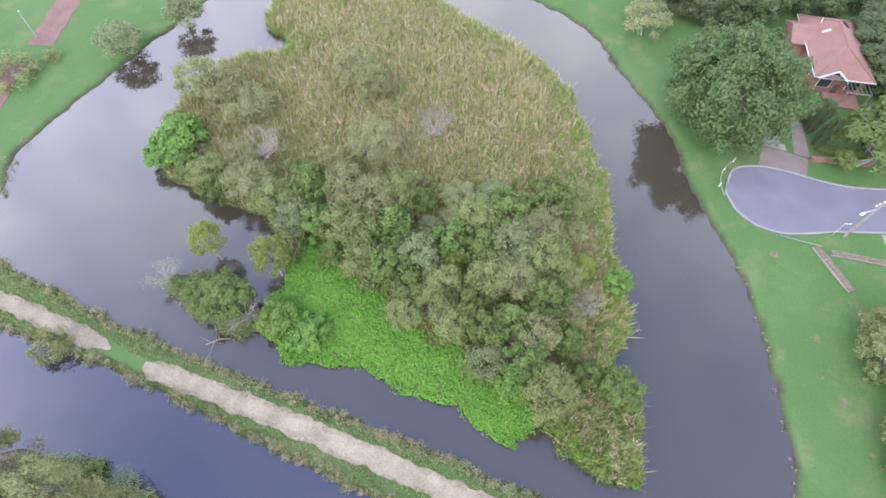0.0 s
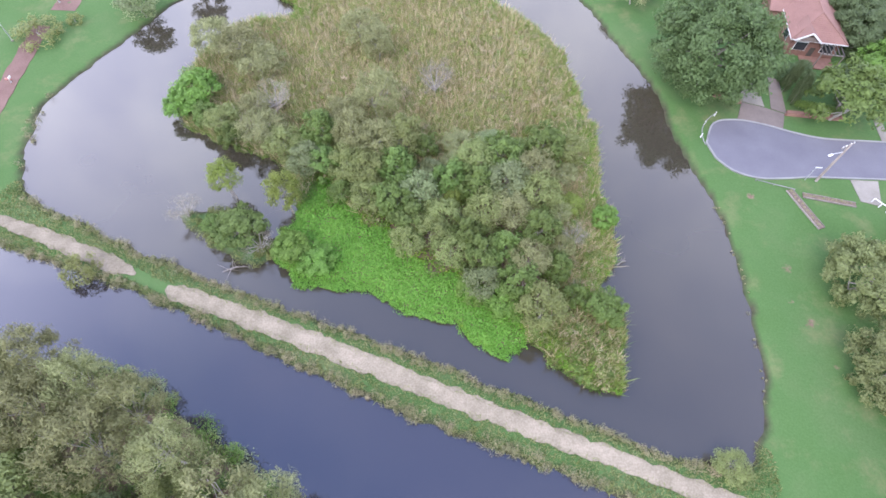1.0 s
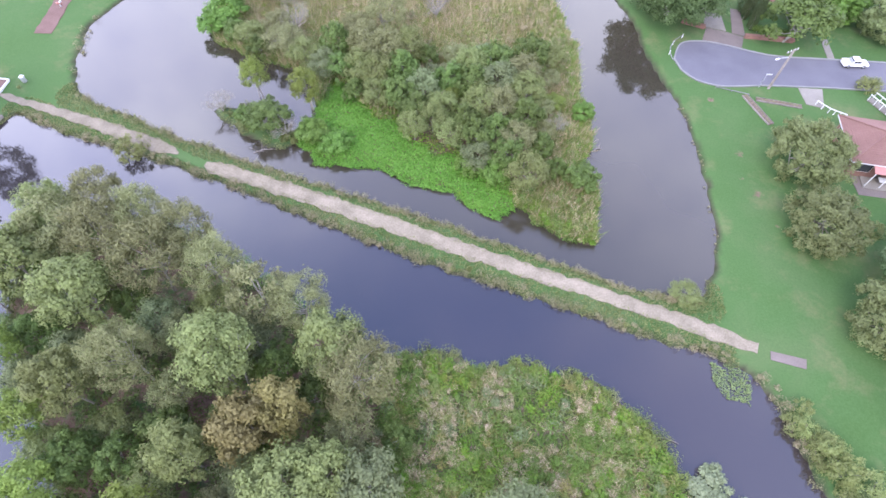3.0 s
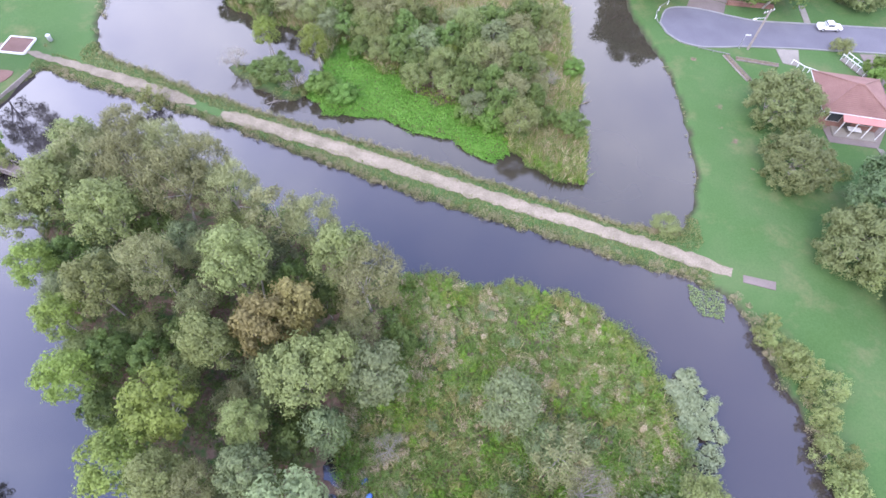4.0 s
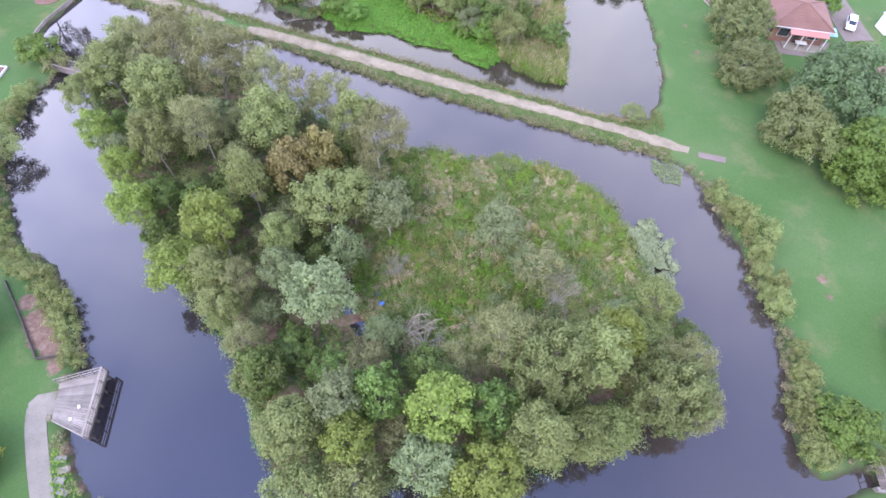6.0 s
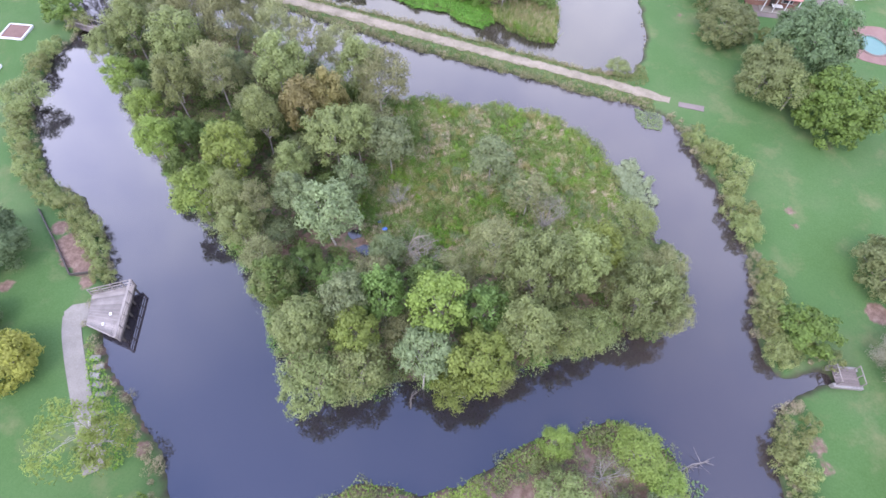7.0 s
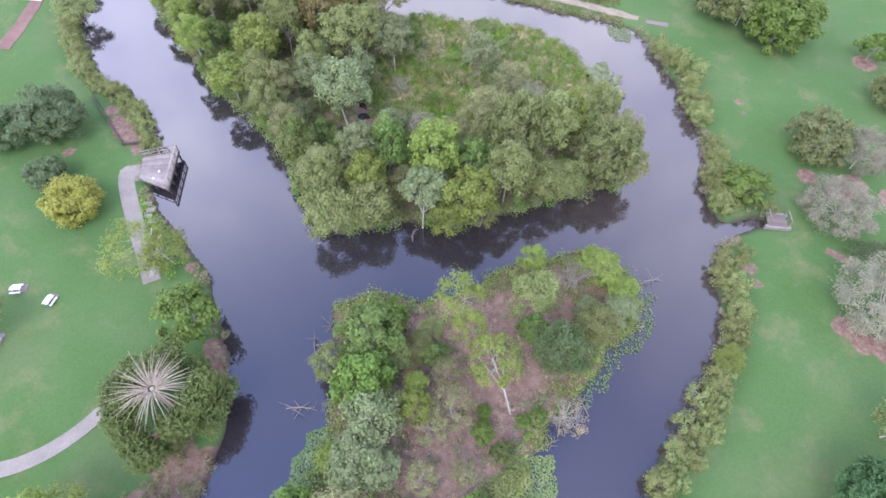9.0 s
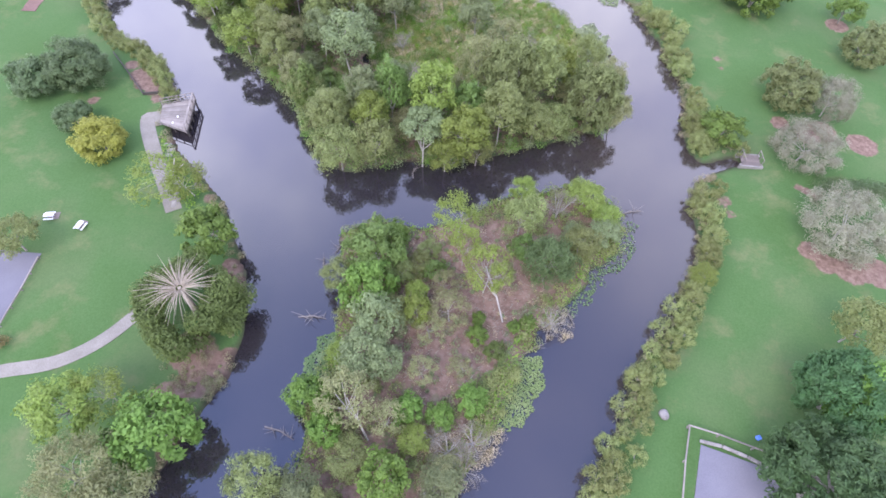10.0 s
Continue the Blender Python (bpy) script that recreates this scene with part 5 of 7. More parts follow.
def blades(name, p, tall, wide, material, label, lean=0.35, base=0.05):
    z = heights(p)
    c = np.column_stack([p, np.maximum(z, 0) - base])
    a = stuff_rng.uniform(0, 2 * math.pi, len(p))
    h = stuff_rng.uniform(*tall, len(p))
    tilt = stuff_rng.normal(size=(len(p), 2)) * lean
    u = np.column_stack([tilt[:, 0] * h, tilt[:, 1] * h, h])
    v = np.column_stack([np.cos(a), np.sin(a), np.zeros(len(p))]) * stuff_rng.uniform(0.6, 1.4, len(p))[:, None] * wide * 0.5
    ob = new(name, leaf_mesh(name, c, u, v, material, True))
    return tagged(ob, label, name.replace("_", " "), kind="stuff")


def pads(name, p, size, material, label, z=(0.05, 0.35), tilt=0.35, slim=0.85):
    c = np.column_stack([p, np.maximum(heights(p), 0) + stuff_rng.uniform(*z, len(p))])
    n = unit(np.column_stack([stuff_rng.normal(size=(len(p), 2)) * tilt, np.ones(len(p))]))
    t = unit(np.cross(n, stuff_rng.normal(size=n.shape)))
    s = np.cross(n, t)
    k = size * stuff_rng.uniform(0.6, 1.3, len(p))[:, None] * 0.5
    ob = new(name, leaf_mesh(name, c, t * k, s * k * slim, material, False, True))
    return tagged(ob, label, name.replace("_", " "), kind="stuff")


def bushes(name, p, radius, per, size, material, label, lift=0.3, slim=0.4, squash=0.9):
    c = np.column_stack([p, np.maximum(heights(p), 0) + lift * stuff_rng.uniform(0.3, 1.3, len(p))])
    r = radius * stuff_rng.uniform(0.5, 1.4, len(p))
    at, u, s = leaves_on(c, r, per, stuff_rng, size, slim, squash, -0.3)
    at[:, 2] = np.maximum(at[:, 2], 0.03)
    ob = new(name, leaf_mesh(name, at, u, s, material))
    return tagged(ob, label, name.replace("_", " "), kind="stuff")


WEED = smooth([(-15.4, 30.5), (-17.2, 25), (-18.6, 22.5), (-17.4, 19.4), (-13.7, 17.0), (-7.7, 17.0), (-5, 15.2), (-1.6, 14.0), (1.1, 13.3), (4.7, 10.8), (8.8, 11.2), (8.6, 12.9), (4, 16.4), (0.5, 19.0), (-3.5, 21.0), (-7, 24), (-11, 27.5), (-13, 30)], 0.6)
WEED = wavy(WEED, 1.3, 0.55)
weed_in = lambda x, y: depth_in(WEED, x, y) > 0
pads("water_weed", sow(weed_in, (-20, 9, 11, 32), 150), 0.23, MAT_GREEN, "dense bright green floating weed along the island's edge", (0.1, 0.4), 0.5, 0.7)
bushes("weed_mounds", sow(lambda x, y: depth_in(WEED, x, y) > -0.1, (-20, 9, 11, 32), 2.2), 0.5, 36, 0.2, MAT_GREEN, "bright green mounds of water weed", 0.22, 0.6, 0.7)


pads("shore_herbs", sow(lambda x, y: (depth_in(WEED, x, y) < 0.3) & (depth_in(WEED, x, y) > -1.5) & (depth_in(isle_reed, x, y) > 0), (-20, 9, 12, 33), 40), 0.28, HERB, "bright green herbs behind the weed mat", (0.2, 0.8), 0.6, 0.55)


def reed_zone(x, y):
    d = depth_in(isle_reed, x, y)
    line = 24 + 0.35 * (x + 10) * (x < 12)
    return (d > 0.1) & (depth_in(WEED, x, y) < 0) & ((y > line) | (x > 11) | (y < 14))


blades("reeds", sow(reed_zone, (-36, 7, 20, 80), 60), (0.7, 1.3), 0.12, REED, "dense reed bed of straw-brown and green blades", 0.4)
blades("tall_reeds", sow(reed_zone, (-36, 7, 20, 80), 11), (1.1, 1.9), 0.13, STRAW, "pale seeding reed stems above the bed", 0.3)
for r_name, r_mat, r_many, r_rad, r_slim, r_shift, r_text in (
    ("reed_tussocks", REED, 1.9, 0.42, 0.20, 1.7, "straw and green tussocks of reed"),
    ("straw_tussocks", STRAW, 1.9, 0.36, 0.16, 4.9, "pinkish brown dead tussocks among the reeds"),
    ("green_tussocks", REED_GREEN, 0.55, 0.46, 0.28, 8.3, "green tussocks among the reeds"),
):
    drift = sow(reed_zone, (-36, 7, 20, 80), r_many)
    drift = drift[[noise.noise((a * 0.16, b * 0.16, r_shift)) + 0.5 * noise.noise((a * 0.5, b * 0.5, r_shift)) > -0.08 for a, b in drift]]
    bushes(r_name, drift, r_rad, 26, 0.30, r_mat, r_text, 0.7, r_slim)
blades("rushes", sow(lambda x, y: (depth_in(isle_reed, x, y) > -0.1) & (depth_in(isle_reed, x, y) < 3.2 + 1.2 * np.sin(x * 0.7 + y * 0.4)) & (depth_in(WEED, x, y) < 0), (-37, 6, 21, 82), 42), (0.6, 1.4), 0.15, REED_GREEN, "green rushes fringing the reed island", 0.4)
spots = sow(lambda x, y: (depth_in(isle_reed, x, y) > 0.5) & (depth_in(WEED, x, y) < 0.3) & (y < 42), (-36, 8, 20, 42), 0.35)
bushes("undergrowth", spots, 0.75, 45, 0.3, LEAF["under"], "tangled green undergrowth beneath the island trees", 0.6, 0.5)
spots = sow(lambda x, y: (depth_in(isle_reed, x, y) > 0.2) & (depth_in(isle_reed, x, y) < 2.5) & (x > 10), (8, 7, 20, 64), 0.9)
bushes("fringe_bushes", spots, 0.6, 45, 0.3, LEAF["lime"], "low yellow-green bushes fringing the reed island", 0.5, 0.45)
spots = sow(lambda x, y: (depth_in(isle_reed, x, y) > 0.1) & (depth_in(isle_reed, x, y) < 1.8) & ((x > 8) | (y > 56)), (-30, 7, 20, 84), 0.8)
bushes("fringe_bushes", spots, 0.6, 60, 0.26, HERB, "bright green bushes fringing the reed island", 0.5, 0.5)

marsh = lambda x, y, k: np.array([noise.noise((a * 0.23, b * 0.23, k)) + 0.5 * noise.noise((a * 0.6, b * 0.6, k)) for a, b in zip(x, y)])
in_marsh = lambda x, y: (depth_in(wood_open, x, y) > -0.3)
MARSH_BOX = (-8, -34, 24, -6)
blades("marsh_grass", sow(in_marsh, MARSH_BOX, 50), (0.3, 0.8), 0.15, REED_GREEN, "rank green marsh grass in the island's clearing", 0.7)
blades("dry_sedge", sow(lambda x, y: in_marsh(x, y) & (marsh(x, y, 5.1) > 0.0), MARSH_BOX, 60), (0.5, 1.1), 0.13, REED, "straw-brown dry sedge in the island's clearing", 0.5)
# tussocks, herbs and scrub in drifts of their own
for m_name, m_test, m_many, m_rad, m_per, m_leaf, m_mat, m_text, m_lift, m_slim in (
    ("herb_clumps", lambda x, y: marsh(x, y, 2.3) > 0.05, 2.0, 0.52, 44, 0.24, HERB, "bright green herbs in lush clumps over the marshy clearing", 0.55, 0.42),
    ("straw_tussocks", lambda x, y: marsh(x, y, 9.4) + 0.2 * (y > -13) > -0.04, 2.3, 0.44, 44, 0.30, STRAW, "pinkish dry straw tussocks over the marshy clearing", 0.55, 0.16),
    ("rush_tussocks", lambda x, y: marsh(x, y, 4.4) > -0.05, 1.4, 0.50, 44, 0.32, REED_GREEN, "green rush tussocks over the marshy clearing", 0.6, 0.18),
    ("low_scrub", lambda x, y: marsh(x, y, 7.7) > 0.12, 0.75, 0.85, 80, 0.24, LEAF["fig"], "low bright green scrub in the clearing", 0.7, 0.5),
    ("low_scrub", lambda x, y: marsh(x, y, 1.2) > 0.1, 0.35, 0.75, 80, 0.24, LEAF["pale"], "low pale green scrub in the clearing", 0.8, 0.5),
    ("low_scrub", lambda x, y: marsh(x, y, 6.3) > 0.0, 0.35, 0.55, 60, 0.26, LEAF["brown"], "low bronze scrub in the clearing", 0.6, 0.3),
):
    bushes(m_name, sow(lambda x, y: in_marsh(x, y) & m_test(x, y), MARSH_BOX, m_many), m_rad, m_per, m_leaf, m_mat, m_text, m_lift, m_slim)
spots = sow(lambda x, y: np.abs(depth_in(isle_wood, x, y) - 0.5) < 0.7, (-6, -20, 24, -5), 0.6)
bushes("shore_scrub", spots, 0.8, 60, 0.28, LEAF["lime"], "yellow-green scrub along the island's northern shore", 0.6, 0.5)
spots = sow(lambda x, y: (depth_in(isle_wood, x, y) > 0.3) & (depth_in(wood_open, x, y) < 0) & (np.hypot(x + 6.8, (y + 28.3) * 0.5) > 1.6), (-45, -48, 28, 6), 0.65)
bushes("wood_undergrowth", spots, 0.8, 38, 0.32, LEAF["under"], "dark green undergrowth on the wooded island", 0.7, 0.5)
spots = sow(lambda x, y: (np.abs(depth_in(isle_wood, x, y) - 0.4) < 0.6), (-46, -49, 29, 7), 0.9)
bushes("waterside_bushes", spots, 0.7, 50, 0.28, LEAF["olive"], "olive bushes overhanging the island's waterline", 0.5, 0.45)
for o_leaf, o_text in (("olive", "olive branches drooping low over the water"), ("pale", "pale green branches drooping low over the water"), ("fig", "green branches drooping low over the water")):
    spots = sow(lambda x, y: (np.abs(depth_in(isle_wood, x, y) - 0.1) < 0.7) & ((y < -34) | (x < -12)), (-46, -49, 29, 7), 0.42)
    bushes("overhanging_bushes", spots, 0.95, 75, 0.27, LEAF[o_leaf], o_text, 1.25, 0.45)

spots = sow(lambda x, y: (depth_in(isle_south, x, y) > 0.1) & (depth_in(isle_south, x, y) < 2.4) & (depth_in(SOUTH_CLEARING, x, y) < -0.2), (-10, -95, 26, -46), 1.1)
bushes("shore_bushes", spots, 0.75, 50, 0.28, LEAF["shrub"], "low green bushes along the small island's shore", 0.45, 0.5)
spots = sow(lambda x, y: (depth_in(isle_south, x, y) > 1.5) & (depth_in(SOUTH_CLEARING, x, y) < 0), (-10, -95, 26, -46), 0.55)
bushes("scrub", spots, 0.7, 50, 0.28, LEAF["olive"], "olive scrub round the small island's bare clearing", 0.5, 0.5)
spots = sow(lambda x, y: depth_in(SOUTH_CLEARING, x, y) > 0, (0, -80, 15, -55), 0.45)
pads("shore_herbs", sow(lambda x, y: np.abs(depth_in(isle_south, x, y) - 0.8) < 0.8, (-10, -95, 26, -46), 14), 0.3, HERB, "bright green herbs along the small island's shore", (0.3, 0.8), 0.6, 0.55)
bushes("seedlings", spots, 0.4, 40, 0.2, LEAF["pale"], "scattered low seedlings on bare earth", 0.25, 0.5)
dry_spots = sow(lambda x, y: depth_in(DRY_SHORE, x, y) > 0, (2, -84, 11, -75), 2.4)
bushes("dry_scrub", dry_spots, 0.55, 40, 0.26, STRAW, "dry straw-coloured scrub on the small island's shore", 0.4, 0.22)
bushes("dry_scrub", sow(lambda x, y: depth_in(smooth([(14.5, -62.8), (16.5, -63.2), (17.6, -66.8), (14.3, -68.8), (12.8, -67.9), (13.9, -65.2)], 0.5), x, y) > 0, (12, -70, 19, -62), 1.6), 0.4, 36, 0.24, STRAW, "dry straw-coloured scrub on the small island's shore", 0.3, 0.22)
bushes("dry_tufts", sow(lambda x, y: depth_in(SOUTH_CLEARING, x, y) > 0.2, (0, -80, 15, -55), 0.7), 0.28, 22, 0.26, STRAW, "dry straw tufts and twigs on bare earth", 0.12, 0.14)
blades("leaf_litter", sow(lambda x, y: depth_in(SOUTH_CLEARING, x, y) > -0.5, (0, -80, 15, -55), 14), (0.08, 0.25), 0.12, LEAF["dry"], "dry grass and litter on bare earth", 1.6)
spots = sow(lambda x, y: depth_in(isle_small, x, y) > 0, (-32, 18, -17, 27), 1.4)
bushes("islet_bushes", spots, 0.7, 55, 0.28, LEAF["olive"], "olive bushes covering the islet", 0.5, 0.5)

# the dam's two overgrown edges and the outer banks
def near_line(line, lo, hi):
    return lambda x, y: (away(line, x, y) > lo) & (away(line, x, y) < hi)


dam_n, dam_s = smooth(DAM_NORTH, 0.5, False), smooth(DAM_SOUTH, 0.5, False)
dam_box = (-56, -8, 30, 30)
land = lambda x, y: wet(x, y) < 0.15
spots = sow(lambda x, y: (away(dam_n, x, y) < 0.75) & land(x, y), dam_box, 2.6)
bushes("dam_tussocks", spots, 0.42, 46, 0.2, TUFT, "olive and brown tussocks along the dam's edge", 0.35, 0.35)
spots = sow(lambda x, y: (away(dam_s, x, y) < 0.8) & land(x, y), dam_box, 2.6)
bushes("dam_tussocks", spots, 0.42, 46, 0.2, TUFT, "olive and brown tussocks along the dam's edge", 0.3, 0.35)
p = sow(lambda x, y: (np.minimum(away(dam_n, x, y), away(dam_s, x, y)) < 3.0) & land(x, y) & (away(DAM_PATH, x, y) > 0.62), dam_box, 90)
blades("dam_grass", p, (0.10, 0.32), 0.12, GRASSY, "rough green grass on the dam's shoulders", 0.6)
spots = sow(lambda x, y: (np.abs(away(DAM_PATH, x, y) - 2.4) < 0.5) & land(x, y), dam_box, 0.22)
bushes("dam_scrub", spots, 0.35, 40, 0.18, LEAF["shrub"], "small green bushes on the dam", 0.2, 0.4)
low_bank = np.concatenate([smooth(LOWER_WEST[4:], 0.5, False)])
spots = sow(lambda x, y: (away(low_bank, x, y) < 1.3) & (depth_in(pond_lower, x, y) < 0.2), (-60, -90, -12, 10), 1.0)
bushes("bank_growth", spots, 0.42, 46, 0.22, TUFT, "rough green growth along the western bank", 0.35, 0.4)
east_bank = smooth(LOWER_EAST[2:], 0.5, False)
spots = sow(lambda x, y: (away(east_bank, x, y) < 1.2) & (depth_in(pond_lower, x, y) < 0.2) & ((y < -6) & (y > -41) | (y < -45)), (14, -92, 44, -4), 1.4)
bushes("bank_growth", spots, 0.5, 46, 0.24, TUFT, "rough olive growth along the eastern bank", 0.3, 0.4)
earth_bank = lambda x, y: (np.minimum(np.hypot(x + 19, y + 71), np.minimum(np.hypot(x + 17.5, y + 73.5), np.hypot(x + 19.5, y + 75.5))) < 2.4) & (wet(x, y) < 0)
bushes("bank_tufts", sow(earth_bank, (-23, -79, -13, -68), 1.6), 0.34, 30, 0.24, TUFT, "dry olive tufts on the bare earth bank", 0.2, 0.25)
bushes("bank_tufts", sow(earth_bank, (-23, -79, -13, -68), 0.8), 0.34, 30, 0.22, GRASSY, "green tufts on the bare earth bank", 0.2, 0.3)
upper = smooth(UPPER_BANK[:14], 0.5, False)
spots = sow(lambda x, y: (away(upper, x, y) < 0.25) & (y < 30), (24, 2, 34, 30), 1.2)
bushes("bank_weed", spots, 0.16, 24, 0.14, TUFT, "sparse dark weed on the eroded bank", 0.1, 0.4)
upper_w = smooth(UPPER_BANK[-7:], 0.5, False)
spots = sow(lambda x, y: (away(upper_w, x, y) < 0.6) & (y < 44), (-56, 26, -44, 44), 0.8)
bushes("bank_weed", spots, 0.4, 34, 0.2, TUFT, "dark weed along the western bank", 0.2, 0.4)

vine = wavy(smooth([(22.8, -16.4), (25.2, -15.2), (27.1, -16.8), (27.5, -19.5), (27.3, -24.2), (25.2, -24.6), (23.5, -22.4), (23.0, -19)], 0.5), 0.8, 0.7)
spots = sow(lambda x, y: depth_in(vine, x, y) > 0.2, (21, -26, 29, -14), 4.5)
bushes("pale_vine", spots, 0.5, 55, 0.24, PAD_PALE, "thick mat of pale grey-green vine leaves beside the island", 0.45, 0.8, 0.6)
spots = sow(lambda x, y: (depth_in(isle_reed, x, y) > 2) & (depth_in(WEED, x, y) < -1) & (y > 32), (-34, 32, 18, 78), 0.22)
bushes("reed_scrub", spots, 0.5, 40, 0.26, LEAF["lime"], "yellow-green scrub scattered through the reeds", 0.9, 0.35)
spots = sow(lambda x, y: (depth_in(isle_reed, x, y) > 1) & (depth_in(WEED, x, y) < -1) & (y > 30), (-34, 30, 18, 78), 0.30)
bushes("reed_heads", spots, 0.5, 40, 0.3, TUFT, "brown seeding clumps scattered through the reeds", 1.0, 0.2)

pads("bank_herbs", sow(lambda x, y: depth_in(smooth([(-31.0, -42.4), (-28.6, -45.0), (-25.4, -48.5), (-23.6, -51), (-24.0, -54), (-26.2, -51.7), (-28.2, -49.1), (-29.6, -46.3)], 0.5), x, y) > 0, (-32, -55, -23, -42), 26), 0.28, HERB, "bright green herbs between the path and the water", (0.1, 0.4), 0.6, 0.55)
for ring in POOLS:
    ring = wavy(smooth(ring, 0.2), 0.25, 1.5)
    zp = max(height(a, b) for a, b in ring) + 0.05
    n = len(ring)
    pool_rim = [(a, b, zp) for a, b in ring] + [(a, b, zp - 0.4) for a, b in ring]
    ob = put("water_pool", pool_rim, [tuple(range(n))] + [(i, i + n, (i + 1) % n + n, (i + 1) % n) for i in range(n)], WATER)
    tagged(ob, "small dark pool of standing water on the island", "water", kind="structure")

# floating lily pads
for lname, lpts, dens, lsize, lmat, ltext in (
    ("lily_pads", [(27.0, -6.6), (28.8, -5.6), (30.8, -7.0), (30.2, -9.2), (28.4, -8.9)], 110, 0.14, PAD_MID, "thin round patch of green lily pads"),
    ("lily_pads", [(-9.0, -73.1), (-7.4, -69.7), (-5.4, -67.8), (-4.6, -71.3), (-5.8, -75)], 85, 0.26, MAT_GREEN_DULL, "scattered dull green lily pads"),
    ("lily_pads", [(8.2, -73), (11.1, -69.6), (14.3, -70.2), (13.8, -73.4), (10.9, -76.6), (8.4, -75.8)], 95, 0.20, PAD_MID, "dense mid-green lily pads by the small island"),
    ("lily_pads", [(19, -59.6), (21.5, -57), (23.8, -54), (25.6, -51.5), (25.2, -56), (22.4, -60), (17.5, -64.6)], 26, 0.22, MAT_GREEN_DULL, "loose light green lily pads by the small island"),
):
    ring = wavy(smooth(lpts, 0.4), 1.4, 0.7)
    lo, hi = ring.min(0), ring.max(0)
    pads(lname, sow(lambda x, y: depth_in(ring, x, y) > 0, (*lo, *hi), dens), lsize, lmat, ltext, (0.02, 0.16), 0.25)


# ---- jetty platform ----
def lerp(a, b, t):
    return tuple(p + (q - p) * t for p, q in zip(a, b))


def rail_line(parent, a, b, z, tall=1.0, posts=5, mat=TIMBER, rails=(1.0, 0.55, 0.15), thick=0.08):
    """Posts and rails of a balustrade between two plan points."""
    length, turn = math.hypot(b[0] - a[0], b[1] - a[1]), math.degrees(math.atan2(b[1] - a[1], b[0] - a[0]))
    for i in range(posts):
        x, y = lerp(a, b, i / (posts - 1))
        part("post", boxed((thick * 1.3, thick * 1.3, tall + 0.06), (x, y, z + tall / 2), (0, 0, turn)), mat, parent)
    for k in rails:
        x, y = lerp(a, b, 0.5)
        part("rail", boxed((length, thick, thick), (x, y, z + tall * k), (0, 0, turn)), mat, parent)


deck = empty("viewing_platform")
W0, W1, E0, E1 = (-32.2, -37.9), (-31.5, -41.2), (-28.4, -36.5), (-27.7, -42.6)
n_plank = 26
zd = 0.95
for i in range(n_plank):
    t0, t1 = (i + 0.06) / n_plank, (i + 0.94) / n_plank
    q = [lerp(W0, W1, t0), lerp(E0, E1, t0), lerp(E0, E1, t1), lerp(W0, W1, t1)]
    v = [(x, y, zd) for x, y in q] + [(x, y, zd - 0.05) for x, y in q]
    put("plank", v, [(3, 2, 1, 0), (4, 5, 6, 7), (0, 1, 5, 4), (1, 2, 6, 5), (2, 3, 7, 6), (3, 0, 4, 7)], TIMBER, deck)
rail_line(deck, W0, E0, zd, 1.0, 5)
rail_line(deck, E0, E1, zd, 1.0, 6)
rail_line(deck, E1, lerp(E1, W1, 0.9), zd, 0.45, 4, rails=(1.0,))
part("cap_rail", boxed((6.15, 0.24, 0.05), (-28.05, -39.55, zd + 1.05), (0, 0, math.degrees(math.atan2(-6.1, 0.7)))), TIMBER, deck, "weathered flat hand rail")
for i in range(5):
    for e, k in ((E0, E1), (lerp(E0, W0, 0.5), lerp(E1, W1, 0.5))):
        x, y = lerp(e, k, (i + 0.3) / 4.6)
        v, f = tubes([[((x, y, -1.4), 0.12), ((x, y, zd - 0.06), 0.11)]], 8)
        put("pile", v, f, TIMBER_DARK, deck)
for e, k in ((E0, E1), (lerp(E0, W0, 0.5), lerp(E1, W1, 0.5))):
    x, y = lerp(e, k, 0.5)
    part("bearer", boxed((math.hypot(k[0] - e[0], k[1] - e[1]), 0.14, 0.2), (x, y, zd - 0.16), (0, 0, math.degrees(math.atan2(k[1] - e[1], k[0] - e[0])))), TIMBER_DARK, deck)
for x, y in ((-29.6, -39.9), (-29.9, -41.0)):
    part("plate", boxed((0.22, 0.3, 0.1), (x, y, zd + 0.05), (0, 0, 25), 0.03), WHITE, deck, "small white fitting on the deck")
tagged(deck, "weathered grey timber viewing platform with railings over the water", "platform")


def footbridge(a, b, width, z, label, rails=True):
    base = empty("footbridge")
    length, turn = math.hypot(b[0] - a[0], b[1] - a[1]), math.degrees(math.atan2(b[1] - a[1], b[0] - a[0]))
    mid = lerp(a, b, 0.5)
    base.matrix_basis = pose(*mid, z, 0, 0, turn)
    n = max(6, int(length / 0.28))
    for i in range(n):
        part("plank", boxed((length / n * 0.9, width, 0.06), (-length / 2 + (i + 0.5) * length / n, 0, 0)), CONC_PINK, base)
    for s in (-1, 1):
        part("beam", boxed((length, 0.14, 0.24), (0, s * (width / 2 - 0.2), -0.14)), TIMBER_DARK, base)
        if rails:
            for k in (-0.5, 0, 0.5):
                part("post", boxed((0.08, 0.08, 0.95), (k * length * 0.96, s * (width / 2 - 0.05), 0.45)), TIMBER, base)
            part("rail", boxed((length, 0.07, 0.07), (0, s * (width / 2 - 0.05), 0.92)), TIMBER, base)
    part("abutment", boxed((0.4, width + 0.5, 1.2), (-length / 2, 0, -0.6)), STONE, base)
    part("abutment", boxed((0.4, width + 0.5, 1.2), (length / 2, 0, -0.6)), STONE, base)
    return tagged(base, label, "bridge")


footbridge((41.9, -41.5), (41.8, -43.3), 2.3, 0.75, "small pinkish plank footbridge over the inlet")
footbridge((-52.6, 5.4), (-46.5, 3.6), 1.5, 0.7, "small grey plank footbridge with rails over the channel")

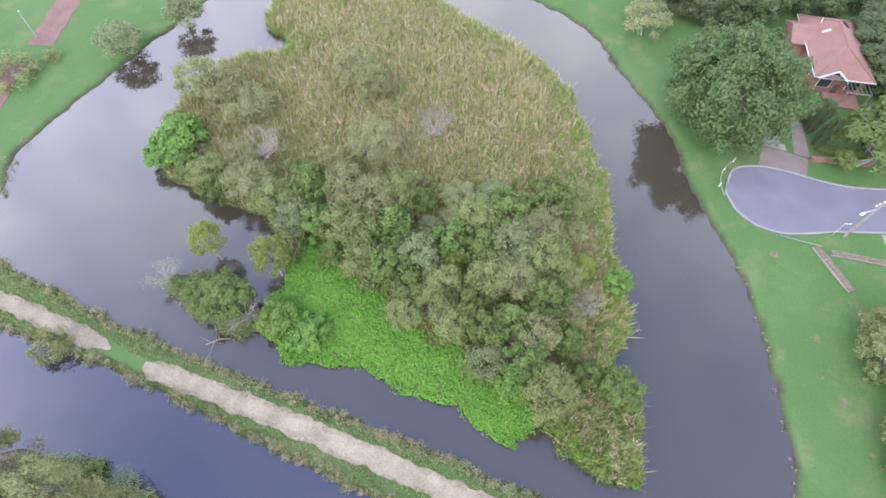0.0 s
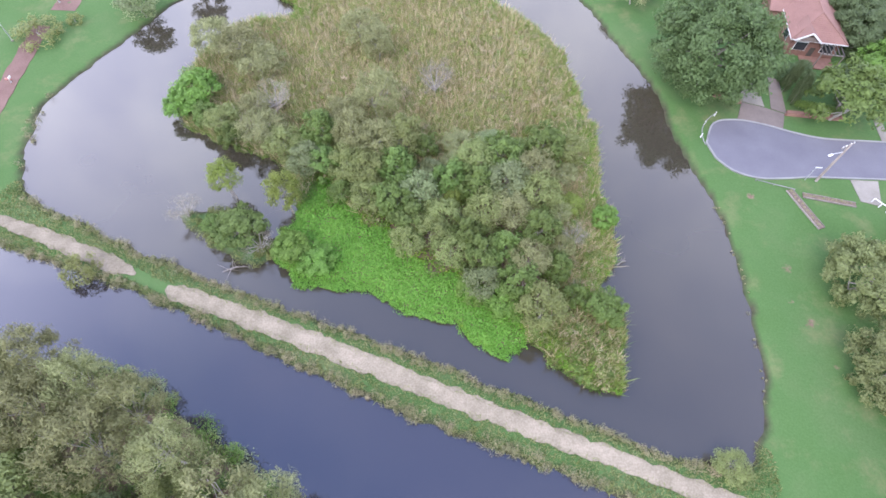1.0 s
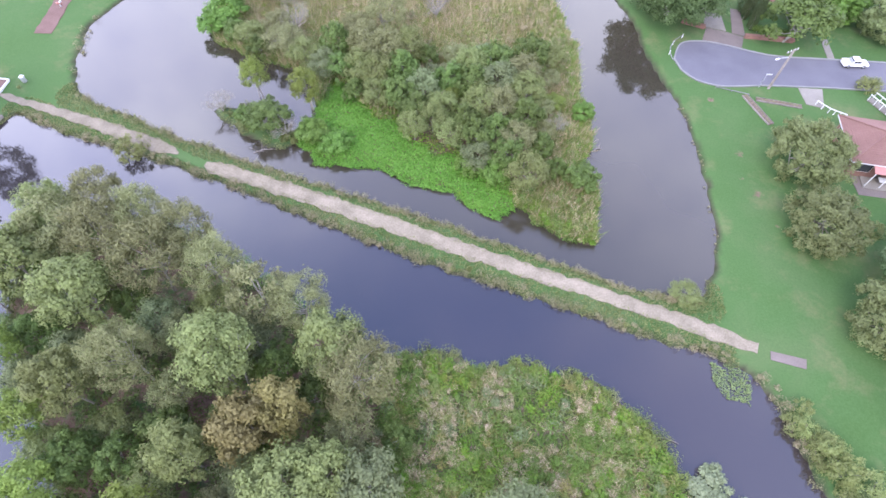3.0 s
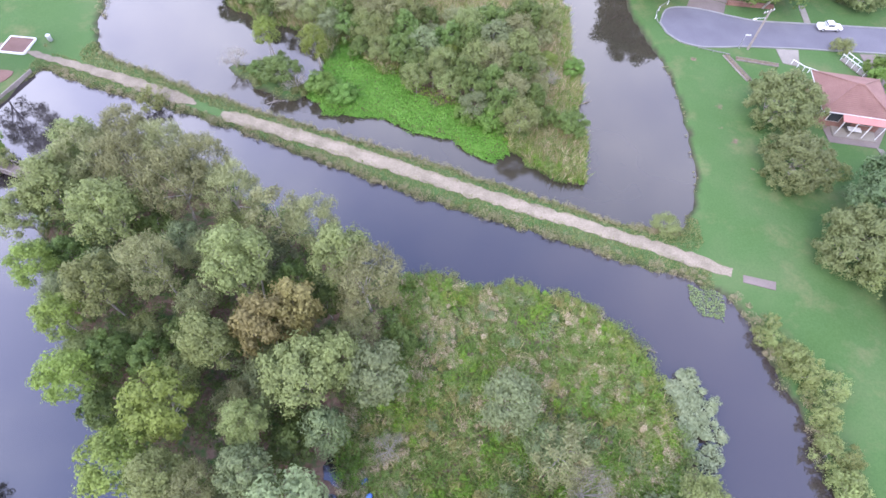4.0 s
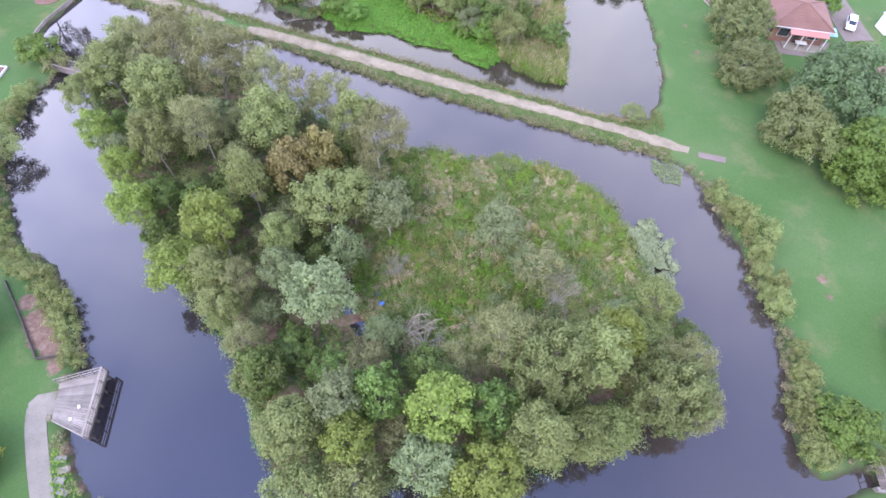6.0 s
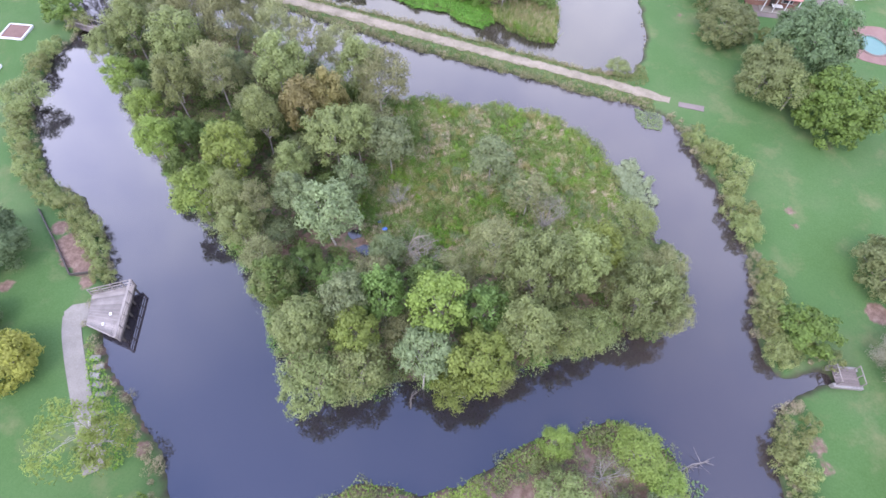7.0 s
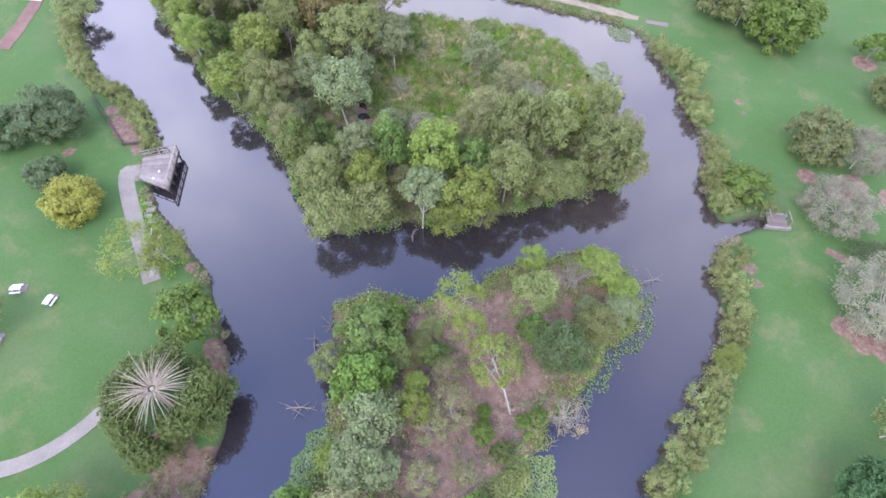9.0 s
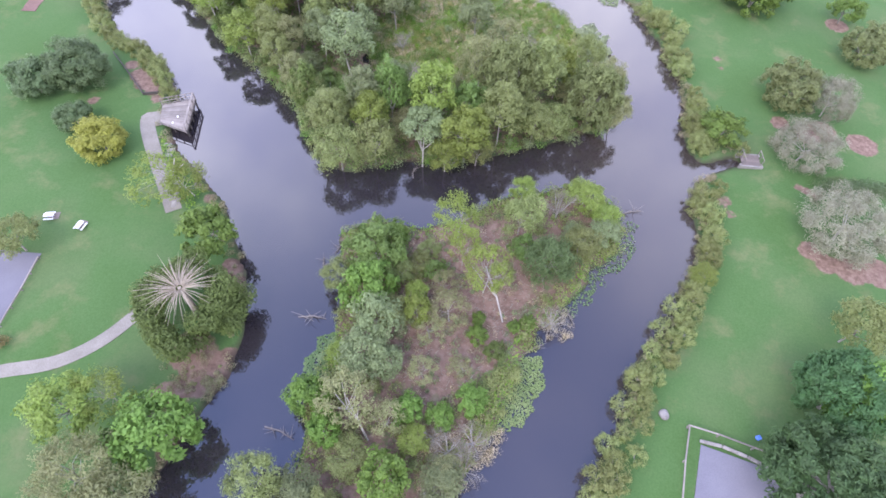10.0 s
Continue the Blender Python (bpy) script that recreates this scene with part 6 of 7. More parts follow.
# timber edging where the dam meets the western lawn, and the retaining edge farther on
edge = empty("timber_edging")
for a, b in (((-57.6, 11.6), (-57.4, 14.8)), ((-57.4, 14.8), (-56.4, 18.4)), ((-56.4, 18.4), (-55.4, 21.8))):
    m = lerp(a, b, 0.5)
    part("board", boxed((math.hypot(b[0] - a[0], b[1] - a[1]), 0.14, 0.9), (*m, 0.2), (0, 0, math.degrees(math.atan2(b[1] - a[1], b[0] - a[0])))), TIMBER, edge)
tagged(edge, "weathered timber edging along the pond's corner", "edging")
edge2 = empty("timber_edging")
for a, b in (((-42.4, -27.6), (-39, -31.5)), ((-39, -31.5), (-35.6, -35.6)), ((-35.6, -35.6), (-33.6, -35.2))):
    m = lerp(a, b, 0.5)
    part("board", boxed((math.hypot(b[0] - a[0], b[1] - a[1]), 0.12, 0.5), (*m, 0.55), (0, 0, math.degrees(math.atan2(b[1] - a[1], b[0] - a[0])))), TIMBER_DARK, edge2)
tagged(edge2, "dark timber edging round a bare bed", "edging")


def framed_bed(x, y, w, d, turn, label):
    base = empty("framed_bed", pose(x, y, height(x, y), 0, 0, turn))
    for s in (-1, 1):
        part("border", boxed((w, 0.16, 0.32), (0, s * d / 2, 0.1), bevel=0.02), WHITE, base)
        part("border", boxed((0.16, d - 0.16, 0.32), (s * w / 2, 0, 0.1), bevel=0.02), WHITE, base)
    part("sand", boxed((w - 0.16, d - 0.16, 0.2), (0, 0, 0.06), bevel=0.02), MULCH, base, "reddish gravel fill")
    return tagged(base, label, "bed", "framed gravel beds")


framed_bed(-59.4, 26.6, 3.6, 3.3, -3, "square red gravel bed framed in white boards on the lawn")
framed_bed(-59.4, 2.9, 3.3, 3.1, -3, "square red gravel bed framed in white boards on the lawn")
framed_bed(-59.6, -5.8, 3.2, 3.1, -3, "square red gravel bed framed in white boards on the lawn")


def picnic_table(x, y, turn, label):
    base = empty("picnic_table", pose(x, y, height(x, y), 0, 0, turn) @ Matrix.Scale(0.62, 4))
    for i in range(3):
        part("tabletop_board", boxed((1.7, 0.24, 0.05), (0, (i - 1) * 0.26, 0.75)), WHITE, base)
    for s in (-1, 1):
        part("bench_seat", boxed((1.7, 0.28, 0.05), (0, s * 0.72, 0.45)), WHITE, base)
        part("leg_frame", boxed((0.08, 1.5, 0.08), (s * 0.6, 0, 0.42)), METAL, base)
        part("leg", boxed((0.08, 0.08, 0.75), (s * 0.6, 0.2, 0.37)), METAL, base)
        part("leg", boxed((0.08, 0.08, 0.75), (s * 0.6, -0.2, 0.37)), METAL, base)
    part("pad", boxed((1.8, 1.5, 0.08), (0.5, 0.3, 0.03)), CONC_PINK, base, "worn concrete base")
    return tagged(base, label, "picnic table", "picnic tables on the lawn")


picnic_table(-38.7, -55.9, 8, "white park picnic table on the lawn")
picnic_table(-34.9, -57.0, 78, "white park picnic table on a grey slab")


def rail_fence(points, label, tall=0.6, mat=TIMBER, gap=2.4, thick=0.12):
    base = empty("rail_fence")
    for a, b in zip(points[:-1], points[1:]):
        length, turn = math.hypot(b[0] - a[0], b[1] - a[1]), math.degrees(math.atan2(b[1] - a[1], b[0] - a[0]))
        n = max(1, round(length / gap))
        for i in range(n + 1):
            x, y = lerp(a, b, i / n)
            part("post", boxed((thick, thick, tall + 0.3), (x, y, height(x, y) + tall / 2 - 0.1), (0, 0, turn)), mat, base)
        m = lerp(a, b, 0.5)
        part("rail", boxed((length, thick, thick), (*m, height(*m) + tall), (0, 0, turn)), mat, base)
    return tagged(base, label, "fence")


rail_fence([(26.9, -75.7), (25.9, -78.6), (24.9, -82)], "low weathered timber rail fence by the car park")
rail_fence([(26.9, -75.6), (29.4, -76.3), (32.2, -77.3), (34.4, -78)], "low weathered timber rail fence by the car park", 0.6)
rail_fence([(-37.5, -61.2), (-37.5, -65), (-37.7, -69)], "low pale rail along the car park's edge", 0.35)
border = empty("log_border")
for a, b in (((27.7, -76.8), (29.6, -77.2)), ((29.6, -77.2), (31.6, -78)), ((31.6, -78), (33.3, -78.9))):
    m = lerp(a, b, 0.5)
    part("log", boxed((math.hypot(b[0] - a[0], b[1] - a[1]) * 0.97, 0.28, 0.26), (*m, height(*m) + 0.16), (0, 0, math.degrees(math.atan2(b[1] - a[1], b[0] - a[0]))), 0.05), STONE, border)
tagged(border, "pale timber log border of the asphalt", "border")
blob = bmesh.new()
bmesh.ops.create_icosphere(blob, subdivisions=2, radius=0.5)
for v in blob.verts:
    v.co *= 1 + 0.25 * noise.noise(v.co * 2.3)
    v.co.z *= 0.6
rock = part("rock", blob, STONE, None, "", True)
rock.matrix_basis = pose(25.0, -74.6, 0.6)
tagged(rock, "pale grey boulder lying on the lawn", "rock")
bag = part("blue_bag", boxed((0.5, 0.4, 0.25), (33.1, -76.3, 0.62), (0, 0, 20), 0.08), BLUE)
tagged(bag, "small blue plastic bag on the grass", "bag")
tarp = part("blue_tarp", boxed((0.6, 0.35, 0.18), (-4.5, -26.9, 0.7), (8, 5, 30), 0.06), BLUE)
tagged(tarp, "scrap of blue plastic among marsh grass", "litter")

# stepping stones between the path and the water
for i in range(9):
    sx_, sy_ = -29.7 + 0.42 * i + 0.25 * math.sin(i * 2.1), -44.2 - 0.85 * i
    slab = part("stepping_stone", boxed((1.0, 0.55, 0.16), (0, 0, 0), bevel=0.05), STONE)
    slab.matrix_basis = pose(sx_, sy_, height(sx_, sy_) + 0.05, 2, -3, 15 * math.sin(i * 1.7))
    tagged(slab, "rough flat grey stepping stone on the bank", "stone", "stepping stones")
for i in range(5):
    sx_, sy_ = -27.3 + 0.3 * i, -51.3 - 0.5 * i
    slab = part("stepping_stone", boxed((0.9, 0.5, 0.16), (0, 0, 0), bevel=0.05), STONE)
    slab.matrix_basis = pose(sx_ + 0.6 * (i % 2), sy_, height(sx_, sy_) + 0.05, 2, -3, 25 * i)
    tagged(slab, "rough flat grey stepping stone on the bank", "stone", "stepping stones")


# ---- snags and logs in the water ----
def snag(x, y, size, turn, label, seed):
    rng = np.random.default_rng(seed)
    runs = [[((-size, 0, 0.02), 0.05), ((0, 0.12 * size, 0.15), 0.06), ((size, -0.05, 0.06), 0.03)]]
    for i in range(14):
        a = Vector((size * rng.uniform(-0.7, 0.8), 0.05, 0.15))
        b = a + Vector((rng.normal() * 0.5 * size, rng.normal() * 0.5 * size, abs(rng.normal()) * 0.35 * size))
        runs.append([(a, 0.028), (b, 0.010)])
    v, f = tubes(runs, 5)
    ob = put("fallen_log", v, f, TIMBER)
    ob.matrix_basis = pose(x, y, 0.02, 0, 0, turn)
    return tagged(ob, label, "log", "snags in the water")


for i, (x, y, s, a) in enumerate([(21.6, -13.3, 1.2, -12), (25.6, -51.2, 1.6, 20), (-6.6, -57.5, 1.3, 60), (-8.4, -66.3, 1.4, 0), (-9.4, -77.6, 1.5, -20), (15.2, -66.6, 1.2, 70), (13.6, -68.6, 1.1, 30), (17.5, -64.8, 1.0, 110), (19.2, 21.8, 0.6, 30), (10, -66.5, 1.7, -50), (-8.2, -60, 0.9, 100), (0.4, -46.6, 0.8, 90), (-22, 18.6, 1.2, 20)]):
    snag(x, y, s, a, "grey fallen branch lying at the water's edge", 40 + i)

def fallen_tree(x, y, turn, size, seed):
    """A toppled tree: curving bare limbs that rise from one root and fork."""
    rng = np.random.default_rng(seed)
    runs = []
    for i in range(6):
        a = rng.uniform(-0.7, 0.7)
        reach, rise = size * rng.uniform(0.7, 1.2), size * rng.uniform(0.25, 0.6)
        pts = [Vector((reach * t * math.cos(a), reach * t * math.sin(a) + 0.3 * size * math.sin(2.6 * t) * (-1) ** i * 0.5, 0.3 + rise * math.sin(2.2 * t))) for t in np.linspace(0, 1, 6)]
        runs.append([(p + Vector(rng.normal(size=3)) * 0.1, 0.10 * (1 - 0.75 * k / 5)) for k, p in enumerate(pts)])
        for j in (3, 4, 5):
            tip = pts[j] + Vector(rng.normal(size=3)) * 0.28 * size
            tip.z = max(tip.z, 0.4)
            runs.append([(pts[j - 1], 0.05), (pts[j - 1].lerp(tip, 0.5) + Vector((0, 0, 0.12)), 0.035), (tip, 0.015)])
    v, f = tubes(runs, 6)
    ob = put("fallen_tree", v, f, BARK_WARM)
    ob.matrix_basis = pose(x, y, max(height(x, y), 0), 0, 0, turn)
    return tagged(ob, "toppled bare tree with pale curving limbs", "tree", "fallen trees")


fallen_tree(-25.6, 36.6, 55, 3.4, 3)
fallen_tree(-22.6, 39.6, 70, 3.0, 8)
fallen_tree(-1.4, -31.6, 20, 2.8, 5)

# ---- spiky palm-like tree on the western bank ----
def spiky_tree(x, y, r, h):
    rng = np.random.default_rng(77)
    base = empty("tree", pose(x, y, height(x, y)))
    c = crown_clumps(rng, 70, r * 0.97, h * 0.40, h * 0.36, -0.6, (0.75, 0.97))
    keep = np.hypot(c[:, 0], c[:, 1]) > r * 0.52
    c = c[keep]
    at, u, s = leaves_on(c, np.full(len(c), r * 0.26), 260, rng, 0.5, 0.4, 0.9, 0.5)
    ob = new("crown", leaf_mesh("crown", at, u, s, LEAF["under"]))
    ob.parent = base
    runs = [[((0, 0, -0.3), 0.35), ((0, 0, h * 0.35), 0.3), ((0, 0, h * 0.80), 0.2)]]
    for i in range(150):
        a = rng.uniform(0, 6.28)
        q = rng.uniform(0.3, 1.0) * r * 0.76
        top = Vector((0.3 * math.cos(a), 0.3 * math.sin(a), h * 0.80))
        end = Vector((q * math.cos(a), q * math.sin(a), h * rng.uniform(0.66, 1.0)))
        runs.append([(top, 0.032), (top.lerp(end, 0.5) + Vector((0, 0, 0.25)), 0.022), (end, 0.008)])
    v, f = tubes(runs, 4)
    put("trunk", v, f, BARK_WARM, base, "buff bare radiating limbs")
    tagged(base, "broad olive tree with a bare pale spiky centre", "tree", "plants on the western lawn")


spiky_tree(-19.0, -67.1, 4.6, 7.6)

scrap = part("plastic_bag", boxed((0.55, 0.4, 0.3), (0, 0, 0.15), (0, 0, 30), bevel=0.1), BLUE)
scrap.matrix_basis = pose(-3.9, -28.1, height(-3.9, -28.1) + 0.35)
tagged(scrap, "crumpled blue plastic bag caught in the marsh grass", "bag")

# pale leaning trunks on show in the woods
for i, (x, y, dx, dy, h) in enumerate([(1.4, -45.4, 0.15, 0.3, 4.6), (-24.0, 27.8, -0.8, 0.2, 4.6), (-17.2, 26.2, -0.4, 0.2, 4.8), (-27.5, -22, -2.5, 1.2, 7), (-16.6, -10.5, 1.5, 1.0, 9.5), (-17.4, -10.8, -1.6, 0.6, 9.4), (-26.3, -52.4, 1.8, 1.0, 5.6), (10.6, -66.0, -2.2, 3.2, 5.2), (-1.5, -78.0, -1.6, 2.2, 4.6)]):
    v, f = tubes([[((0, 0, -0.2), 0.11), ((dx * 0.4, dy * 0.4, h * 0.5), 0.085), ((dx, dy, h), 0.045)], [((dx * 0.4, dy * 0.4, h * 0.5), 0.06), ((dx * 1.2 - 0.9, dy + 0.6, h * 0.85), 0.04)], [((dx * 0.5, dy * 0.5, h * 0.6), 0.05), ((dx + 1.0, dy - 0.5, h * 0.95), 0.03)]], 6)
    ob = put("dead_tree", v, f, BARK_PALE)
    ob.matrix_basis = pose(x, y, max(height(x, y), 0))
    tagged(ob, "pale forked bare trunk among the trees", "tree", "pale trunks")


# ---- street furniture ----
def power_pole(x, y, h, turn, label, lamp=True):
    base = empty("power_pole", pose(x, y, height(x, y), 0, 0, turn))
    v, f = tubes([[((0, 0, -0.4), 0.17), ((0, 0, h), 0.12)]], 10)
    put("pole", v, f, TIMBER, base)
    part("cross_arm", boxed((1.9, 0.12, 0.12), (0, 0.12, h - 0.35)), TIMBER, base)
    for k in (-0.85, -0.35, 0.35, 0.85):
        v, f = tubes([[((k, 0.12, h - 0.29), 0.04), ((k, 0.12, h - 0.16), 0.06), ((k, 0.12, h - 0.05), 0.03)]], 6)
        put("insulator", v, f, WHITE, base)
    if lamp:
        v, f = tubes([[((0, 0, h - 1.2), 0.04), ((-1.3, 0.1, h - 0.95), 0.035), ((-1.9, 0.15, h - 0.9), 0.035)]], 6)
        put("lamp_arm", v, f, METAL, base)
        part("lamp_head", boxed((0.6, 0.22, 0.12), (-2.1, 0.16, h - 0.92), bevel=0.03), WHITE, base)
    return tagged(base, label, "power pole")


power_pole(43.9, 34.4, 6.3, 28, "grey timber power pole with cross arm and street lamp")
power_pole(50.2, 46.6, 4.2, 10, "slender grey service pole by the hedge", False)


def lamp_post(x, y, h, label):
    base = empty("lamp_post", pose(x, y, height(x, y)))
    v, f = tubes([[((0, 0, -0.3), 0.08), ((0, 0, h), 0.05)]], 8)
    put("pole", v, f, METAL, base)
    part("lamp_head", boxed((0.28, 0.14, 0.08), (0.1, 0, h), bevel=0.02), METAL, base)
    part("foot", boxed((0.35, 0.35, 0.12), (0, 0, 0.03), bevel=0.02), CONCRETE, base)
    return tagged(base, label, "lamp post")


lamp_post(-58.6, 61.4, 4.0, "slim grey lamp post beside red gravel")
lamp_post(-61.4, 52.5, 3.6, "slim grey lamp post on the lawn")
sign = empty("street_sign", pose(42.6, 34.5, height(42.6, 34.5)))
v, f = tubes([[((0, 0, -0.2), 0.035), ((0, 0, 2.3), 0.035)]], 6)
put("post", v, f, METAL, sign)
part("plate", boxed((0.8, 0.03, 0.2), (0.3, 0, 2.25)), WHITE, sign)
tagged(sign, "small street sign on a thin post", "sign")

guard = empty("guard_rail")
rail_pts = smooth([(34.0, 44.6), (32.7, 43.4), (31.7, 41.8), (31.4, 40.2), (31.5, 39.0)], 0.5, False)
v, f = tubes([[((x, y, height(x, y) + 0.55), 0.05) for x, y in rail_pts]], 6)
put("rail", v, f, KERB, guard, "white tubular rail")
for x, y in rail_pts[::4]:
    part("post", boxed((0.1, 0.1, 0.8), (x, y, height(x, y) + 0.3)), WHITE, guard)
tagged(guard, "white guard rail curving round the turning head", "guard rail")
rail_fence([(36.6, 34.0), (38.6, 33.4), (40.8, 32.8)], "low pale rail at the verge", 0.22, KERB, 2.2, 0.08)


# ---- walls, hedges, garden edging ----
def masonry(name, a, b, tall, thick, material, label, rows=3):
    """A low wall of courses of separate blocks, between two plan points."""
    length, turn = math.hypot(b[0] - a[0], b[1] - a[1]), math.degrees(math.atan2(b[1] - a[1], b[0] - a[0]))
    base = empty(name, pose(*lerp(a, b, 0.5), height(*lerp(a, b, 0.5)), 0, 0, turn))
    n = max(2, int(length / 0.6))
    me = None
    for r in range(rows):
        for i in range(n):
            x = -length / 2 + (i + 0.5 + (0.25 if r % 2 else -0.0)) * length / n
            if x > length / 2 - 0.1:
                continue
            if me is None:
                first = part("brick", boxed((length / n * 0.97, thick, tall / rows * 0.94), (0, 0, 0), bevel=0.015), material, base)
                me, ob = first.data, first
            else:
                ob = new("brick", me)
                ob.parent = base
            ob.matrix_basis = pose(x, 0.01 * ((i * 7 + r * 3) % 3 - 1), tall / rows * (r + 0.4))
    part("coping", boxed((length, thick * 1.2, 0.06), (0, 0, tall + 0.0), bevel=0.01), material, base)
    return tagged(base, label, "wall")


def garden_bed(a, b, wide):
    """A low strip of bark between boards, with small plants in it."""
    length, turn = math.hypot(b[0] - a[0], b[1] - a[1]), math.degrees(math.atan2(b[1] - a[1], b[0] - a[0]))
    mid = lerp(a, b, 0.5)
    base = empty("garden_bed", pose(*mid, height(*mid), 0, 0, turn))
    part("bark_fill", boxed((length, wide, 0.16), (0, 0, 0.05), bevel=0.04), SOIL_BED, base)
    for s in (-1, 1):
        part("board", boxed((length, 0.06, 0.24), (0, s * (wide / 2 + 0.03), 0.06)), TIMBER, base)
    rng = np.random.default_rng(int(length * 10))
    for k in range(int(length / 0.5)):
        c = np.array([((k + 0.5) * 0.5 - length / 2, rng.uniform(-0.2, 0.2) * wide, 0.2)])
        at, u, s = leaves_on(c, np.array([rng.uniform(0.12, 0.26)]), 16, rng, 0.16, 0.4)
        ob = new("seedling", leaf_mesh("seedling", at, u, s, (GRASSY, TUFT)[k % 2]))
        ob.parent = base
    return tagged(base, "narrow bark garden bed with small plants between timber boards", "garden bed", "garden beds")


masonry("garden_wall", (34.6, 48.4), (37.8, 47.1), 0.6, 0.4, BRICK, "low red brick garden wall along the verge")
masonry("garden_wall", (43.3, 45.4), (50.4, 44.9), 0.6, 0.4, BRICK, "low red brick garden wall along the verge")
garden_bed((40.2, 32.8), (42.3, 27.4), 0.75)
garden_bed((41.6, 32.1), (47.4, 31.0), 0.6)


def hedge(a, b, thick, tall, leaf, label):
    length = math.hypot(b[0] - a[0], b[1] - a[1])
    rng = np.random.default_rng(int(length * 10))
    base = empty("hedge", pose(*lerp(a, b, 0.5), height(*lerp(a, b, 0.5)), 0, 0, math.degrees(math.atan2(b[1] - a[1], b[0] - a[0]))))
    n = int(length / 0.45) + 2
    c = np.column_stack([np.linspace(-length / 2, length / 2, n), rng.normal(size=n) * 0.08 * thick, np.full(n, tall * 0.5)])
    at, u, s = leaves_on(c, np.full(n, max(thick, tall) * 0.55), 150, rng, 0.2, 0.55, tall / thick * 0.9)
    ob = new("foliage", leaf_mesh("foliage", at, u, s, LEAF[leaf]))
    ob.parent = base
    v, f = tubes([[((x, 0, -0.1), 0.05), ((x + 0.05, 0, tall * 0.6), 0.03)] for x in np.linspace(-length / 2 + 0.3, length / 2 - 0.3, 6)], 4)
    put("stems", v, f, BARK, base)
    return tagged(base, label, "hedge")


hedge((45.2, 46.9), (49.6, 45.9), 1.2, 1.2, "fig", "clipped bright green hedge behind a brick wall")
hedge((57.4, 35.9), (58.9, 35.9), 1.2, 1.3, "olive", "rounded olive hedge on the verge")
hedge((49.0, -46.2), (57.5, -46.5), 2.2, 1.3, "round", "wide low dark green hedge in the park")
hedge((-46.5, -72.0), (-36.5, -70.6), 1.2, 0.9, "brown", "low bronze-green hedge beside the footpath")


# ---- houses ----
def hip_roof(parent, w, d, eave, rise, over, ridge_dir, material, tile=0.36):
    """A hipped roof whose courses of tiles stand proud of one another, with ridge caps and gutters."""
    W, D = w / 2 + over, d / 2 + over
    if ridge_dir == "y":
        r0, r1 = Vector((0, -(D - W), eave + rise)), Vector((0, D - W, eave + rise))
    else:
        r0, r1 = Vector((-(W - D), 0, eave + rise)), Vector((W - D, 0, eave + rise))
    c = [Vector((-W, -D, eave)), Vector((W, -D, eave)), Vector((W, D, eave)), Vector((-W, D, eave))]
    if ridge_dir == "y":
        planes = [(c[0], c[1], r0, r0), (c[1], c[2], r1, r0), (c[2], c[3], r1, r1), (c[3], c[0], r0, r1)]
    else:
        planes = [(c[0], c[1], r1, r0), (c[1], c[2], r1, r1), (c[2], c[3], r0, r1), (c[3], c[0], r0, r0)]
    bm = bmesh.new()
    for a, b, tb, ta in planes:
        n = max(4, int((ta - a).length / tile))
        nrm = (b - a).cross(ta - a).normalized()
        last = None
        for i in range(n):
            for k, out in ((i / n, 0.07), ((i + 1) / n, 0.012)):
                row = [bm.verts.new(p.lerp(q, k) + nrm * out) for p, q in ((a, ta), (b, tb))]
                if last:
                    bm.faces.new((last[0], last[1], row[1], row[0]))
                last = row
    bmesh.ops.remove_doubles(bm, verts=bm.verts, dist=0.002)
    roof = part("roof", bm, material, parent, "weathered terracotta tiles in courses")
    hips = [(r0, r1)] + [(x, r0 if (x.y < 0 if ridge_dir == "y" else x.x < 0) else r1) for x in c]
    for p, q in hips:
        if (p - q).length > 0.1:
            vv, ff = tubes([[(p + Vector((0, 0, 0.06)), 0.11), (q + Vector((0, 0, 0.06)), 0.11)]], 6)
            put("ridge_cap", vv, ff, material, roof)
    soffit = put("soffit", [p - Vector((0, 0, 0.02)) for p in c], [(3, 2, 1, 0)], WHITE, roof)
    for i in range(4):
        p, q = c[i], c[(i + 1) % 4]
        m = (p + q) / 2
        horizontal = abs(p.y - q.y) < 1e-6
        part("gutter", boxed(((p - q).length + 0.1, 0.12, 0.12) if horizontal else (0.12, (p - q).length + 0.1, 0.12), (m.x, m.y, eave - 0.02)), WHITE, roof)
    return roof


def window(parent, at, w, h, turn):
    fr = part("window", boxed((w + 0.14, 0.1, h + 0.14), at, (0, 0, turn)), WHITE, parent)
    out = Matrix.Rotation(radians(turn), 3, "Z") @ Vector((0, -0.06, 0))
    part("pane", boxed((w, 0.04, h), (at[0] + out.x, at[1] + out.y, at[2]), (0, 0, turn), 0.004), GLASS_DARK, fr)
    return fr


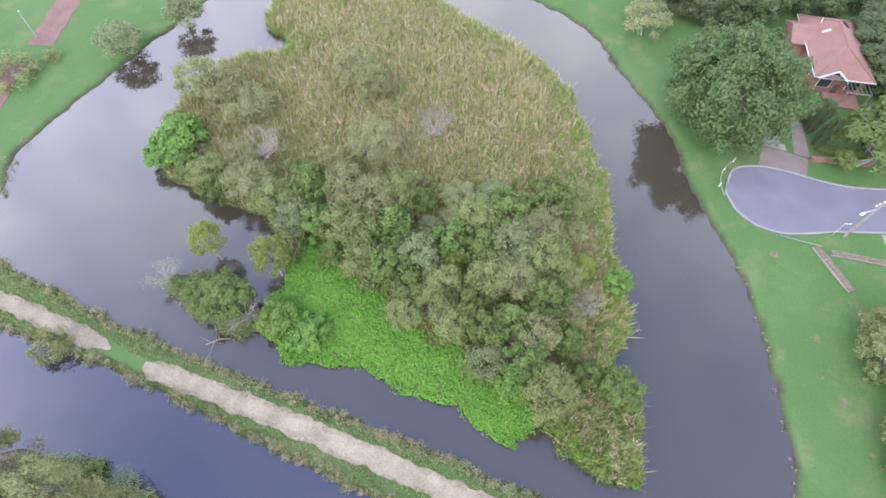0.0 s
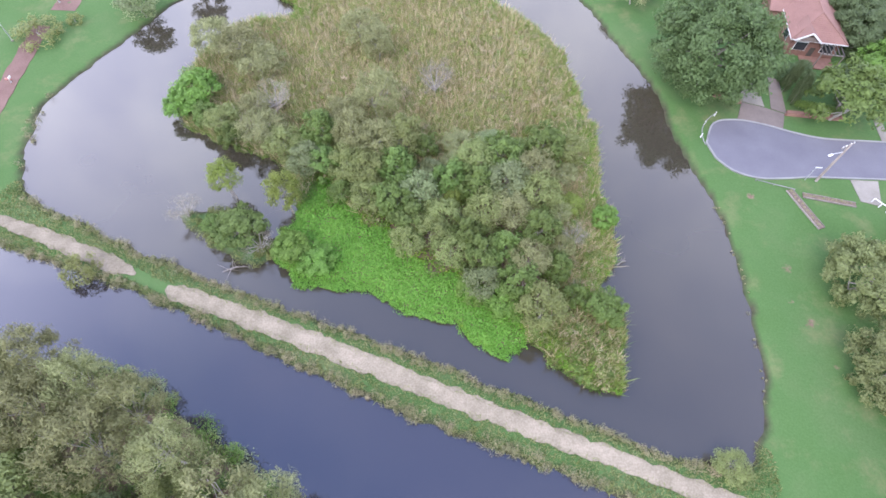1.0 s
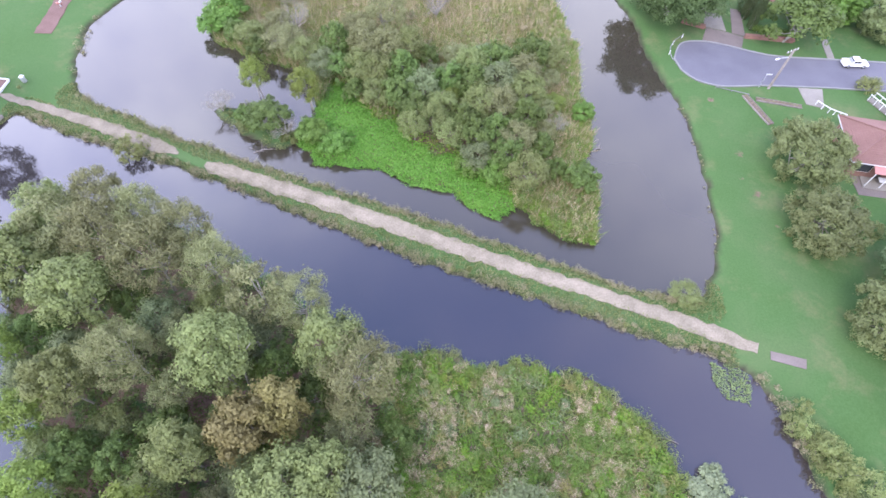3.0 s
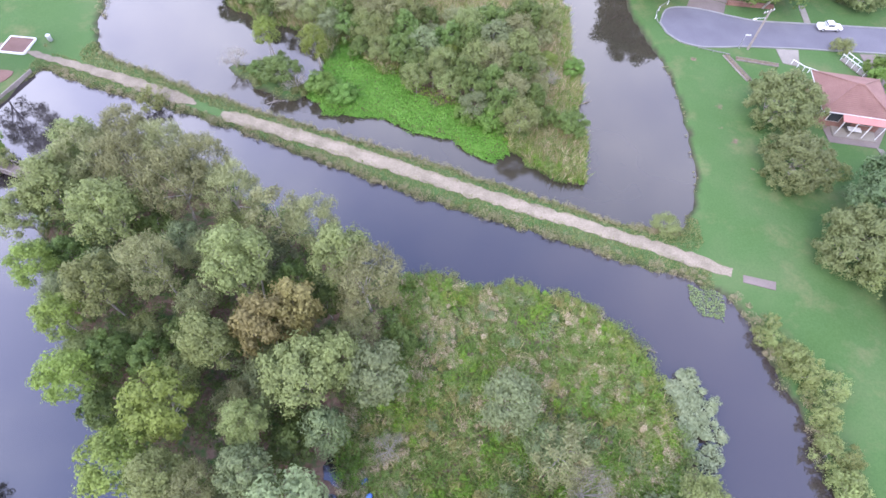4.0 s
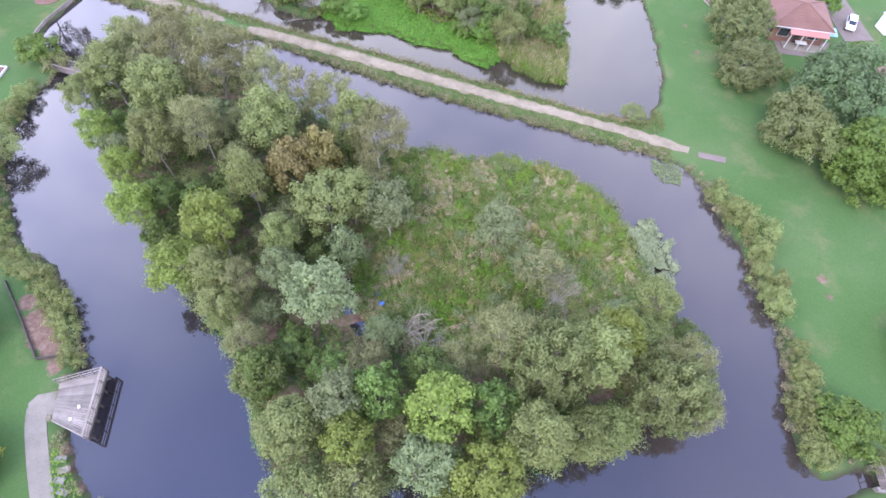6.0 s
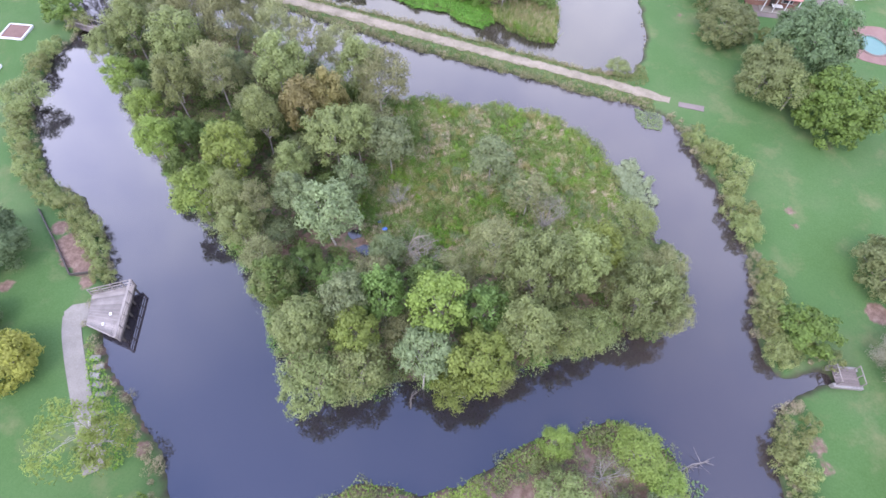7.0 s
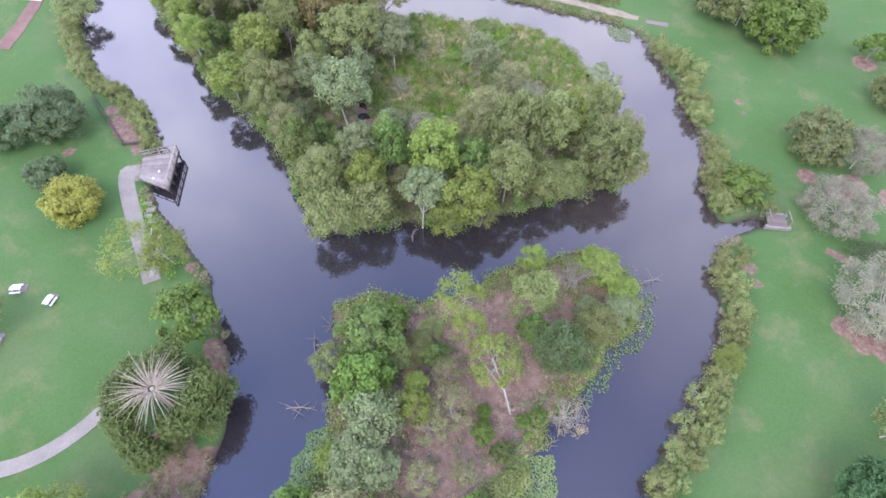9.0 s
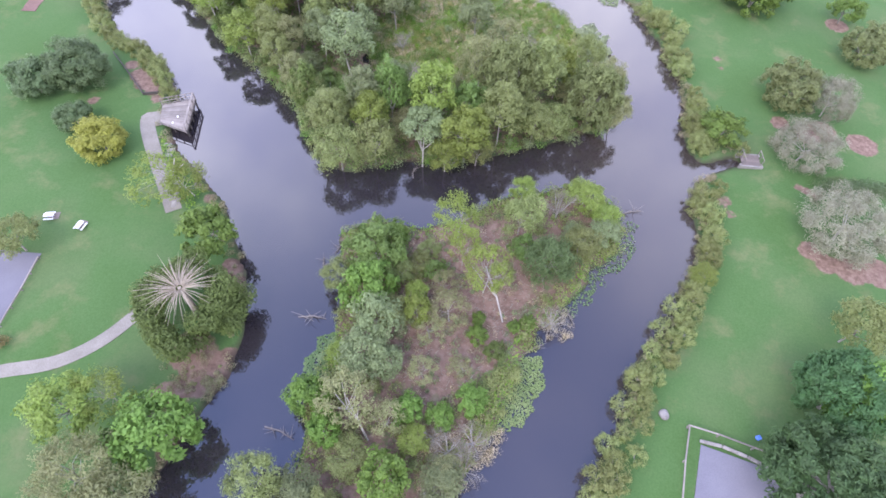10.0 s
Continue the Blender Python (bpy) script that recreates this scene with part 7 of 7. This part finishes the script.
def house(name, x, y, turn, w, d, eave, rise, ridge, wall_mat, label):
    base = empty(name, pose(x, y, height(x, y), 0, 0, turn))
    for s in (-1, 1):
        part("wall", boxed((w, 0.24, eave + 0.3), (0, s * (d / 2 - 0.12), eave / 2 - 0.15), bevel=0.005), wall_mat, base)
        part("wall", boxed((0.24, d - 0.48, eave + 0.3), (s * (w / 2 - 0.12), 0, eave / 2 - 0.15), bevel=0.005), wall_mat, base)
    hip_roof(base, w, d, eave, rise, 0.55, ridge, TILE_RED)
    for k in (-0.28, 0.28):
        window(base, (k * w, -d / 2 - 0.02, 1.6), 1.5, 1.2, 0)
        window(base, (-w / 2 - 0.02, k * d, 1.6), 1.5, 1.2, -90)
    part("door", boxed((0.68, 0.08, 1.5), (0, -d / 2 - 0.03, 0.76)), TIMBER_DARK, base)
    return tagged(base, label, "house")


north_house = house("house", 50.6, 63.2, -7, 6.4, 11.8, 2.8, 2.0, "y", BRICK, "single-storey brick house with a red tiled hip roof")
# its side wing, front gable, pergola and roof fittings
wing = part("wing_wall", boxed((2.4, 4.2, 2.6), (-4.0, 2.6, 1.3)), BRICK, north_house)
bm = bmesh.new()
q = [bm.verts.new(p) for p in ((-5.6, 0, 2.65), (-2.4, 0, 2.65), (-2.4, 2.6, 4.0), (-5.6, 2.6, 3.9), (-2.4, 5.2, 2.65), (-5.6, 5.2, 2.65))]
bm.faces.new((q[0], q[1], q[2], q[3]))
bm.faces.new((q[3], q[2], q[4], q[5]))
bm.faces.new((q[0], q[3], q[5]))
part("wing_roof", bm, TILE_RED, north_house)
bm = bmesh.new()
q = [bm.verts.new(p) for p in ((-3.4, -6.7, 2.85), (0.2, -6.7, 2.85), (-1.6, -6.7, 4.1), (-1.6, -2.5, 4.2), (-3.4, -4.0, 2.95), (0.2, -4.0, 2.95))]
bm.faces.new((q[0], q[2], q[3], q[4]))
bm.faces.new((q[2], q[1], q[5], q[3]))
part("gable_roof", bm, TILE_RED, north_house)
part("gable_wall", boxed((2.0, 0.12, 0.6), (-1.6, -6.55, 3.15)), CONC_PINK, north_house, "pale gable infill")
for s in (-1, 1):
    part("barge_board", boxed((2.2, 0.1, 0.2), (-1.6 + s * 0.92, -6.8, 3.5), (0, s * 35, 0)), WHITE, north_house)
for k in range(6):
    part("pergola_beam", boxed((0.1, 2.2, 0.14), (0.3 + k * 0.55, -7.3, 2.5)), TIMBER_DARK, north_house)
for k in (0.2, 3.1):
    part("pergola_post", boxed((0.12, 0.12, 2.6), (k, -8.3, 1.2)), TIMBER, north_house)
part("pergola_plate", boxed((3.2, 0.12, 0.16), (1.6, -8.3, 2.38)), TIMBER, north_house)
part("porch_floor", boxed((4.4, 2.6, 0.14), (0.9, -7.2, 0.12)), BRICK, north_house)
part("skylight", boxed((1.0, 0.3, 0.1), (-1.5, 1.6, 4.02), (0, -30, 0)), WHITE, north_house)
part("vent_pipe", boxed((0.1, 0.1, 0.8), (-1.8, 3.6, 4.1)), WHITE, north_house)
part("panel", boxed((1.2, 0.9, 0.06), (1.2, 3.2, 4.25), (0, 30, 0)), GLASS_DARK, north_house, "dark solar panel")

south_house = house("house", 52.9, 22.3, -8, 7.6, 6.8, 2.7, 1.7, "x", BRICK, "single-storey brick house with a red hip roof and veranda")
part("veranda_roof", boxed((5.4, 1.6, 0.08), (0.9, -4.25, 2.55), (14, 0, 0)), TILE_SALMON, south_house, "salmon painted metal veranda roof")
for k in range(4):
    part("veranda_post", boxed((0.1, 0.1, 2.4), (-1.6 + k * 1.65, -4.95, 1.2)), WHITE, south_house)
part("veranda_floor", boxed((5.4, 1.9, 0.16), (0.9, -4.3, 0.1)), CONCRETE, south_house)
part("awning", boxed((1.3, 1.8, 0.08), (4.3, -3.2, 2.4), (6, 0, 0)), mottled("blue_awning", (0.16, 0.33, 0.42), (0.22, 0.40, 0.50), 1, 8, 0.6, 0.0), south_house, "faded blue awning")
part("veranda_table", boxed((1.6, 0.8, 0.08), (0.6, -4.3, 0.85)), WHITE, south_house)

stair = empty("white_stair_rail", pose(58.2, 31.4, 0.6, 0, 0, -62))
for s in (-1, 1):
    part("rail", boxed((4.2, 0.1, 0.1), (0, s * 0.5, 0.95)), WHITE, stair)
    for k in range(5):
        part("post", boxed((0.08, 0.08, 1.0), (-2 + k, s * 0.5, 0.5)), WHITE, stair)
part("ramp", boxed((4.2, 1.0, 0.16), (0, 0, 0.05)), CONCRETE, stair)
tagged(stair, "white railed entrance ramp beside the house", "ramp")
rail_fence([(49.4, 31.6), (50.6, 30.2), (52.4, 29.2)], "low white garden fence by the drive", 0.7, WHITE, 0.8, 0.1)

shed = empty("garden_shed", pose(68.5, 23.5, 0.55, 0, 0, 12))
part("wall", boxed((3.0, 2.4, 2.1), (0, 0, 1.05)), WHITE, shed)
part("roof", boxed((3.3, 2.7, 0.1), (0, 0, 2.15), (5, 0, 0)), METAL, shed)
part("door", boxed((0.9, 0.06, 1.8), (-0.6, -1.22, 0.95)), WHITE, shed)
tagged(shed, "small white garden shed beside the drive", "shed")

pool = empty("swimming_pool", pose(65.3, 10.2, 0.5, 0, 0, -12) @ Matrix.Diagonal((0.8, 0.8, 1, 1)))
bm = bmesh.new()
ring = [(math.cos(a) * 2.6 * (1 + 0.12 * math.cos(2 * a + 0.6)), math.sin(a) * 3.1) for a in np.linspace(0, 2 * math.pi, 28, endpoint=False)]
bm.faces.new([bm.verts.new((x, y, 0.1)) for x, y in ring])
part("pool_water", bm, POOL, pool, "clear turquoise water")
v, f = tubes([[((x, y, 0.1), 0.17) for x, y in ring + ring[:1]]], 6)
put("coping", v, f, CONC_PINK, pool)
tagged(pool, "small kidney-shaped backyard pool with turquoise water", "pool")
tagged(patch("paving_pool", smooth([(61.2, 10.4), (63.6, 14.4), (69.4, 14.4), (68.9, 6.2), (62.6, 6.6)], 0.8), mottled("brick_paving", (0.145, 0.078, 0.062), (0.20, 0.12, 0.098), 0.7, 9, 0.9, 0.2), 0.05), "reddish brick paving round the pool", "paving", kind="structure")


# ---- vehicles ----
def wheel(parent, x, y, r=0.36):
    tyre = bmesh.new()
    bmesh.ops.create_cone(tyre, cap_ends=True, segments=20, radius1=r, radius2=r, depth=0.24, matrix=pose(x, y, r, 90))
    w = part("wheel", tyre, RUBBER, parent, "black tyre")
    rim = bmesh.new()
    bmesh.ops.create_cone(rim, cap_ends=True, segments=14, radius1=r * 0.6, radius2=r * 0.5, depth=0.27, matrix=pose(x, y, r, 90))
    part("rim", rim, METAL, w)


def hull(profile, half, inset=0.0, top=None):
    """A body from its side outline, drawn in towards the roof."""
    bm = bmesh.new()
    hi = max(z for _, z in profile)
    lo = min(z for _, z in profile)
    rows = []
    for s in (-1, 1):
        rows.append([bm.verts.new((x, s * (half - inset * (z - lo) / (hi - lo)), z)) for x, z in profile])
    n = len(profile)
    bm.faces.new(rows[0])
    bm.faces.new(rows[1][::-1])
    for i in range(n):
        j = (i + 1) % n
        bm.faces.new((rows[0][j], rows[0][i], rows[1][i], rows[1][j]))
    bmesh.ops.recalc_face_normals(bm, faces=bm.faces)
    bmesh.ops.bevel(bm, geom=list(bm.edges), offset=0.05, segments=2, affect="EDGES", profile=0.6)
    return bm


def pickup(x, y, turn):
    car = empty("pickup_truck", pose(x, y, 0.58, 0, 0, turn) @ Matrix.Scale(0.7, 4))
    part("body", hull([(-2.55, 0.42), (2.5, 0.42), (2.58, 0.8), (1.1, 1.02), (-0.9, 1.0), (-0.95, 0.72), (-2.5, 0.72), (-2.56, 0.9)], 0.9, 0.04), CAR_WHITE, car)
    part("cab", hull([(-0.95, 0.95), (1.25, 0.98), (0.55, 1.68), (-0.75, 1.7)], 0.84, 0.12), CAR_WHITE, car)
    part("windscreen", boxed((0.04, 1.35, 0.82), (0.93, 0, 1.34), (0, -45, 0), 0.005), GLASS_DARK, car)
    part("rear_window", boxed((0.04, 1.25, 0.45), (-0.9, 0, 1.36), (0, 14, 0), 0.005), GLASS_DARK, car)
    for s in (-1, 1):
        part("side_window", boxed((0.72, 0.04, 0.42), (0.2, s * 0.80, 1.33), (s * 8, 0, 0), 0.005), GLASS_DARK, car)
        part("side_window", boxed((0.6, 0.04, 0.42), (-0.5, s * 0.80, 1.33), (s * 8, 0, 0), 0.005), GLASS_DARK, car)
        part("tray_side", boxed((1.6, 0.06, 0.36), (-1.72, s * 0.86, 0.9)), CAR_WHITE, car)
        part("headlight", boxed((0.08, 0.32, 0.16), (2.52, s * 0.66, 0.74)), METAL, car)
        part("tail_light", boxed((0.06, 0.1, 0.26), (-2.56, s * 0.8, 0.86)), TILE_SALMON, car)
        part("mirror", boxed((0.12, 0.2, 0.16), (0.85, s * 0.98, 1.12)), CAR_WHITE, car)
        for k in (-1.55, 1.6):
            wheel(car, k, s * 0.82)
    part("tailgate", boxed((0.06, 1.66, 0.36), (-2.5, 0, 0.9)), CAR_WHITE, car)
    part("tray_floor", boxed((1.5, 1.6, 0.05), (-1.72, 0, 0.74)), METAL, car)
    part("sports_bar", boxed((0.08, 1.5, 0.5), (-1.05, 0, 1.25)), METAL, car)
    return tagged(car, "white dual-cab pickup truck parked by the kerb", "pickup truck")


def suv(x, y, turn):
    car = empty("car", pose(x, y, 0.62, 0, 0, turn) @ Matrix.Scale(0.74, 4))
    part("body", hull([(-2.2, 0.4), (2.2, 0.4), (2.25, 0.82), (1.1, 1.0), (-2.15, 1.02), (-2.25, 0.7)], 0.9, 0.05), CAR_WHITE, car)
    part("cabin", hull([(-2.1, 0.95), (1.2, 0.97), (0.45, 1.62), (-1.85, 1.62)], 0.84, 0.12), CAR_WHITE, car)
    part("windscreen", boxed((0.04, 1.35, 0.8), (0.88, 0, 1.3), (0, -49, 0), 0.005), GLASS_DARK, car)
    part("rear_window", boxed((0.04, 1.25, 0.5), (-2.02, 0, 1.32), (0, 20, 0), 0.005), GLASS_DARK, car)
    for s in (-1, 1):
        for k in (-1.3, -0.5, 0.25):
            part("side_window", boxed((0.66, 0.04, 0.38), (k, s * 0.81, 1.3), (s * 9, 0, 0), 0.005), GLASS_DARK, car)
        part("headlight", boxed((0.08, 0.32, 0.16), (2.2, s * 0.64, 0.74)), METAL, car)
        part("tail_light", boxed((0.06, 0.12, 0.3), (-2.22, s * 0.78, 0.85)), TILE_SALMON, car)
        for k in (-1.35, 1.4):
            wheel(car, k, s * 0.82)
    return tagged(car, "white car parked on the drive beside the house", "car")


pickup(57.5, 40.2, 2)
suv(62.6, 23.8, -115)


# ---- small park things on the western lawn ----
bin_ = empty("litter_bin", pose(-55.4, 28.0, height(-55.4, 28.0)))
part("drum", boxed((0.5, 0.5, 0.85), (0, 0, 0.45), bevel=0.08), METAL, bin_)
part("lid", boxed((0.56, 0.56, 0.12), (0, 0, 0.92), bevel=0.04), WHITE, bin_, "white lid")
tagged(bin_, "small grey park litter bin with a white lid", "bin")
rocker = empty("spring_rocker", pose(-57.7, 44.3, height(-57.7, 44.3) + 0.05))
v, f = tubes([[((0, 0, 0), 0.12), ((0, 0, 0.4), 0.1)]], 8)
put("spring", v, f, METAL, rocker)
part("seat", boxed((0.9, 0.3, 0.3), (0, 0, 0.55), bevel=0.08), TILE_SALMON, rocker, "orange moulded seat")
part("handle", boxed((0.1, 0.5, 0.35), (0.3, 0, 0.8), bevel=0.03), WHITE, rocker)
tagged(rocker, "orange and white playground spring rocker on red gravel", "play equipment")

# ---- from the plan to true size ----
for ob in scene.objects:
    if ob.parent is None and ob.type in ("MESH", "EMPTY"):
        ob.matrix_basis = Matrix.Scale(TRUE, 4) @ ob.matrix_basis
